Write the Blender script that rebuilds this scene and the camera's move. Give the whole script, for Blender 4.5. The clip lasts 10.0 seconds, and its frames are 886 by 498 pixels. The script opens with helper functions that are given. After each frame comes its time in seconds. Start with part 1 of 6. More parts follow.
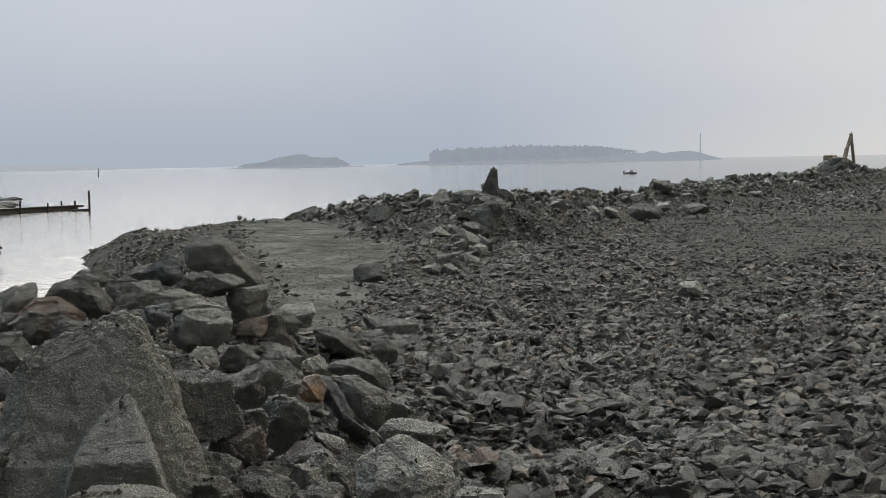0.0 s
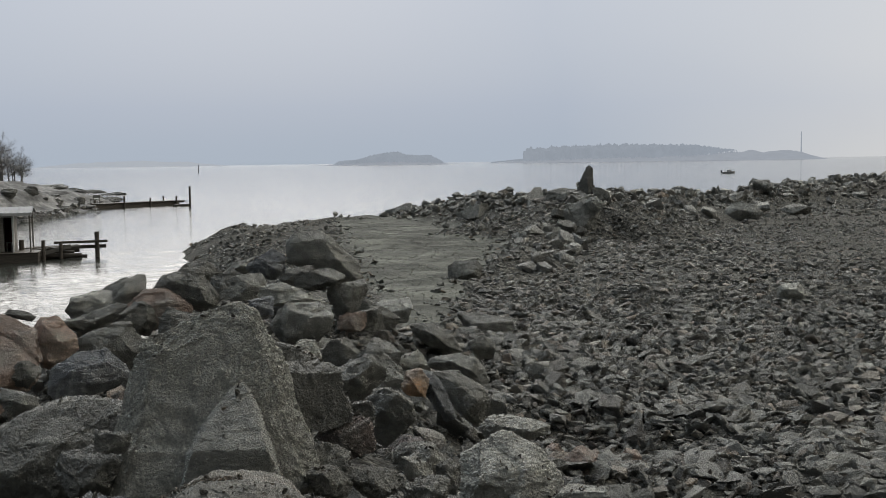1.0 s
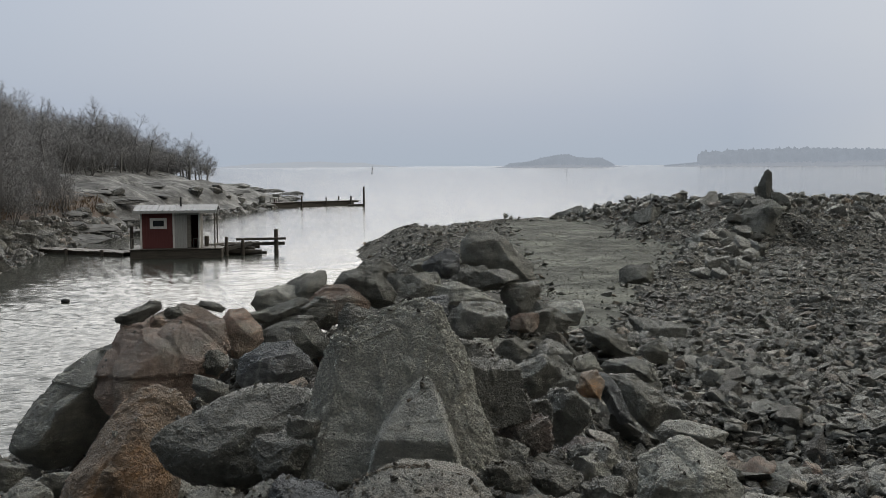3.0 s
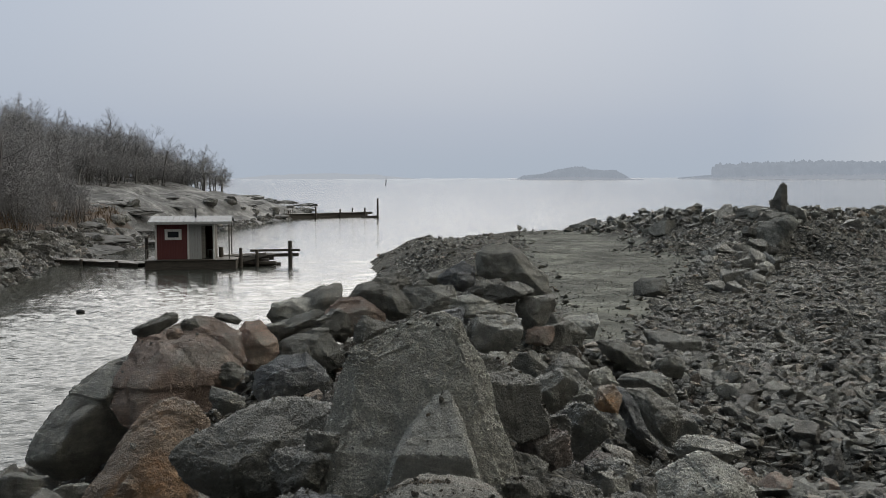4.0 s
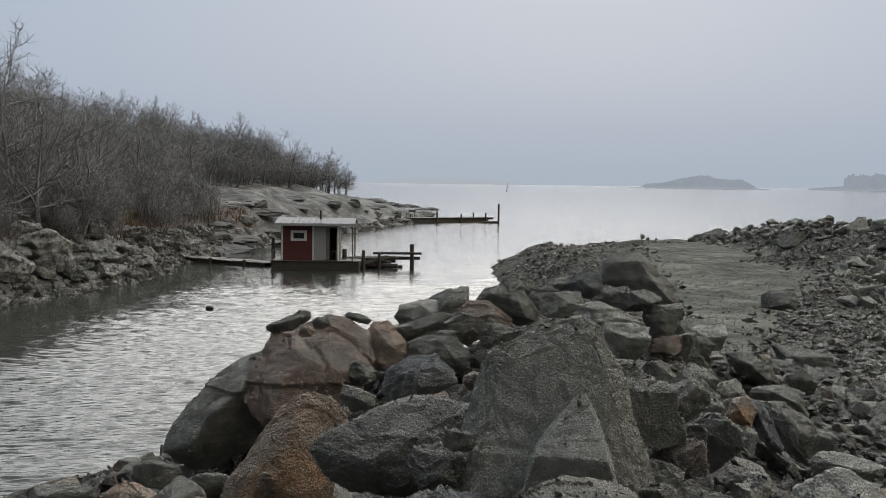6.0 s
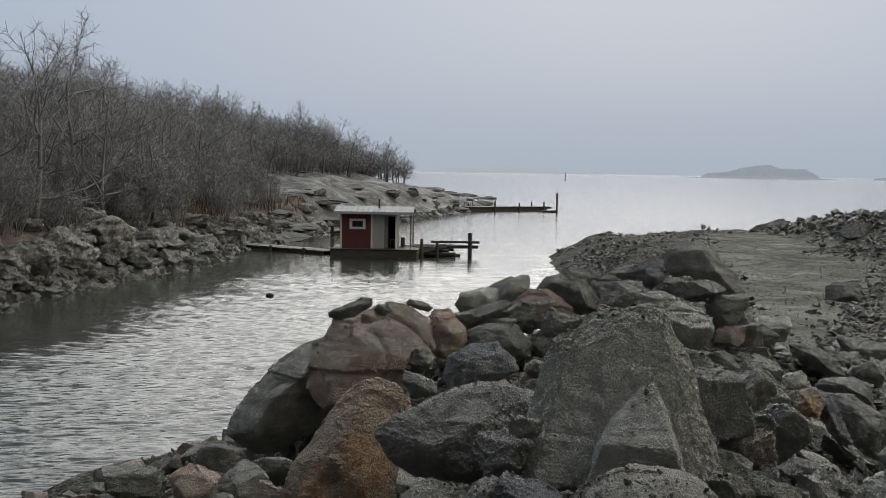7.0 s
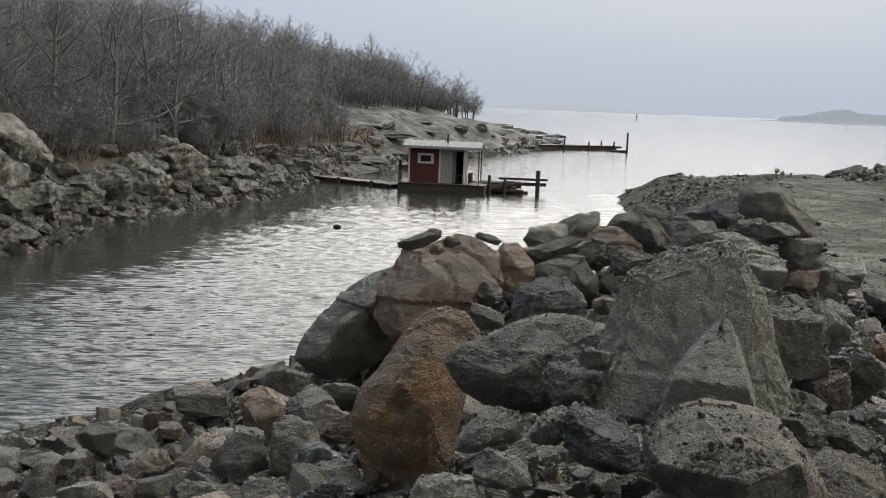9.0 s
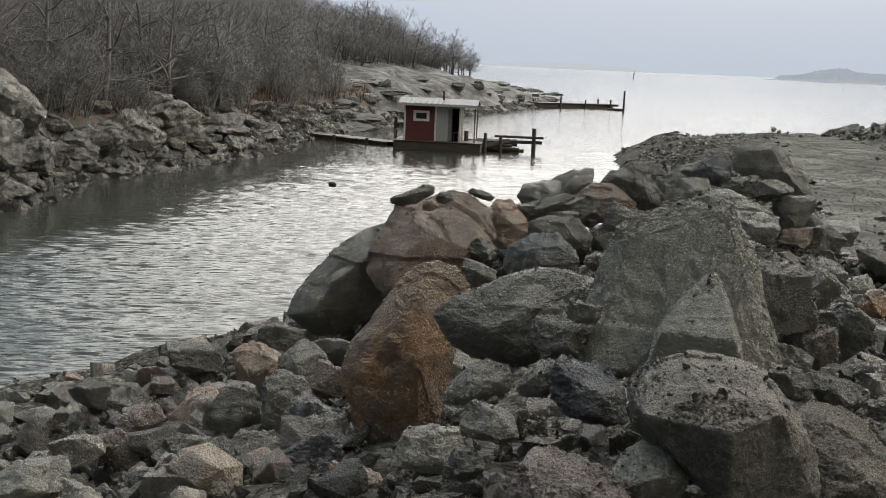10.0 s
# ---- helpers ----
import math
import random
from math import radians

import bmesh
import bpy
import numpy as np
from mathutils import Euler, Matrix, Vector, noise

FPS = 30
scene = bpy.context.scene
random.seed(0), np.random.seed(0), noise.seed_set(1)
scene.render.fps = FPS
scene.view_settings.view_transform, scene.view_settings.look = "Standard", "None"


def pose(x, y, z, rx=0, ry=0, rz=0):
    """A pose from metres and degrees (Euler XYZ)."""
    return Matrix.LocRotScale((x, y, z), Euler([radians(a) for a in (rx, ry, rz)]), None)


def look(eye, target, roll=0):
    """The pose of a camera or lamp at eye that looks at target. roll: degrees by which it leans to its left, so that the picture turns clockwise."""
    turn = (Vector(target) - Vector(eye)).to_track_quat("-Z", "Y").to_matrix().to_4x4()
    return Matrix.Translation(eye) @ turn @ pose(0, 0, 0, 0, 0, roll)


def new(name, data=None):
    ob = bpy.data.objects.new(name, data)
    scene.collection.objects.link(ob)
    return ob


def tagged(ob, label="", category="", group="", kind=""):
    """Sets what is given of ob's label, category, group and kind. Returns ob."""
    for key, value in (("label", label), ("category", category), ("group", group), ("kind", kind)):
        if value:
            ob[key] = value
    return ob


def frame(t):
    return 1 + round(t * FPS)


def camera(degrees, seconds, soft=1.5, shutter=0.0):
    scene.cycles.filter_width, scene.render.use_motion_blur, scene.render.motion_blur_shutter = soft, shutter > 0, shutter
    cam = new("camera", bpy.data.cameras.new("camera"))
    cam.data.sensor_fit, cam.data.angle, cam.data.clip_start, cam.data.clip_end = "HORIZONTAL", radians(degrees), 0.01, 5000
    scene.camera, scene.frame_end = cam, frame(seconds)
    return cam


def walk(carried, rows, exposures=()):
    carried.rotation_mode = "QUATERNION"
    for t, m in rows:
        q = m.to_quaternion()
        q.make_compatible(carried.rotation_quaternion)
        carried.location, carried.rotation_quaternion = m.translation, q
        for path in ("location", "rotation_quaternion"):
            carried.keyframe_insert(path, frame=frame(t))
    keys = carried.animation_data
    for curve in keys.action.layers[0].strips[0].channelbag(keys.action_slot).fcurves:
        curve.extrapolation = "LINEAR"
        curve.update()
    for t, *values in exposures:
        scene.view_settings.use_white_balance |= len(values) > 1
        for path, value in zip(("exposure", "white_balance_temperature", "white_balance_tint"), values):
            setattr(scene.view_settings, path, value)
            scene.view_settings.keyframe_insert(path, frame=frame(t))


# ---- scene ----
cam = camera(44.2, 10.0, soft=0.45)
PATH = [
    (0, (-0.057, 0.278, 4.787), (-0.06, 2.271, 4.628), -1.1),
    (0.5, (-0.097, 0.258, 4.786), (-0.199, 2.25, 4.632), -0.9),
    (1, (-0.119, 0.26, 4.78), (-0.291, 2.246, 4.62), -0.8),
    (1.5, (-0.135, 0.249, 4.778), (-0.386, 2.226, 4.61), -0.6),
    (2, (-0.157, 0.223, 4.78), (-0.508, 2.185, 4.616), -0.5),
    (2.5, (-0.172, 0.223, 4.775), (-0.589, 2.173, 4.615), -0.4),
    (2.7, (-0.163, 0.207, 4.772), (-0.614, 2.149, 4.614), -0.4),
    (4, (-0.185, 0.198, 4.782), (-0.685, 2.13, 4.651), -0.2),
    (4.5, (-0.214, 0.191, 4.772), (-0.754, 2.112, 4.648), 0.3),
    (5, (-0.222, 0.167, 4.774), (-0.854, 2.061, 4.654), 0.4),
    (5.5, (-0.232, 0.144, 4.777), (-0.913, 2.021, 4.658), 0.5),
    (7, (-0.277, 0.125, 4.763), (-1.082, 1.95, 4.62), 0.9),
    (7.5, (-0.293, 0.122, 4.759), (-1.168, 1.914, 4.597), 0.8),
    (8, (-0.298, 0.127, 4.747), (-1.181, 1.913, 4.569), 1.2),
    (8.5, (-0.3, 0.119, 4.736), (-1.191, 1.896, 4.518), 1.8),
    (9, (-0.31, 0.125, 4.73), (-1.216, 1.889, 4.468), 2.3),
    (9.5, (-0.308, 0.136, 4.718), (-1.216, 1.896, 4.434), 2.6),
    (10, (-0.29, 0.144, 4.711), (-1.181, 1.902, 4.374), 2.5),
]
EXPOSURES = [(0.0, 0.0, 6570, 10), (7.0, 0.0, 6570, 10), (8.5, 0.15, 6630, 10), (10.0, 0.38, 6780, 10)]
walk(cam, [(t, look(eye, target, roll)) for t, eye, target, roll in PATH], EXPOSURES)
# brightness and colour of the overcast, the veiled sun, the waves, the relief of rock
SKY_COOL, SKY_WARM = (0.34, 0.417, 0.537, 1), (0.665, 0.675, 0.69, 1)
CLOUD, SUN_POWER, SHADE_SIDE = 0.97, 1.5, 0.16
WAVES = (0.02, 0.045, 0.03)
RIPPLE = 0.15
RELIEF = (0.055, 0.02)

from mathutils.bvhtree import BVHTree

# ---------------------------------------------------------------- world and light
SUN_AZ, SUN_EL = -13.0, 36.0            # degrees: from +y to the right, above the horizon
world = bpy.data.worlds.new("overcast")
scene.world = world
world.use_nodes = True
wn, wl = world.node_tree.nodes, world.node_tree.links
wn.clear()
w_out = wn.new("ShaderNodeOutputWorld")
w_sky = wn.new("ShaderNodeTexSky")
w_sky.sky_type, w_sky.sun_disc = "NISHITA", False
w_sky.sun_elevation, w_sky.sun_rotation = radians(SUN_EL), radians(SUN_AZ)
w_sky.air_density, w_sky.dust_density = 1.0, 6.0
w_bg1 = wn.new("ShaderNodeBackground")
w_bg1.inputs[1].default_value = 0.012
wl.new(w_sky.outputs[0], w_bg1.inputs[0])
# the cloud layer: grey, bluer on the one hand, brighter and warmer on the other
w_tc = wn.new("ShaderNodeTexCoord")
w_sep = wn.new("ShaderNodeSeparateXYZ")
wl.new(w_tc.outputs["Generated"], w_sep.inputs[0])
w_side = wn.new("ShaderNodeMapRange")
w_side.inputs[1].default_value, w_side.inputs[2].default_value = -0.08, 0.5
wl.new(w_sep.outputs[0], w_side.inputs[0])
w_cloud = wn.new("ShaderNodeTexNoise")
w_cloud.inputs["Scale"].default_value, w_cloud.inputs["Detail"].default_value = 2.2, 3.0
w_map = wn.new("ShaderNodeMapping")
w_map.inputs["Scale"].default_value = (1.0, 1.0, 3.0)
wl.new(w_tc.outputs["Generated"], w_map.inputs[0])
wl.new(w_map.outputs[0], w_cloud.inputs["Vector"])
w_ramp = wn.new("ShaderNodeValToRGB")
w_ramp.color_ramp.elements[0].position, w_ramp.color_ramp.elements[0].color = 0.15, SKY_COOL
w_ramp.color_ramp.elements[1].position, w_ramp.color_ramp.elements[1].color = 1.0, SKY_WARM
w_add = wn.new("ShaderNodeMath")
w_add.operation = "MULTIPLY_ADD"
w_add.inputs[1].default_value = 0.22
wl.new(w_cloud.outputs[0], w_add.inputs[0])
w_off = wn.new("ShaderNodeMath")
w_off.operation = "SUBTRACT"
w_off.inputs[1].default_value = 0.11
wl.new(w_side.outputs[0], w_off.inputs[0])
wl.new(w_off.outputs[0], w_add.inputs[2])
wl.new(w_add.outputs[0], w_ramp.inputs[0])
w_rise = wn.new("ShaderNodeValToRGB")          # brightness by height
for p, v in ((0.05, 1.02), (0.16, 1.0), (0.2, 1.3), (0.27, 1.85), (0.36, 2.4), (0.5, 3.1), (0.65, 3.8)):
    e = w_rise.color_ramp.elements.new(p)
    e.color = (v / 4 * (1 + 0.1 * (v > 1.2)), v / 4 * (1 + 0.04 * (v > 1.2)), v / 4 * (1 - 0.1 * (v > 1.2)), 1)
w_rise.color_ramp.elements[0].color = (0.292, 0.278, 0.258, 1)
w_rise.color_ramp.elements[-1].color = (1.0, 0.93, 0.84, 1)
wl.new(w_sep.outputs[2], w_rise.inputs[0])
w_mul = wn.new("ShaderNodeMix")
w_mul.data_type, w_mul.blend_type = "RGBA", "MULTIPLY"
w_mul.inputs[0].default_value = 1.0
wl.new(w_ramp.outputs[0], w_mul.inputs[6])
wl.new(w_rise.outputs[0], w_mul.inputs[7])
w_bg2 = wn.new("ShaderNodeBackground")
w_half = wn.new("ShaderNodeMapRange")
for i, v in enumerate((-0.55, 0.5, 4.0 * CLOUD * SHADE_SIDE, 4.0 * CLOUD)):
    w_half.inputs[i + 1].default_value = v
wl.new(w_sep.outputs[1], w_half.inputs[0])
wl.new(w_half.outputs[0], w_bg2.inputs[1])
wl.new(w_mul.outputs[2], w_bg2.inputs[0])
w_sum = wn.new("ShaderNodeAddShader")
wl.new(w_bg1.outputs[0], w_sum.inputs[0])
wl.new(w_bg2.outputs[0], w_sum.inputs[1])
wl.new(w_sum.outputs[0], w_out.inputs[0])

sun_data = bpy.data.lights.new("sun", "SUN")
sun_data.energy, sun_data.angle, sun_data.color = SUN_POWER, radians(60), (1.0, 0.95, 0.88)
sun = new("sun", sun_data)
sx, sy = math.sin(radians(SUN_AZ)), math.cos(radians(SUN_AZ))
sun.matrix_world = look((sx * 50, sy * 50, 50 * math.tan(radians(SUN_EL))), (0, 0, 0))


# ---------------------------------------------------------------- materials
def material(name):
    m = bpy.data.materials.new(name)
    m.use_nodes = True
    return m, m.node_tree.nodes, m.node_tree.links, m.node_tree.nodes["Principled BSDF"]


def noise_node(n, l, vec, scale, detail=4.0, rough=0.55, stretch=None):
    t = n.new("ShaderNodeTexNoise")
    t.inputs["Scale"].default_value, t.inputs["Detail"].default_value, t.inputs["Roughness"].default_value = scale, detail, rough
    if stretch:
        mp = n.new("ShaderNodeMapping")
        mp.inputs["Scale"].default_value = stretch
        l.new(vec, mp.inputs[0])
        vec = mp.outputs[0]
    l.new(vec, t.inputs["Vector"])
    return t.outputs[0]


def ramp_node(n, l, fac, stops):
    r = n.new("ShaderNodeValToRGB")
    r.color_ramp.elements[0].position, r.color_ramp.elements[0].color = stops[0][0], (*stops[0][1], 1)
    r.color_ramp.elements[1].position, r.color_ramp.elements[1].color = stops[-1][0], (*stops[-1][1], 1)
    for p, c in stops[1:-1]:
        r.color_ramp.elements.new(p).color = (*c, 1)
    l.new(fac, r.inputs[0])
    return r.outputs[0]


def mix_node(n, l, fac, a, b, mode="MIX"):
    m = n.new("ShaderNodeMix")
    m.data_type, m.blend_type = "RGBA", mode
    for socket, value in ((m.inputs[0], fac), (m.inputs[6], a), (m.inputs[7], b)):
        if isinstance(value, bpy.types.NodeSocket):
            l.new(value, socket)
        else:
            socket.default_value = value if isinstance(value, float) else (*value, 1)
    return m.outputs[2]


def range_node(n, l, fac, a, b, c, d):
    m = n.new("ShaderNodeMapRange")
    l.new(fac, m.inputs[0])
    for i, v in enumerate((a, b, c, d)):
        m.inputs[i + 1].default_value = v
    return m.outputs[0]


def grey(v):
    return (v * 0.985, v * 0.975, v * 0.89)


def bumps(n, l, bsdf, layers):
    """Stacked bump: (height socket, strength, distance)."""
    last = None
    for h, s, d in layers:
        b = n.new("ShaderNodeBump")
        b.inputs["Strength"].default_value, b.inputs["Distance"].default_value = s, d
        l.new(h, b.inputs["Height"])
        if last is not None:
            l.new(last, b.inputs["Normal"])
        last = b.outputs[0]
    l.new(last, bsdf.inputs["Normal"])


def rock_material(name, dark, light, stain=None, vein=None, island=False, scale=1.0, rough=0.6, dirt=True, speckle=0.25, relief=0.75, mottle=0.6, grain=1.0):
    """Broken rock: mottled mineral colour, fine speckle of crystals and painted tiny shadows, stains, pale veins,
    gritty relief.
    """
    m, n, l, b = material(name)
    tc = n.new("ShaderNodeTexCoord").outputs["Object"]
    big = noise_node(n, l, tc, 3.2 * scale, 5, 0.6)
    col = ramp_node(n, l, big, ((0.3, dark), (0.72, light)))
    if stain:
        st = noise_node(n, l, tc, 2.1 * scale, 4, 0.65, (1, 1.4, 0.8))
        f = range_node(n, l, st, 0.48, 0.68, 0.0, 1.0)
        col = mix_node(n, l, f, col, stain)
    if vein:
        wv = n.new("ShaderNodeTexWave")
        wv.inputs["Scale"].default_value, wv.inputs["Distortion"].default_value = 3.4 * scale, 16.0
        wv.inputs["Detail"].default_value = 3.0
        l.new(tc, wv.inputs["Vector"])
        where = range_node(n, l, noise_node(n, l, tc, 2.6 * scale, 3, 0.6), 0.48, 0.66, 0.0, 0.6)
        streak = n.new("ShaderNodeMath")
        streak.operation = "MULTIPLY"
        l.new(range_node(n, l, wv.outputs["Fac"], 0.45, 0.95, 0.0, 1.0), streak.inputs[0])
        l.new(where, streak.inputs[1])
        f = streak.outputs[0]
        col = mix_node(n, l, f, col, vein)
    cleave = noise_node(n, l, tc, 9 * scale, 6, 0.75, (1.0, 1.3, 2.6))
    col = mix_node(n, l, 0.5 * mottle, col, ramp_node(n, l, cleave, ((0.36, (0.45, 0.45, 0.44)), (0.5, (1.0, 1.0, 1.0)), (0.64, (1.65, 1.65, 1.62)))), "MULTIPLY")
    patchy = noise_node(n, l, tc, 11 * scale, 4, 0.65)
    col = mix_node(n, l, 0.55 * mottle, col, ramp_node(n, l, patchy, ((0.4, (0.6, 0.6, 0.59)), (0.6, (1.4, 1.4, 1.37)))), "MULTIPLY")
    # speckle: crystals, and the tiny shadows of pits put into the colour
    fine = noise_node(n, l, tc, 75 * scale, 4, 0.7)
    col = mix_node(n, l, speckle, col, ramp_node(n, l, fine, ((0.36, (0.45, 0.45, 0.44)), (0.5, (0.97, 0.97, 0.96)), (0.64, (1.6, 1.6, 1.57)))), "MULTIPLY")
    if dirt:
        geo = n.new("ShaderNodeNewGeometry")
        sep = n.new("ShaderNodeSeparateXYZ")
        l.new(geo.outputs["Normal"], sep.inputs[0])
        mud = noise_node(n, l, tc, 5.0 * scale, 5, 0.7)
        up = range_node(n, l, sep.outputs[2], 0.35, 0.95, 0.0, 1.0)
        mm = n.new("ShaderNodeMath")
        mm.operation = "MULTIPLY"
        l.new(up, mm.inputs[0])
        l.new(range_node(n, l, mud, 0.36, 0.62, 0.0, 0.5), mm.inputs[1])
        col = mix_node(n, l, mm.outputs[0], col, (0.255, 0.243, 0.215))     # settled grit, with light from above put into the colour of upward faces
    if island:
        rnd = n.new("ShaderNodeNewGeometry").outputs["Random Per Island"]
    else:
        rnd = n.new("ShaderNodeObjectInfo").outputs["Random"]
    if island:
        tone = ramp_node(n, l, rnd, ((0.0, (0.45, 0.45, 0.44)), (0.4, (0.85, 0.845, 0.82)), (0.5, (1.1, 0.95, 0.87)), (0.56, (0.9, 0.9, 0.88)), (0.8, (1.2, 1.19, 1.15)), (0.93, (1.6, 1.57, 1.5)), (0.965, (1.5, 1.2, 1.0)), (1.0, (2.0, 1.9, 1.8))))
    else:
        tone = ramp_node(n, l, rnd, ((0.0, (0.72, 0.72, 0.71)), (1.0, (1.3, 1.28, 1.24))))
    col = mix_node(n, l, 1.0, col, tone, "MULTIPLY")
    if not island:                                        # paler broken edges, bright rims of light put into the colour
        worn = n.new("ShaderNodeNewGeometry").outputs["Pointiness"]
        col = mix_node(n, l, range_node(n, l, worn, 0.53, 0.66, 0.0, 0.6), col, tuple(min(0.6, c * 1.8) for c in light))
    l.new(col, b.inputs["Base Color"])
    b.inputs["Roughness"].default_value = rough
    b.inputs["Specular IOR Level"].default_value = 0.5
    mid = range_node(n, l, noise_node(n, l, tc, 13 * scale, 7, 0.7), 0.36, 0.64, 0.0, 1.0)
    pits = range_node(n, l, noise_node(n, l, tc, 70 * scale, 4, 0.7), 0.35, 0.6, 0.0, 1.0)
    streaks = range_node(n, l, cleave, 0.36, 0.64, 0.0, 1.0)
    bumps(n, l, b, ((streaks, 1.0, 0.045 / scale), (mid, 0.9, RELIEF[0] * relief / scale), (pits, 0.9, RELIEF[1] * relief * grain / scale)))
    return m


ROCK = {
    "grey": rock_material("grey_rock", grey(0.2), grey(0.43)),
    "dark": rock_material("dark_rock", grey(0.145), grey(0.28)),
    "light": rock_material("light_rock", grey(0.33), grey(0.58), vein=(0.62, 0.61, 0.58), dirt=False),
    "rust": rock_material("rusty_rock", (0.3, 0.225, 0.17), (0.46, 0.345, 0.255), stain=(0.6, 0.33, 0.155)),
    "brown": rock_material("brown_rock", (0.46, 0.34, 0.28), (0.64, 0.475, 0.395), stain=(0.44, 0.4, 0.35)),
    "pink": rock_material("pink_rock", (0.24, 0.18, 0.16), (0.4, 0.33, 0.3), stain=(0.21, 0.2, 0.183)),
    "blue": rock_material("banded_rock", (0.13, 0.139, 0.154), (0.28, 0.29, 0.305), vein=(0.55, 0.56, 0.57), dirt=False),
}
GRITTY = rock_material("gritty_slab_rock", (0.45, 0.446, 0.405), (0.56, 0.555, 0.505), scale=1.4, rough=0.7, speckle=0.55, relief=0.7, mottle=0.35, dirt=False, grain=2.4)
RUBBLE = rock_material("crushed_rock", grey(0.14), grey(0.3), island=True, dirt=False)
FIELD_STONE = rock_material("field_stone", grey(0.13), grey(0.28), dirt=False)
ROAD_STONE = rock_material("roadway_gravel", (0.115, 0.116, 0.1), (0.225, 0.226, 0.2), island=True, dirt=False)
# darker than the crushed rock: crevice shade put into its colour
SHADED_GRIT = rock_material("heap_grit", grey(0.105), grey(0.23), island=True, dirt=False)
CLODS = rock_material("soil_clods", (0.14, 0.125, 0.105), (0.26, 0.235, 0.2), island=True, dirt=False, rough=0.9)
CRUMBS = rock_material("soil_crumbs", (0.085, 0.077, 0.064), (0.17, 0.155, 0.13), island=True, dirt=False, rough=0.9)
BANK_STONE = rock_material("tumbled_bank_rock", (0.165, 0.155, 0.142), (0.36, 0.34, 0.31), island=True, dirt=False)
SOILED = rock_material("soil_smeared_rock", grey(0.13), grey(0.25), stain=(0.2, 0.17, 0.145), scale=1.3, rough=0.75, speckle=0.4, relief=0.8, mottle=0.7)
MUDDY = rock_material("mud_smeared_rock", (0.085, 0.078, 0.066), (0.165, 0.152, 0.13), scale=1.3, rough=0.85, speckle=0.4, relief=1.0, mottle=0.8)
WEDGE = rock_material("pale_plate_rock", grey(0.47), grey(0.58), scale=1.6, dirt=False, relief=0.5, mottle=0.5)
SHORE_STONE = rock_material("shore_stone", (0.11, 0.108, 0.1), (0.29, 0.285, 0.27), island=True, scale=0.5, dirt=False)
SKERRY_ROCK = rock_material("wet_skerry_rock", grey(0.05), grey(0.11), scale=0.3, dirt=False)
GRANITE = rock_material("weathered_granite", (0.17, 0.167, 0.16), (0.46, 0.455, 0.435), stain=(0.2, 0.19, 0.165), scale=0.8, dirt=False, mottle=1.0, relief=1.4)


def soil_material(name, a, b_, c, fine_scale, bump, tracks=False, gravel=False):
    m, n, l, b = material(name)
    tc = n.new("ShaderNodeTexCoord").outputs["Object"]
    big = noise_node(n, l, tc, 0.35, 5, 0.6)
    col = ramp_node(n, l, big, ((0.3, a), (0.5, b_), (0.72, c)))
    fine = noise_node(n, l, tc, fine_scale, 6, 0.75)
    col = mix_node(n, l, 0.8, col, ramp_node(n, l, fine, ((0.3, (0.5, 0.5, 0.5)), (0.7, (1.45, 1.45, 1.45)))), "MULTIPLY")
    l.new(col, b.inputs["Base Color"])
    b.inputs["Roughness"].default_value = 0.95
    b.inputs["Specular IOR Level"].default_value = 0.2
    if gravel:                                            # grains of crushed stone between the larger pieces, each darker towards its rim
        grains = []
        for size in (9.0, 22.0):
            v = n.new("ShaderNodeTexVoronoi")
            v.inputs["Scale"].default_value = size
            l.new(tc, v.inputs["Vector"])
            sep = n.new("ShaderNodeSeparateColor")
            l.new(v.outputs["Color"], sep.inputs[0])
            col = mix_node(n, l, 0.75, col, ramp_node(n, l, sep.outputs[0], ((0.0, (0.45, 0.45, 0.44)), (0.6, (1.1, 1.1, 1.08)), (1.0, (2.1, 2.08, 2.0)))), "MULTIPLY")
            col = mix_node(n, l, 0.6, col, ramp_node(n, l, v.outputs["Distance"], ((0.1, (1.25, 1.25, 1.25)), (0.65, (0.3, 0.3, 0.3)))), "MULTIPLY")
            grains.append((range_node(n, l, v.outputs["Distance"], 0.0, 0.8, 1.0, 0.0), 0.9, 0.5 / size))
        l.new(col, b.inputs["Base Color"])
    layers = ([] if not gravel else grains) + [(noise_node(n, l, tc, fine_scale * 0.35, 6, 0.7), 0.6, bump), (fine, 0.6, bump * 0.4)]
    if tracks:                                            # ruts left by machines
        rut = noise_node(n, l, tc, 1.0, 5, 0.6, (0.45, 1.0, 1))
        col = mix_node(n, l, 0.7, col, ramp_node(n, l, rut, ((0.38, (0.4, 0.4, 0.39)), (0.5, (1, 1, 1)), (0.62, (1.6, 1.6, 1.58)))), "MULTIPLY")
        l.new(col, b.inputs["Base Color"])
        layers.append((rut, 0.9, 0.12))
    bumps(n, l, b, layers)
    return m


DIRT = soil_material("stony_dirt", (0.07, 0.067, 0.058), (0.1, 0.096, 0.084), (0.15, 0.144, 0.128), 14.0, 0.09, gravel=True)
ROADWAY = soil_material("compacted_fines", (0.062, 0.063, 0.053), (0.092, 0.093, 0.078), (0.135, 0.136, 0.116), 6.0, 0.16, True)
HILLSIDE = soil_material("leaf_litter", (0.06, 0.05, 0.042), (0.09, 0.072, 0.06), (0.13, 0.1, 0.08), 5.0, 0.08)
SEABED = soil_material("seabed_silt", (0.03, 0.032, 0.03), (0.04, 0.042, 0.04), (0.05, 0.052, 0.05), 2.0, 0.03)


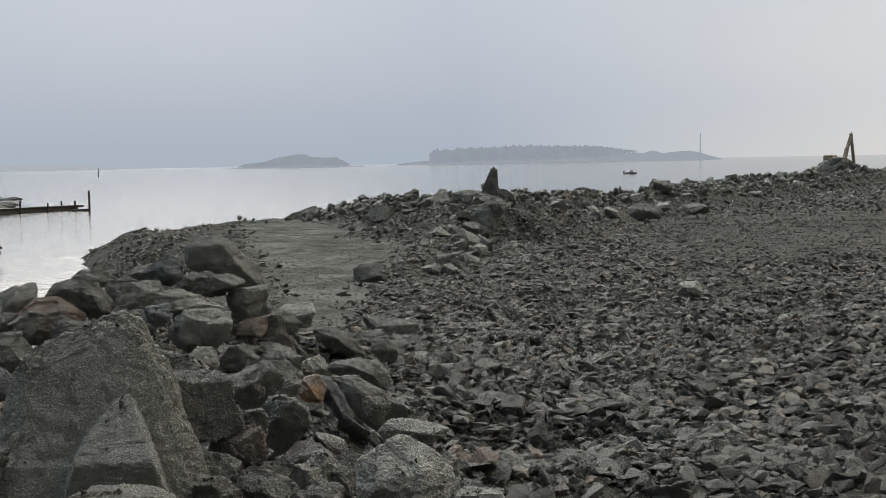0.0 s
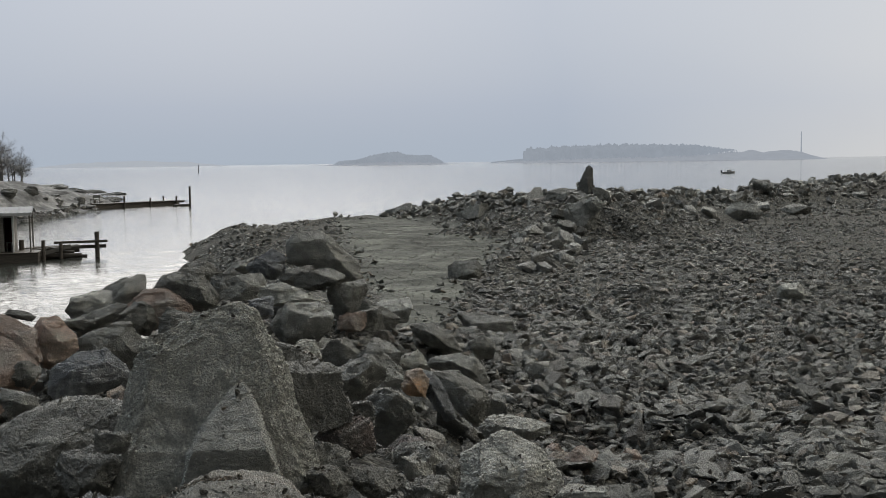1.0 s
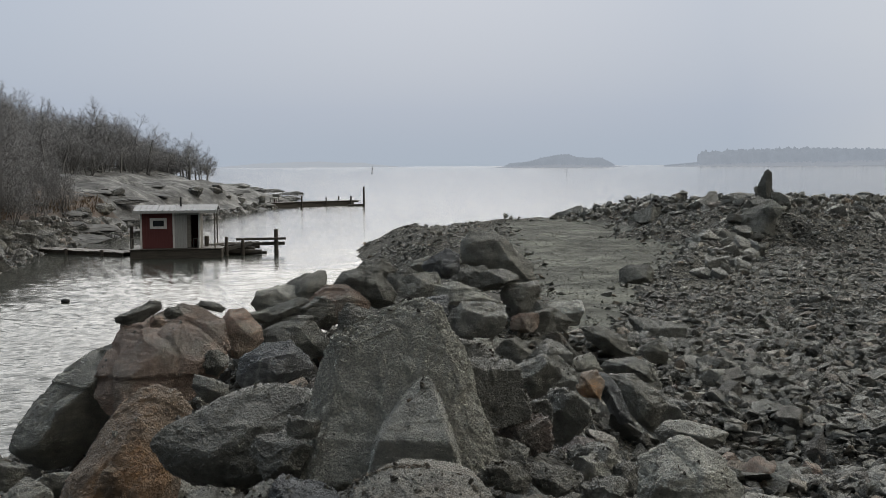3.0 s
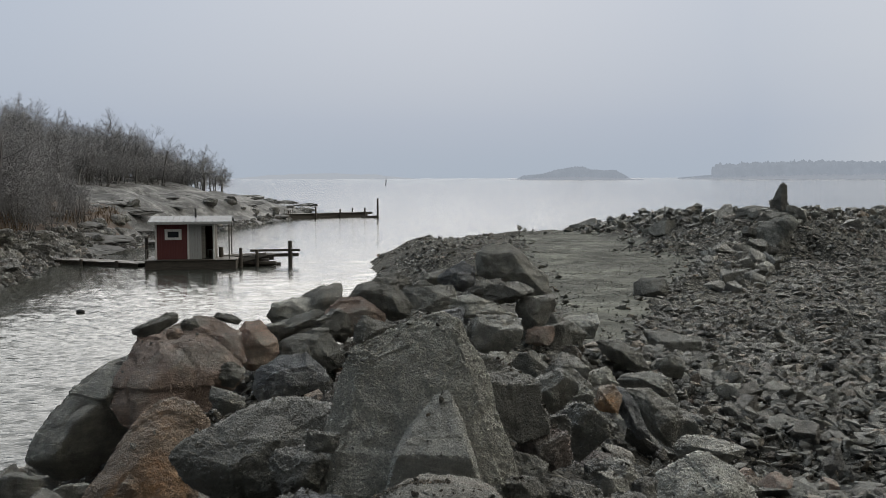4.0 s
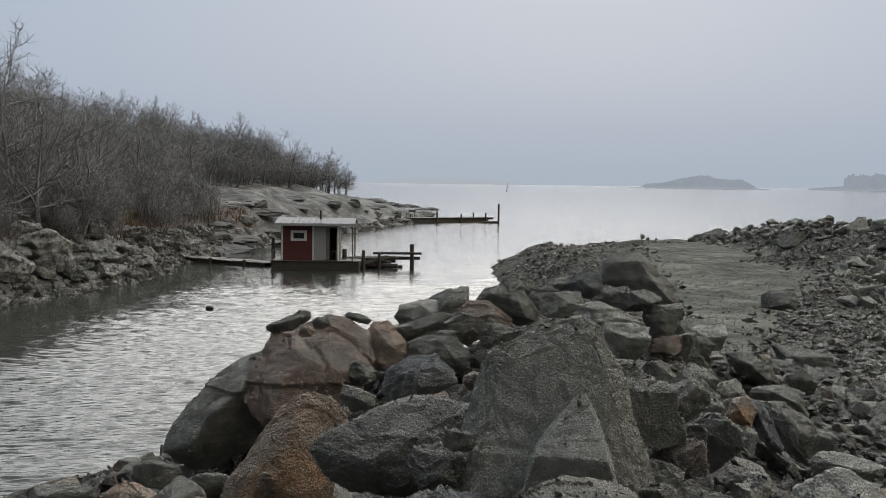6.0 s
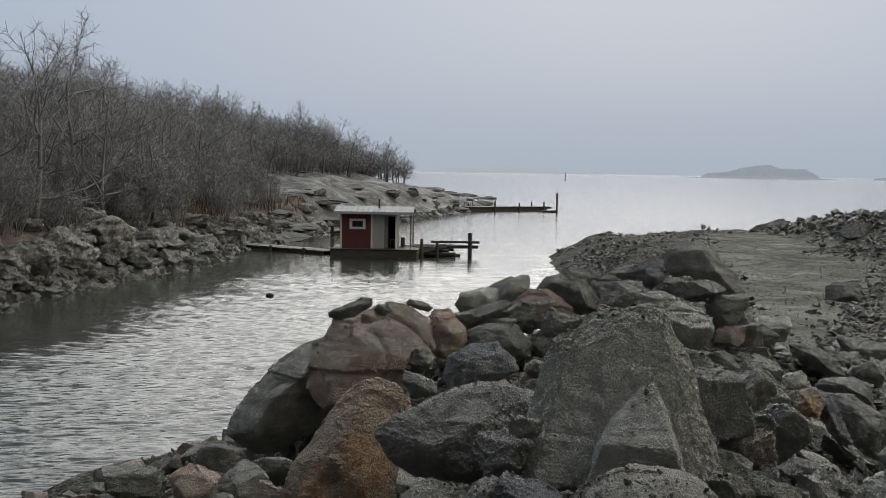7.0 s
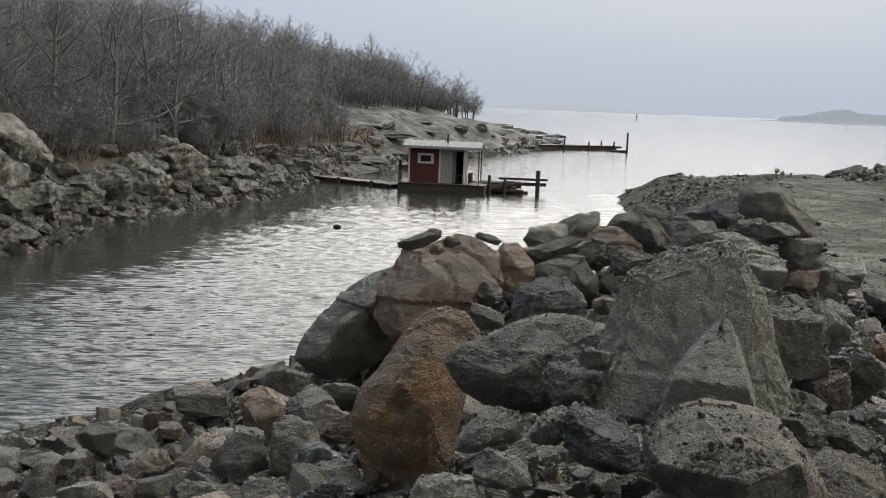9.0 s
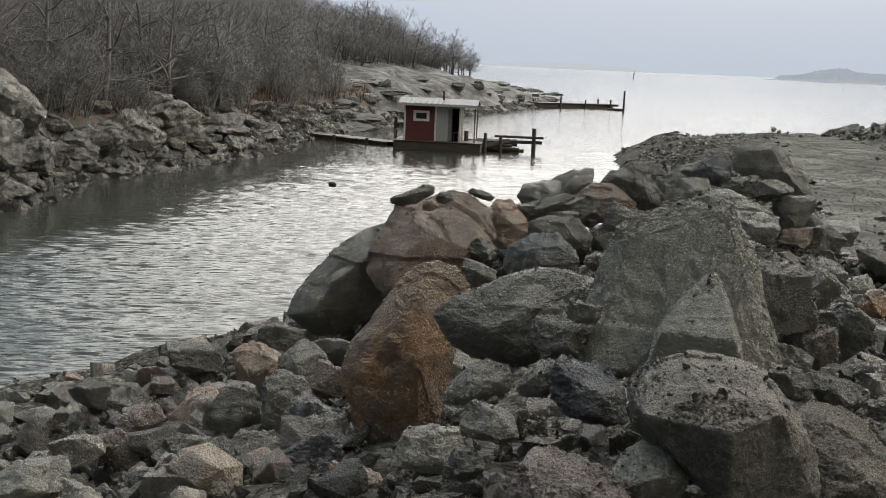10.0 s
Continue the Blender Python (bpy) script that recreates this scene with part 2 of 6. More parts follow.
def bare_rock_material():
    m, n, l, b = material("bare_hill_rock")
    tc = n.new("ShaderNodeTexCoord").outputs["Object"]
    a = noise_node(n, l, tc, 0.45, 6, 0.65, (1, 0.6, 2.4))
    col = ramp_node(n, l, a, ((0.38, (0.04, 0.039, 0.037)), (0.5, (0.092, 0.09, 0.086)), (0.62, (0.19, 0.186, 0.178))))
    seam = n.new("ShaderNodeTexWave")
    seam.inputs["Scale"].default_value, seam.inputs["Distortion"].default_value, seam.inputs["Detail"].default_value = 0.55, 9.0, 4.0
    turn_ = n.new("ShaderNodeMapping")
    turn_.inputs["Rotation"].default_value = (0.5, 0.9, 0.4)
    l.new(tc, turn_.inputs[0])
    l.new(turn_.outputs[0], seam.inputs["Vector"])
    col = mix_node(n, l, 0.4, col, ramp_node(n, l, seam.outputs["Fac"], ((0.02, (0.25, 0.25, 0.24)), (0.22, (1.0, 1.0, 1.0)), (1.0, (1.25, 1.25, 1.22)))), "MULTIPLY")
    f = noise_node(n, l, tc, 6.0, 6, 0.7)
    col = mix_node(n, l, 0.7, col, ramp_node(n, l, f, ((0.3, (0.5, 0.5, 0.48)), (0.7, (1.4, 1.4, 1.4)))), "MULTIPLY")
    l.new(col, b.inputs["Base Color"])
    b.inputs["Roughness"].default_value = 0.9
    bumps(n, l, b, ((seam.outputs["Fac"], 0.6, 0.1), (a, 0.8, 0.35), (f, 0.6, 0.08)))
    return m


HILL_ROCK = bare_rock_material()


def water_material():
    m, n, l, b = material("sea_water")
    tc = n.new("ShaderNodeTexCoord").outputs["Object"]
    b.inputs["Base Color"].default_value = (0.03, 0.032, 0.027, 1)
    b.inputs["IOR"].default_value = 1.34
    shelter = n.new("ShaderNodeAttribute")
    shelter.attribute_name = "exposed"
    gust = range_node(n, l, noise_node(n, l, tc, 1.0, 4, 0.6, (0.012, 0.05, 1)), 0.36, 0.64, 0.72, 1.0)
    glint = range_node(n, l, noise_node(n, l, tc, 1.0, 6, 0.8, (2.0, 0.3, 1)), 0.36, 0.64, 0.0, 1.0)
    both = n.new("ShaderNodeMath")
    both.operation = "MULTIPLY"
    l.new(gust, both.inputs[0])
    l.new(glint, both.inputs[1])
    ruffled = n.new("ShaderNodeMath")
    ruffled.operation = "MULTIPLY"
    l.new(both.outputs[0], ruffled.inputs[0])
    l.new(shelter.outputs["Fac"], ruffled.inputs[1])
    l.new(range_node(n, l, ruffled.outputs[0], 0.0, 0.6, 0.07, 0.2), b.inputs["Roughness"])
    last = None
    for stretch, distance, most in (((0.5, 1.6, 1), WAVES[0], 0.7), ((2.8, 6.0, 1), WAVES[1], 0.9), ((4.5, 11.0, 1), WAVES[2], 0.6)):
        bump = n.new("ShaderNodeBump")
        bump.inputs["Distance"].default_value = distance
        l.new(noise_node(n, l, tc, 1.0, 3, 0.55, stretch), bump.inputs["Height"])
        l.new(range_node(n, l, ruffled.outputs[0], 0.0, 0.6, 0.06, most), bump.inputs["Strength"])
        if last is not None:
            l.new(last, bump.inputs["Normal"])
        last = bump.outputs[0]
    l.new(last, b.inputs["Normal"])
    return m


WATER = water_material()


def plain_material(name, a, b_, scale, rough=0.7, stretch=None, metal=0.0, bump=0.004):
    """Painted, wooden or metal surface with two scales of wear."""
    m, n, l, b = material(name)
    tc = n.new("ShaderNodeTexCoord").outputs["Object"]
    big = noise_node(n, l, tc, scale, 5, 0.6, stretch)
    fine = noise_node(n, l, tc, scale * 9, 4, 0.7, stretch)
    col = ramp_node(n, l, big, ((0.3, a), (0.7, b_)))
    col = mix_node(n, l, 0.5, col, ramp_node(n, l, fine, ((0.3, (0.65, 0.65, 0.65)), (0.7, (1.25, 1.25, 1.25)))), "MULTIPLY")
    l.new(col, b.inputs["Base Color"])
    b.inputs["Roughness"].default_value, b.inputs["Metallic"].default_value = rough, metal
    bumps(n, l, b, ((fine, 0.5, bump),))
    return m


# bark and twigs lightened: haze over the hillside put into their colour
BARK = plain_material("grey_bark", (0.13, 0.126, 0.12), (0.2, 0.194, 0.186), 6, 0.95, (1, 1, 0.25), bump=0.01)
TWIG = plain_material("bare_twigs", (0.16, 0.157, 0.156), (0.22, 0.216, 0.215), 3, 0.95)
REED = plain_material("dead_grass", (0.12, 0.08, 0.05), (0.2, 0.15, 0.1), 4, 0.95)
RED_BOARD = plain_material("falu_red_boards", (0.115, 0.034, 0.033), (0.155, 0.048, 0.045), 3, 0.85, (6, 6, 0.6))
WHITE_TRIM = plain_material("white_trim_paint", (0.62, 0.61, 0.58), (0.78, 0.77, 0.74), 4, 0.6)
GREY_BOARD = plain_material("pale_grey_boards", (0.34, 0.34, 0.33), (0.46, 0.46, 0.45), 3, 0.75, (6, 6, 0.6))
ROOF_SHEET = plain_material("weathered_roof_sheet", (0.115, 0.117, 0.121), (0.165, 0.168, 0.172), 2, 0.6, metal=0.1)
WET_WOOD = plain_material("wet_dark_timber", (0.045, 0.038, 0.03), (0.10, 0.085, 0.068), 3, 0.65, (0.6, 5, 5))
GREY_WOOD = plain_material("grey_weathered_timber", (0.13, 0.12, 0.105), (0.24, 0.225, 0.2), 3, 0.85, (0.6, 5, 5))
# near-black colour for the shade inside the cabin and under its roof
SHADE_DARK = plain_material("dark_interior", (0.02, 0.018, 0.016), (0.04, 0.036, 0.032), 3, 0.9)
YELLOW = plain_material("faded_yellow_paint", (0.2, 0.17, 0.12), (0.32, 0.275, 0.2), 1.5, 0.6)
STEEL = plain_material("dark_steel", (0.05, 0.05, 0.05), (0.10, 0.095, 0.09), 2, 0.6, metal=0.4)
BOAT_WHITE = plain_material("white_gelcoat", (0.6, 0.6, 0.6), (0.75, 0.75, 0.74), 1, 0.35)
RUBBER = plain_material("black_rubber", (0.015, 0.015, 0.015), (0.03, 0.03, 0.03), 3, 0.7)
m_, n_, l_, b_ = material("window_glass")
b_.inputs["Base Color"].default_value, b_.inputs["Roughness"].default_value = (0.02, 0.024, 0.028, 1), 0.05
GLASS = m_


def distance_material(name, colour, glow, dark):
    """Far land seen through kilometres of mist: a backdrop, the haze painted as a glow of its own."""
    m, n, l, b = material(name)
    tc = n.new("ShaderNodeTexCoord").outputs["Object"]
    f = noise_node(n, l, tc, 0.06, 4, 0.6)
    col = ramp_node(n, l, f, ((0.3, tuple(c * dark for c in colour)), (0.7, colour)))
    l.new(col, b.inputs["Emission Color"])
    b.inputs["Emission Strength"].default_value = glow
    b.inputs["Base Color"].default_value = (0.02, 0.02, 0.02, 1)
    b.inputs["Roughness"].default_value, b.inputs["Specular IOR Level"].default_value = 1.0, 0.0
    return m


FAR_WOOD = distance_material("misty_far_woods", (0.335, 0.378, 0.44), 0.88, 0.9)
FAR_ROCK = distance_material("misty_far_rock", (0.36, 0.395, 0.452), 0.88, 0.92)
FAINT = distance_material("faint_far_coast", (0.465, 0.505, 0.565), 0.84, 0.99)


# ---------------------------------------------------------------- mesh helpers
def part(name, bm, mat, parent=None, label="", smooth=False):
    me = bpy.data.meshes.new(name)
    bm.normal_update()
    bm.to_mesh(me)
    bm.free()
    me.materials.append(mat)
    if smooth:
        for p in me.polygons:
            p.use_smooth = True
    ob = new(name, me)
    if parent:
        ob.parent = parent
    if label:
        ob["label"] = label
    return ob


def empty(name, m):
    ob = new(name)
    ob.matrix_world = m
    return ob


def box(bm, x0, y0, z0, x1, y1, z1, bevel=0.0):
    r = bmesh.ops.create_cube(bm, size=1.0, matrix=Matrix.Translation(((x0 + x1) / 2, (y0 + y1) / 2, (z0 + z1) / 2)) @ Matrix.Diagonal((x1 - x0, y1 - y0, z1 - z0, 1)))
    if bevel:
        es = list({e for v in r["verts"] for e in v.link_edges})
        bmesh.ops.bevel(bm, geom=es, offset=bevel, segments=1, affect="EDGES")
    return bm


def box_part(name, mat, parent, x0, y0, z0, x1, y1, z1, bevel=0.01, label=""):
    return part(name, box(bmesh.new(), x0, y0, z0, x1, y1, z1, bevel), mat, parent, label)


def beam(bm, a, b, w, h=None, bevel=0.0):
    """A squared bar from a to b."""
    a, b = Vector(a), Vector(b)
    d = b - a
    q = d.to_track_quat("X", "Z").to_matrix().to_4x4()
    m = Matrix.Translation((a + b) / 2) @ q @ Matrix.Diagonal((d.length, w, h or w, 1))
    r = bmesh.ops.create_cube(bm, size=1.0, matrix=m)
    if bevel:
        es = list({e for v in r["verts"] for e in v.link_edges})
        bmesh.ops.bevel(bm, geom=es, offset=bevel, segments=1, affect="EDGES")
    return bm


def pole(bm, a, b, r0, r1, sides=10):
    a, b = Vector(a), Vector(b)
    d = b - a
    m = Matrix.Translation((a + b) / 2) @ d.to_track_quat("Z", "Y").to_matrix().to_4x4()
    bmesh.ops.create_cone(bm, cap_ends=True, segments=sides, radius1=r0, radius2=r1, depth=d.length, matrix=m)
    return bm


def fast_mesh(name, verts, tris, mat, smooth=False):
    """A mesh from arrays of vertices and triangles."""
    me = bpy.data.meshes.new(name)
    verts, tris = np.asarray(verts, np.float32), np.asarray(tris, np.int32)
    me.vertices.add(len(verts))
    me.vertices.foreach_set("co", verts.ravel())
    me.loops.add(tris.size)
    me.loops.foreach_set("vertex_index", tris.ravel())
    me.polygons.add(len(tris))
    me.polygons.foreach_set("loop_start", np.arange(0, tris.size, 3, dtype=np.int32))
    me.polygons.foreach_set("use_smooth", np.full(len(tris), smooth))
    me.update(calc_edges=True)
    me.validate()
    me.materials.append(mat)
    return me


def lattice(ix, iy, seed):
    h = (ix * 374761393 + iy * 668265263 + seed * 69069) & 0x7FFFFFFF
    h = ((h ^ (h >> 13)) * 1274126177) & 0x7FFFFFFF
    return ((h ^ (h >> 16)) & 0xFFFF) / 65535.0


def vnoise(x, y, seed=0):
    """Smooth value noise, 0 to 1, on arrays."""
    x, y = np.asarray(x, float), np.asarray(y, float)
    ix, iy = np.floor(x).astype(np.int64), np.floor(y).astype(np.int64)
    fx, fy = x - ix, y - iy
    fx, fy = fx * fx * (3 - 2 * fx), fy * fy * (3 - 2 * fy)
    a, b = lattice(ix, iy, seed), lattice(ix + 1, iy, seed)
    c, d = lattice(ix, iy + 1, seed), lattice(ix + 1, iy + 1, seed)
    return (a * (1 - fx) + b * fx) * (1 - fy) + (c * (1 - fx) + d * fx) * fy


def fbm(x, y, seed=0, octaves=4):
    s, a = 0.0, 0.5
    for o in range(octaves):
        s = s + a * (vnoise(x * 2 ** o, y * 2 ** o, seed + o) - 0.5)
        a *= 0.5
    return s


# ---------------------------------------------------------------- the lie of the land (sea level is 0)
QUARRY = [(-11.6, -60), (-11.2, 8), (-10.4, 11), (-8.8, 14), (-9.6, 25), (-11.9, 38), (-15.8, 50), (-20.6, 60.5), (-17.5, 62.5), (-13.5, 64), (-11.5, 69), (-8.5, 76), (-4, 82),
          (8, 82), (20, 92), (34, 112), (70, 150), (220, 260), (600, 200), (600, -60)]
HILL = [(-21, -60), (-24, 10), (-25.6, 22), (-27, 25.4), (-29, 29), (-30, 34), (-31, 39), (-32.2, 45), (-36, 52), (-38, 60), (-41, 75), (-44.5, 90),
        (-47.5, 107), (-50, 120), (-54, 135), (-64, 158), (-90, 185), (-170, 215), (-700, 240), (-700, -60)]
# heights of the heap of blasted rock: its crest, then its flanks
CREST = [(-1.2, 3.9, 3.5), (-1.3, 2.8, 3.45), (-0.7, 3.0, 3.4), (-0.3, 5.1, 3.1), (-0.6, 6.7, 2.9), (-1.2, 6.6, 3.2), (-1.8, 8.1, 3.15), (-2.1, 9.5, 3.1),
         (-2.9, 10.3, 3.4), (-2.4, 11.3, 3.35), (-2.4, 12.4, 3.2), (-3.3, 9.6, 3.2), (-4.1, 9.6, 3.1), (-3.6, 8.6, 2.95), (-3.0, 7.1, 3.05), (-4.4, 8.2, 2.55),
         (-1.4, 9.8, 2.75), (-1.3, 11.9, 2.35), (-1.9, 14.0, 2.45), (-0.4, 10.3, 2.0), (-0.8, 12.4, 1.95), (0.4, 10.5, 1.7), (0.2, 8.0, 2.1)]
FLANK = [(-2.12, 3.72, 3.34), (-2.3, 3.72, 3.17), (-1.95, 3.7, 3.3), (-1.78, 3.6, 3.17), (-2.5, 4.0, 2.95), (-3.2, 4.0, 2.62), (-4.2, 3.7, 2.45), (-3.7, 5.2, 2.45), (-4.5, 5.6, 2.2), (-5.2, 6.2, 1.9), (-6.3, 7.0, 1.75), (-5.3, 7.6, 2.15),
         (-9.6, 8.6, 0.55), (-8.6, 7.5, 0.9), (-7.6, 10.8, 0.8), (-6.0, 11.0, 1.6), (-4.6, 13.0, 2.2), (1.4, 8, 1.75), (2.2, 5, 2.1), (1.3, 2.6, 2.85), (0.5, 3.6, 3.0),
         (0, 0, 3.15), (-1, 0, 3.2), (-3, 0.6, 2.8), (-6, 1, 1.55), (-6.2, 5.1, 1.7), (-7.6, 6.5, 1.05), (-6.5, 3.4, 1.5), (-5.0, 2.4, 2.05), (1.6, 0, 2.95), (4, 1, 2.0), (1.5, -4, 2.4), (-1, -5, 2.6), (-5, -5, 1.6), (-2.5, 16.5, 1.7)]
HEAP = np.array(CREST + FLANK)
# the far dyke of dumped stone: a line of crest points
DYKE_END = [(-8.0, 68.5, 1.7), (-4.3, 61, 2.9), (-1.0, 54, 3.05), (1.8, 48, 3.3)]
DYKE = [(1.8, 48, 3.3), (4.4, 52.5, 3.2), (8, 60, 2.9), (13.4, 68.5, 2.85), (24, 83, 3.1), (37, 98, 3.35), (60, 122, 3.4), (120, 150, 3.4)]
KERB = [(-1.2, 31, 1.9), (-0.5, 36, 2.1), (0.1, 43, 2.35), (1.8, 48, 3.3)]


def signed_distance(x, y, poly):
    """Distance to the outline, positive inside."""
    d = np.full(np.shape(x), 1e9)
    inside = np.zeros(np.shape(x), bool)
    for (ax, ay), (bx, by) in zip(poly, poly[1:] + poly[:1]):
        ex, ey = bx - ax, by - ay
        t = np.clip(((x - ax) * ex + (y - ay) * ey) / (ex * ex + ey * ey), 0, 1)
        d = np.minimum(d, np.hypot(x - ax - t * ex, y - ay - t * ey))
        cross = (ay > y) != (by > y)
        inside ^= cross & (x < (bx - ax) * (y - ay) / (by - ay if by != ay else 1e-9) + ax)
    return np.where(inside, d, -d)


def ridge(x, y, line, near, far):
    """Height of a banked ridge over its line: slope towards the near side, slope behind."""
    best = np.full(np.shape(x), -9.0)
    for (ax, ay, az), (bx, by, bz) in zip(line, line[1:]):
        ex, ey = bx - ax, by - ay
        n = math.hypot(ex, ey)
        t = np.clip(((x - ax) * ex + (y - ay) * ey) / (n * n), 0, 1)
        dx, dy = x - ax - t * ex, y - ay - t * ey
        side = (ex * dy - ey * dx) / n
        d = np.hypot(dx, dy)
        best = np.maximum(best, az + t * (bz - az) - np.where(side < 0, near, far) * d)
    return best


def smooth_step(a, b, v):
    t = np.clip((v - a) / (b - a), 0, 1)
    return t * t * (3 - 2 * t)


def land(x, y):
    """Ground height, and which ground it is: 0 seabed, 1 stony soil, 2 roadway, 3 leaf litter, 4 bare rock."""
    x, y = np.asarray(x, float), np.asarray(y, float)
    wob = 1.4 * fbm(x * 0.35, y * 0.35, 3)
    q = signed_distance(x, y, QUARRY) + wob
    h = signed_distance(x, y, HILL) + wob * 1.5
    z = np.full(x.shape, -1.6) + 0.4 * fbm(x * 0.2, y * 0.2, 9)
    # quarry floor
    floor = np.minimum(1.55 - 0.22 * (1 - smooth_step(-14, -9, x)), 0.45 * q) + 0.012 * np.clip(x - 6, 0, 60) * smooth_step(20, 60, y)
    z = np.maximum(z, np.maximum(-1.6, floor))
    rough = fbm(x * 0.9, y * 0.9, 21) * (0.26 + 0.3 * (1 - smooth_step(-6, -3, x)) * smooth_step(15, 20, y))
    road = smooth_step(1.0, 3.5, q) * (1 - smooth_step(-1.6, 0.6, x + 1.5 - 0.06 * np.clip(y - 28, 0, 40) + 0.6 * fbm(x * 0.3, y * 0.3, 4)
                                                       + 0.25 * np.clip(y - 47, 0, 30))) * smooth_step(18.5, 23, y + 0.6 * (x + 2))
    road = road * smooth_step(-0.7, 0.7, x + 4.2 + 0.225 * np.clip(y - 27, -4, 60) + 1.2 * fbm(x * 0.5, y * 0.5, 37))
    ruts = 0.3 * fbm(x * 0.35 + 0.1 * y, y * 1.1, 23, 3) + 0.2 * fbm(x * 1.3, y * 1.9, 24, 3)
    rough = rough + 0.22 * fbm(x * 2.6, y * 2.6, 25, 2) * (x < -3)
    z = z + np.where(q > 0, rough * (1 - 0.8 * road) + road * ruts, 0)
    dyke = np.maximum(ridge(x, y, DYKE, 0.38, 0.3), ridge(x, y, DYKE_END, 0.5, 0.3)) + 0.9 * fbm(x * 0.4, y * 0.4, 31)
    kerb = ridge(x, y, KERB, 0.42, 0.6) + 0.5 * fbm(x * 0.6, y * 0.6, 33)
    back = np.where(q > -4, np.maximum(dyke, kerb), -9)
    z = np.where(q > 0, np.maximum(z, np.minimum(back, 0.6 * q)), z)
    road = np.where(back > 1.62, 0, road)
    edge = np.exp(-((q - 2.2) / 1.3) ** 2) * smooth_step(38, 48, y) * smooth_step(-19, -12.5, x) * (x < 4)
    z = z + np.where(q > 0, edge * (0.2 + 1.2 * np.abs(fbm(x * 0.7, y * 0.7, 35))), 0)
    road = road * (1 - np.clip(edge * 2, 0, 1))
    # heap in front
    near = (x > -14) & (x < 8) & (y > -12) & (y < 22)
    zz = z.copy()
    if near.any():
        X, Y = x[near], y[near]
        w = 1.0 / (((X[:, None] - HEAP[:, 0]) ** 2 + (Y[:, None] - HEAP[:, 1]) ** 2) ** 1.4 + 0.2)
        base = 1.0 / (3.2 ** 2) ** 1.6
        hz = ((w * HEAP[:, 2]).sum(1) + base * 1.2) / (w.sum(1) + base)
        close = np.sqrt(((X[:, None] - HEAP[:, 0]) ** 2 + (Y[:, None] - HEAP[:, 1]) ** 2).min(1))
        k = 1 - smooth_step(1.2, 4.2, close)
        hz = hz + 0.2 * fbm(X * 2.2, Y * 2.2, 41)
        zz[near] = z[near] * (1 - k) + np.maximum(hz, z[near]) * k
    zz = np.where(h < -3, np.minimum(zz, np.where(q > 0, 0.75, 0.5) * q + 0.05), zz)
    # wooded hill across the inlet
    rise = np.interp(y, [0, 60, 85, 110, 125, 140, 160, 200], [6.4, 6.3, 6.2, 5.4, 3.2, 1.8, 1.2, 0.6])
    steep = np.interp(y, [0, 60, 80, 115, 140], [1.5, 1.4, 1.9, 1.6, 0.8])
    hh = np.minimum(0.55 * h, steep) * 1.0 + np.clip(rise - steep, 0, 9) * (1 - np.exp(-np.clip(h - 2.0, 0, 200) / np.interp(y, [60, 85], [11, 8])))
    hh = hh + np.clip(h, 0, 1) * (0.9 * fbm(x * 0.16, y * 0.16, 51) + 0.5 * fbm(x * 0.55, y * 0.55, 53)) + 0.11 * np.clip(h - 13, 0, 26) * smooth_step(50, 75, y) + 0.035 * np.clip(h - 25, 0, 200)
    ledges = np.abs(fbm(x * 0.28 + 7, y * 0.16, 57, 3)) * 1.5 + 0.35 * np.abs(fbm(x * 1.1, y * 0.7, 58, 2))
    hh = hh + smooth_step(0.3, 2.5, h) * smooth_step(55, 68, y) * (ledges - 0.35)
    zz = np.where(h > -3, np.maximum(zz, np.where(h > 0, hh, 0.5 * h)), zz)
    bare = (h > 0) & ((h < 2.6 + 2.2 * fbm(x * 0.3, y * 0.3, 61)) | ((y > 73) & (h < 17 + 8 * fbm(x * 0.12, y * 0.12, 63))))
    kind = np.where(zz < -0.25, 0, np.where(h > 0, np.where(bare, 4, 3), np.where(road > 0.5, 2, 1)))
    return zz, kind


def ground_at(x, y):
    return float(land(np.array([x]), np.array([y]))[0][0])


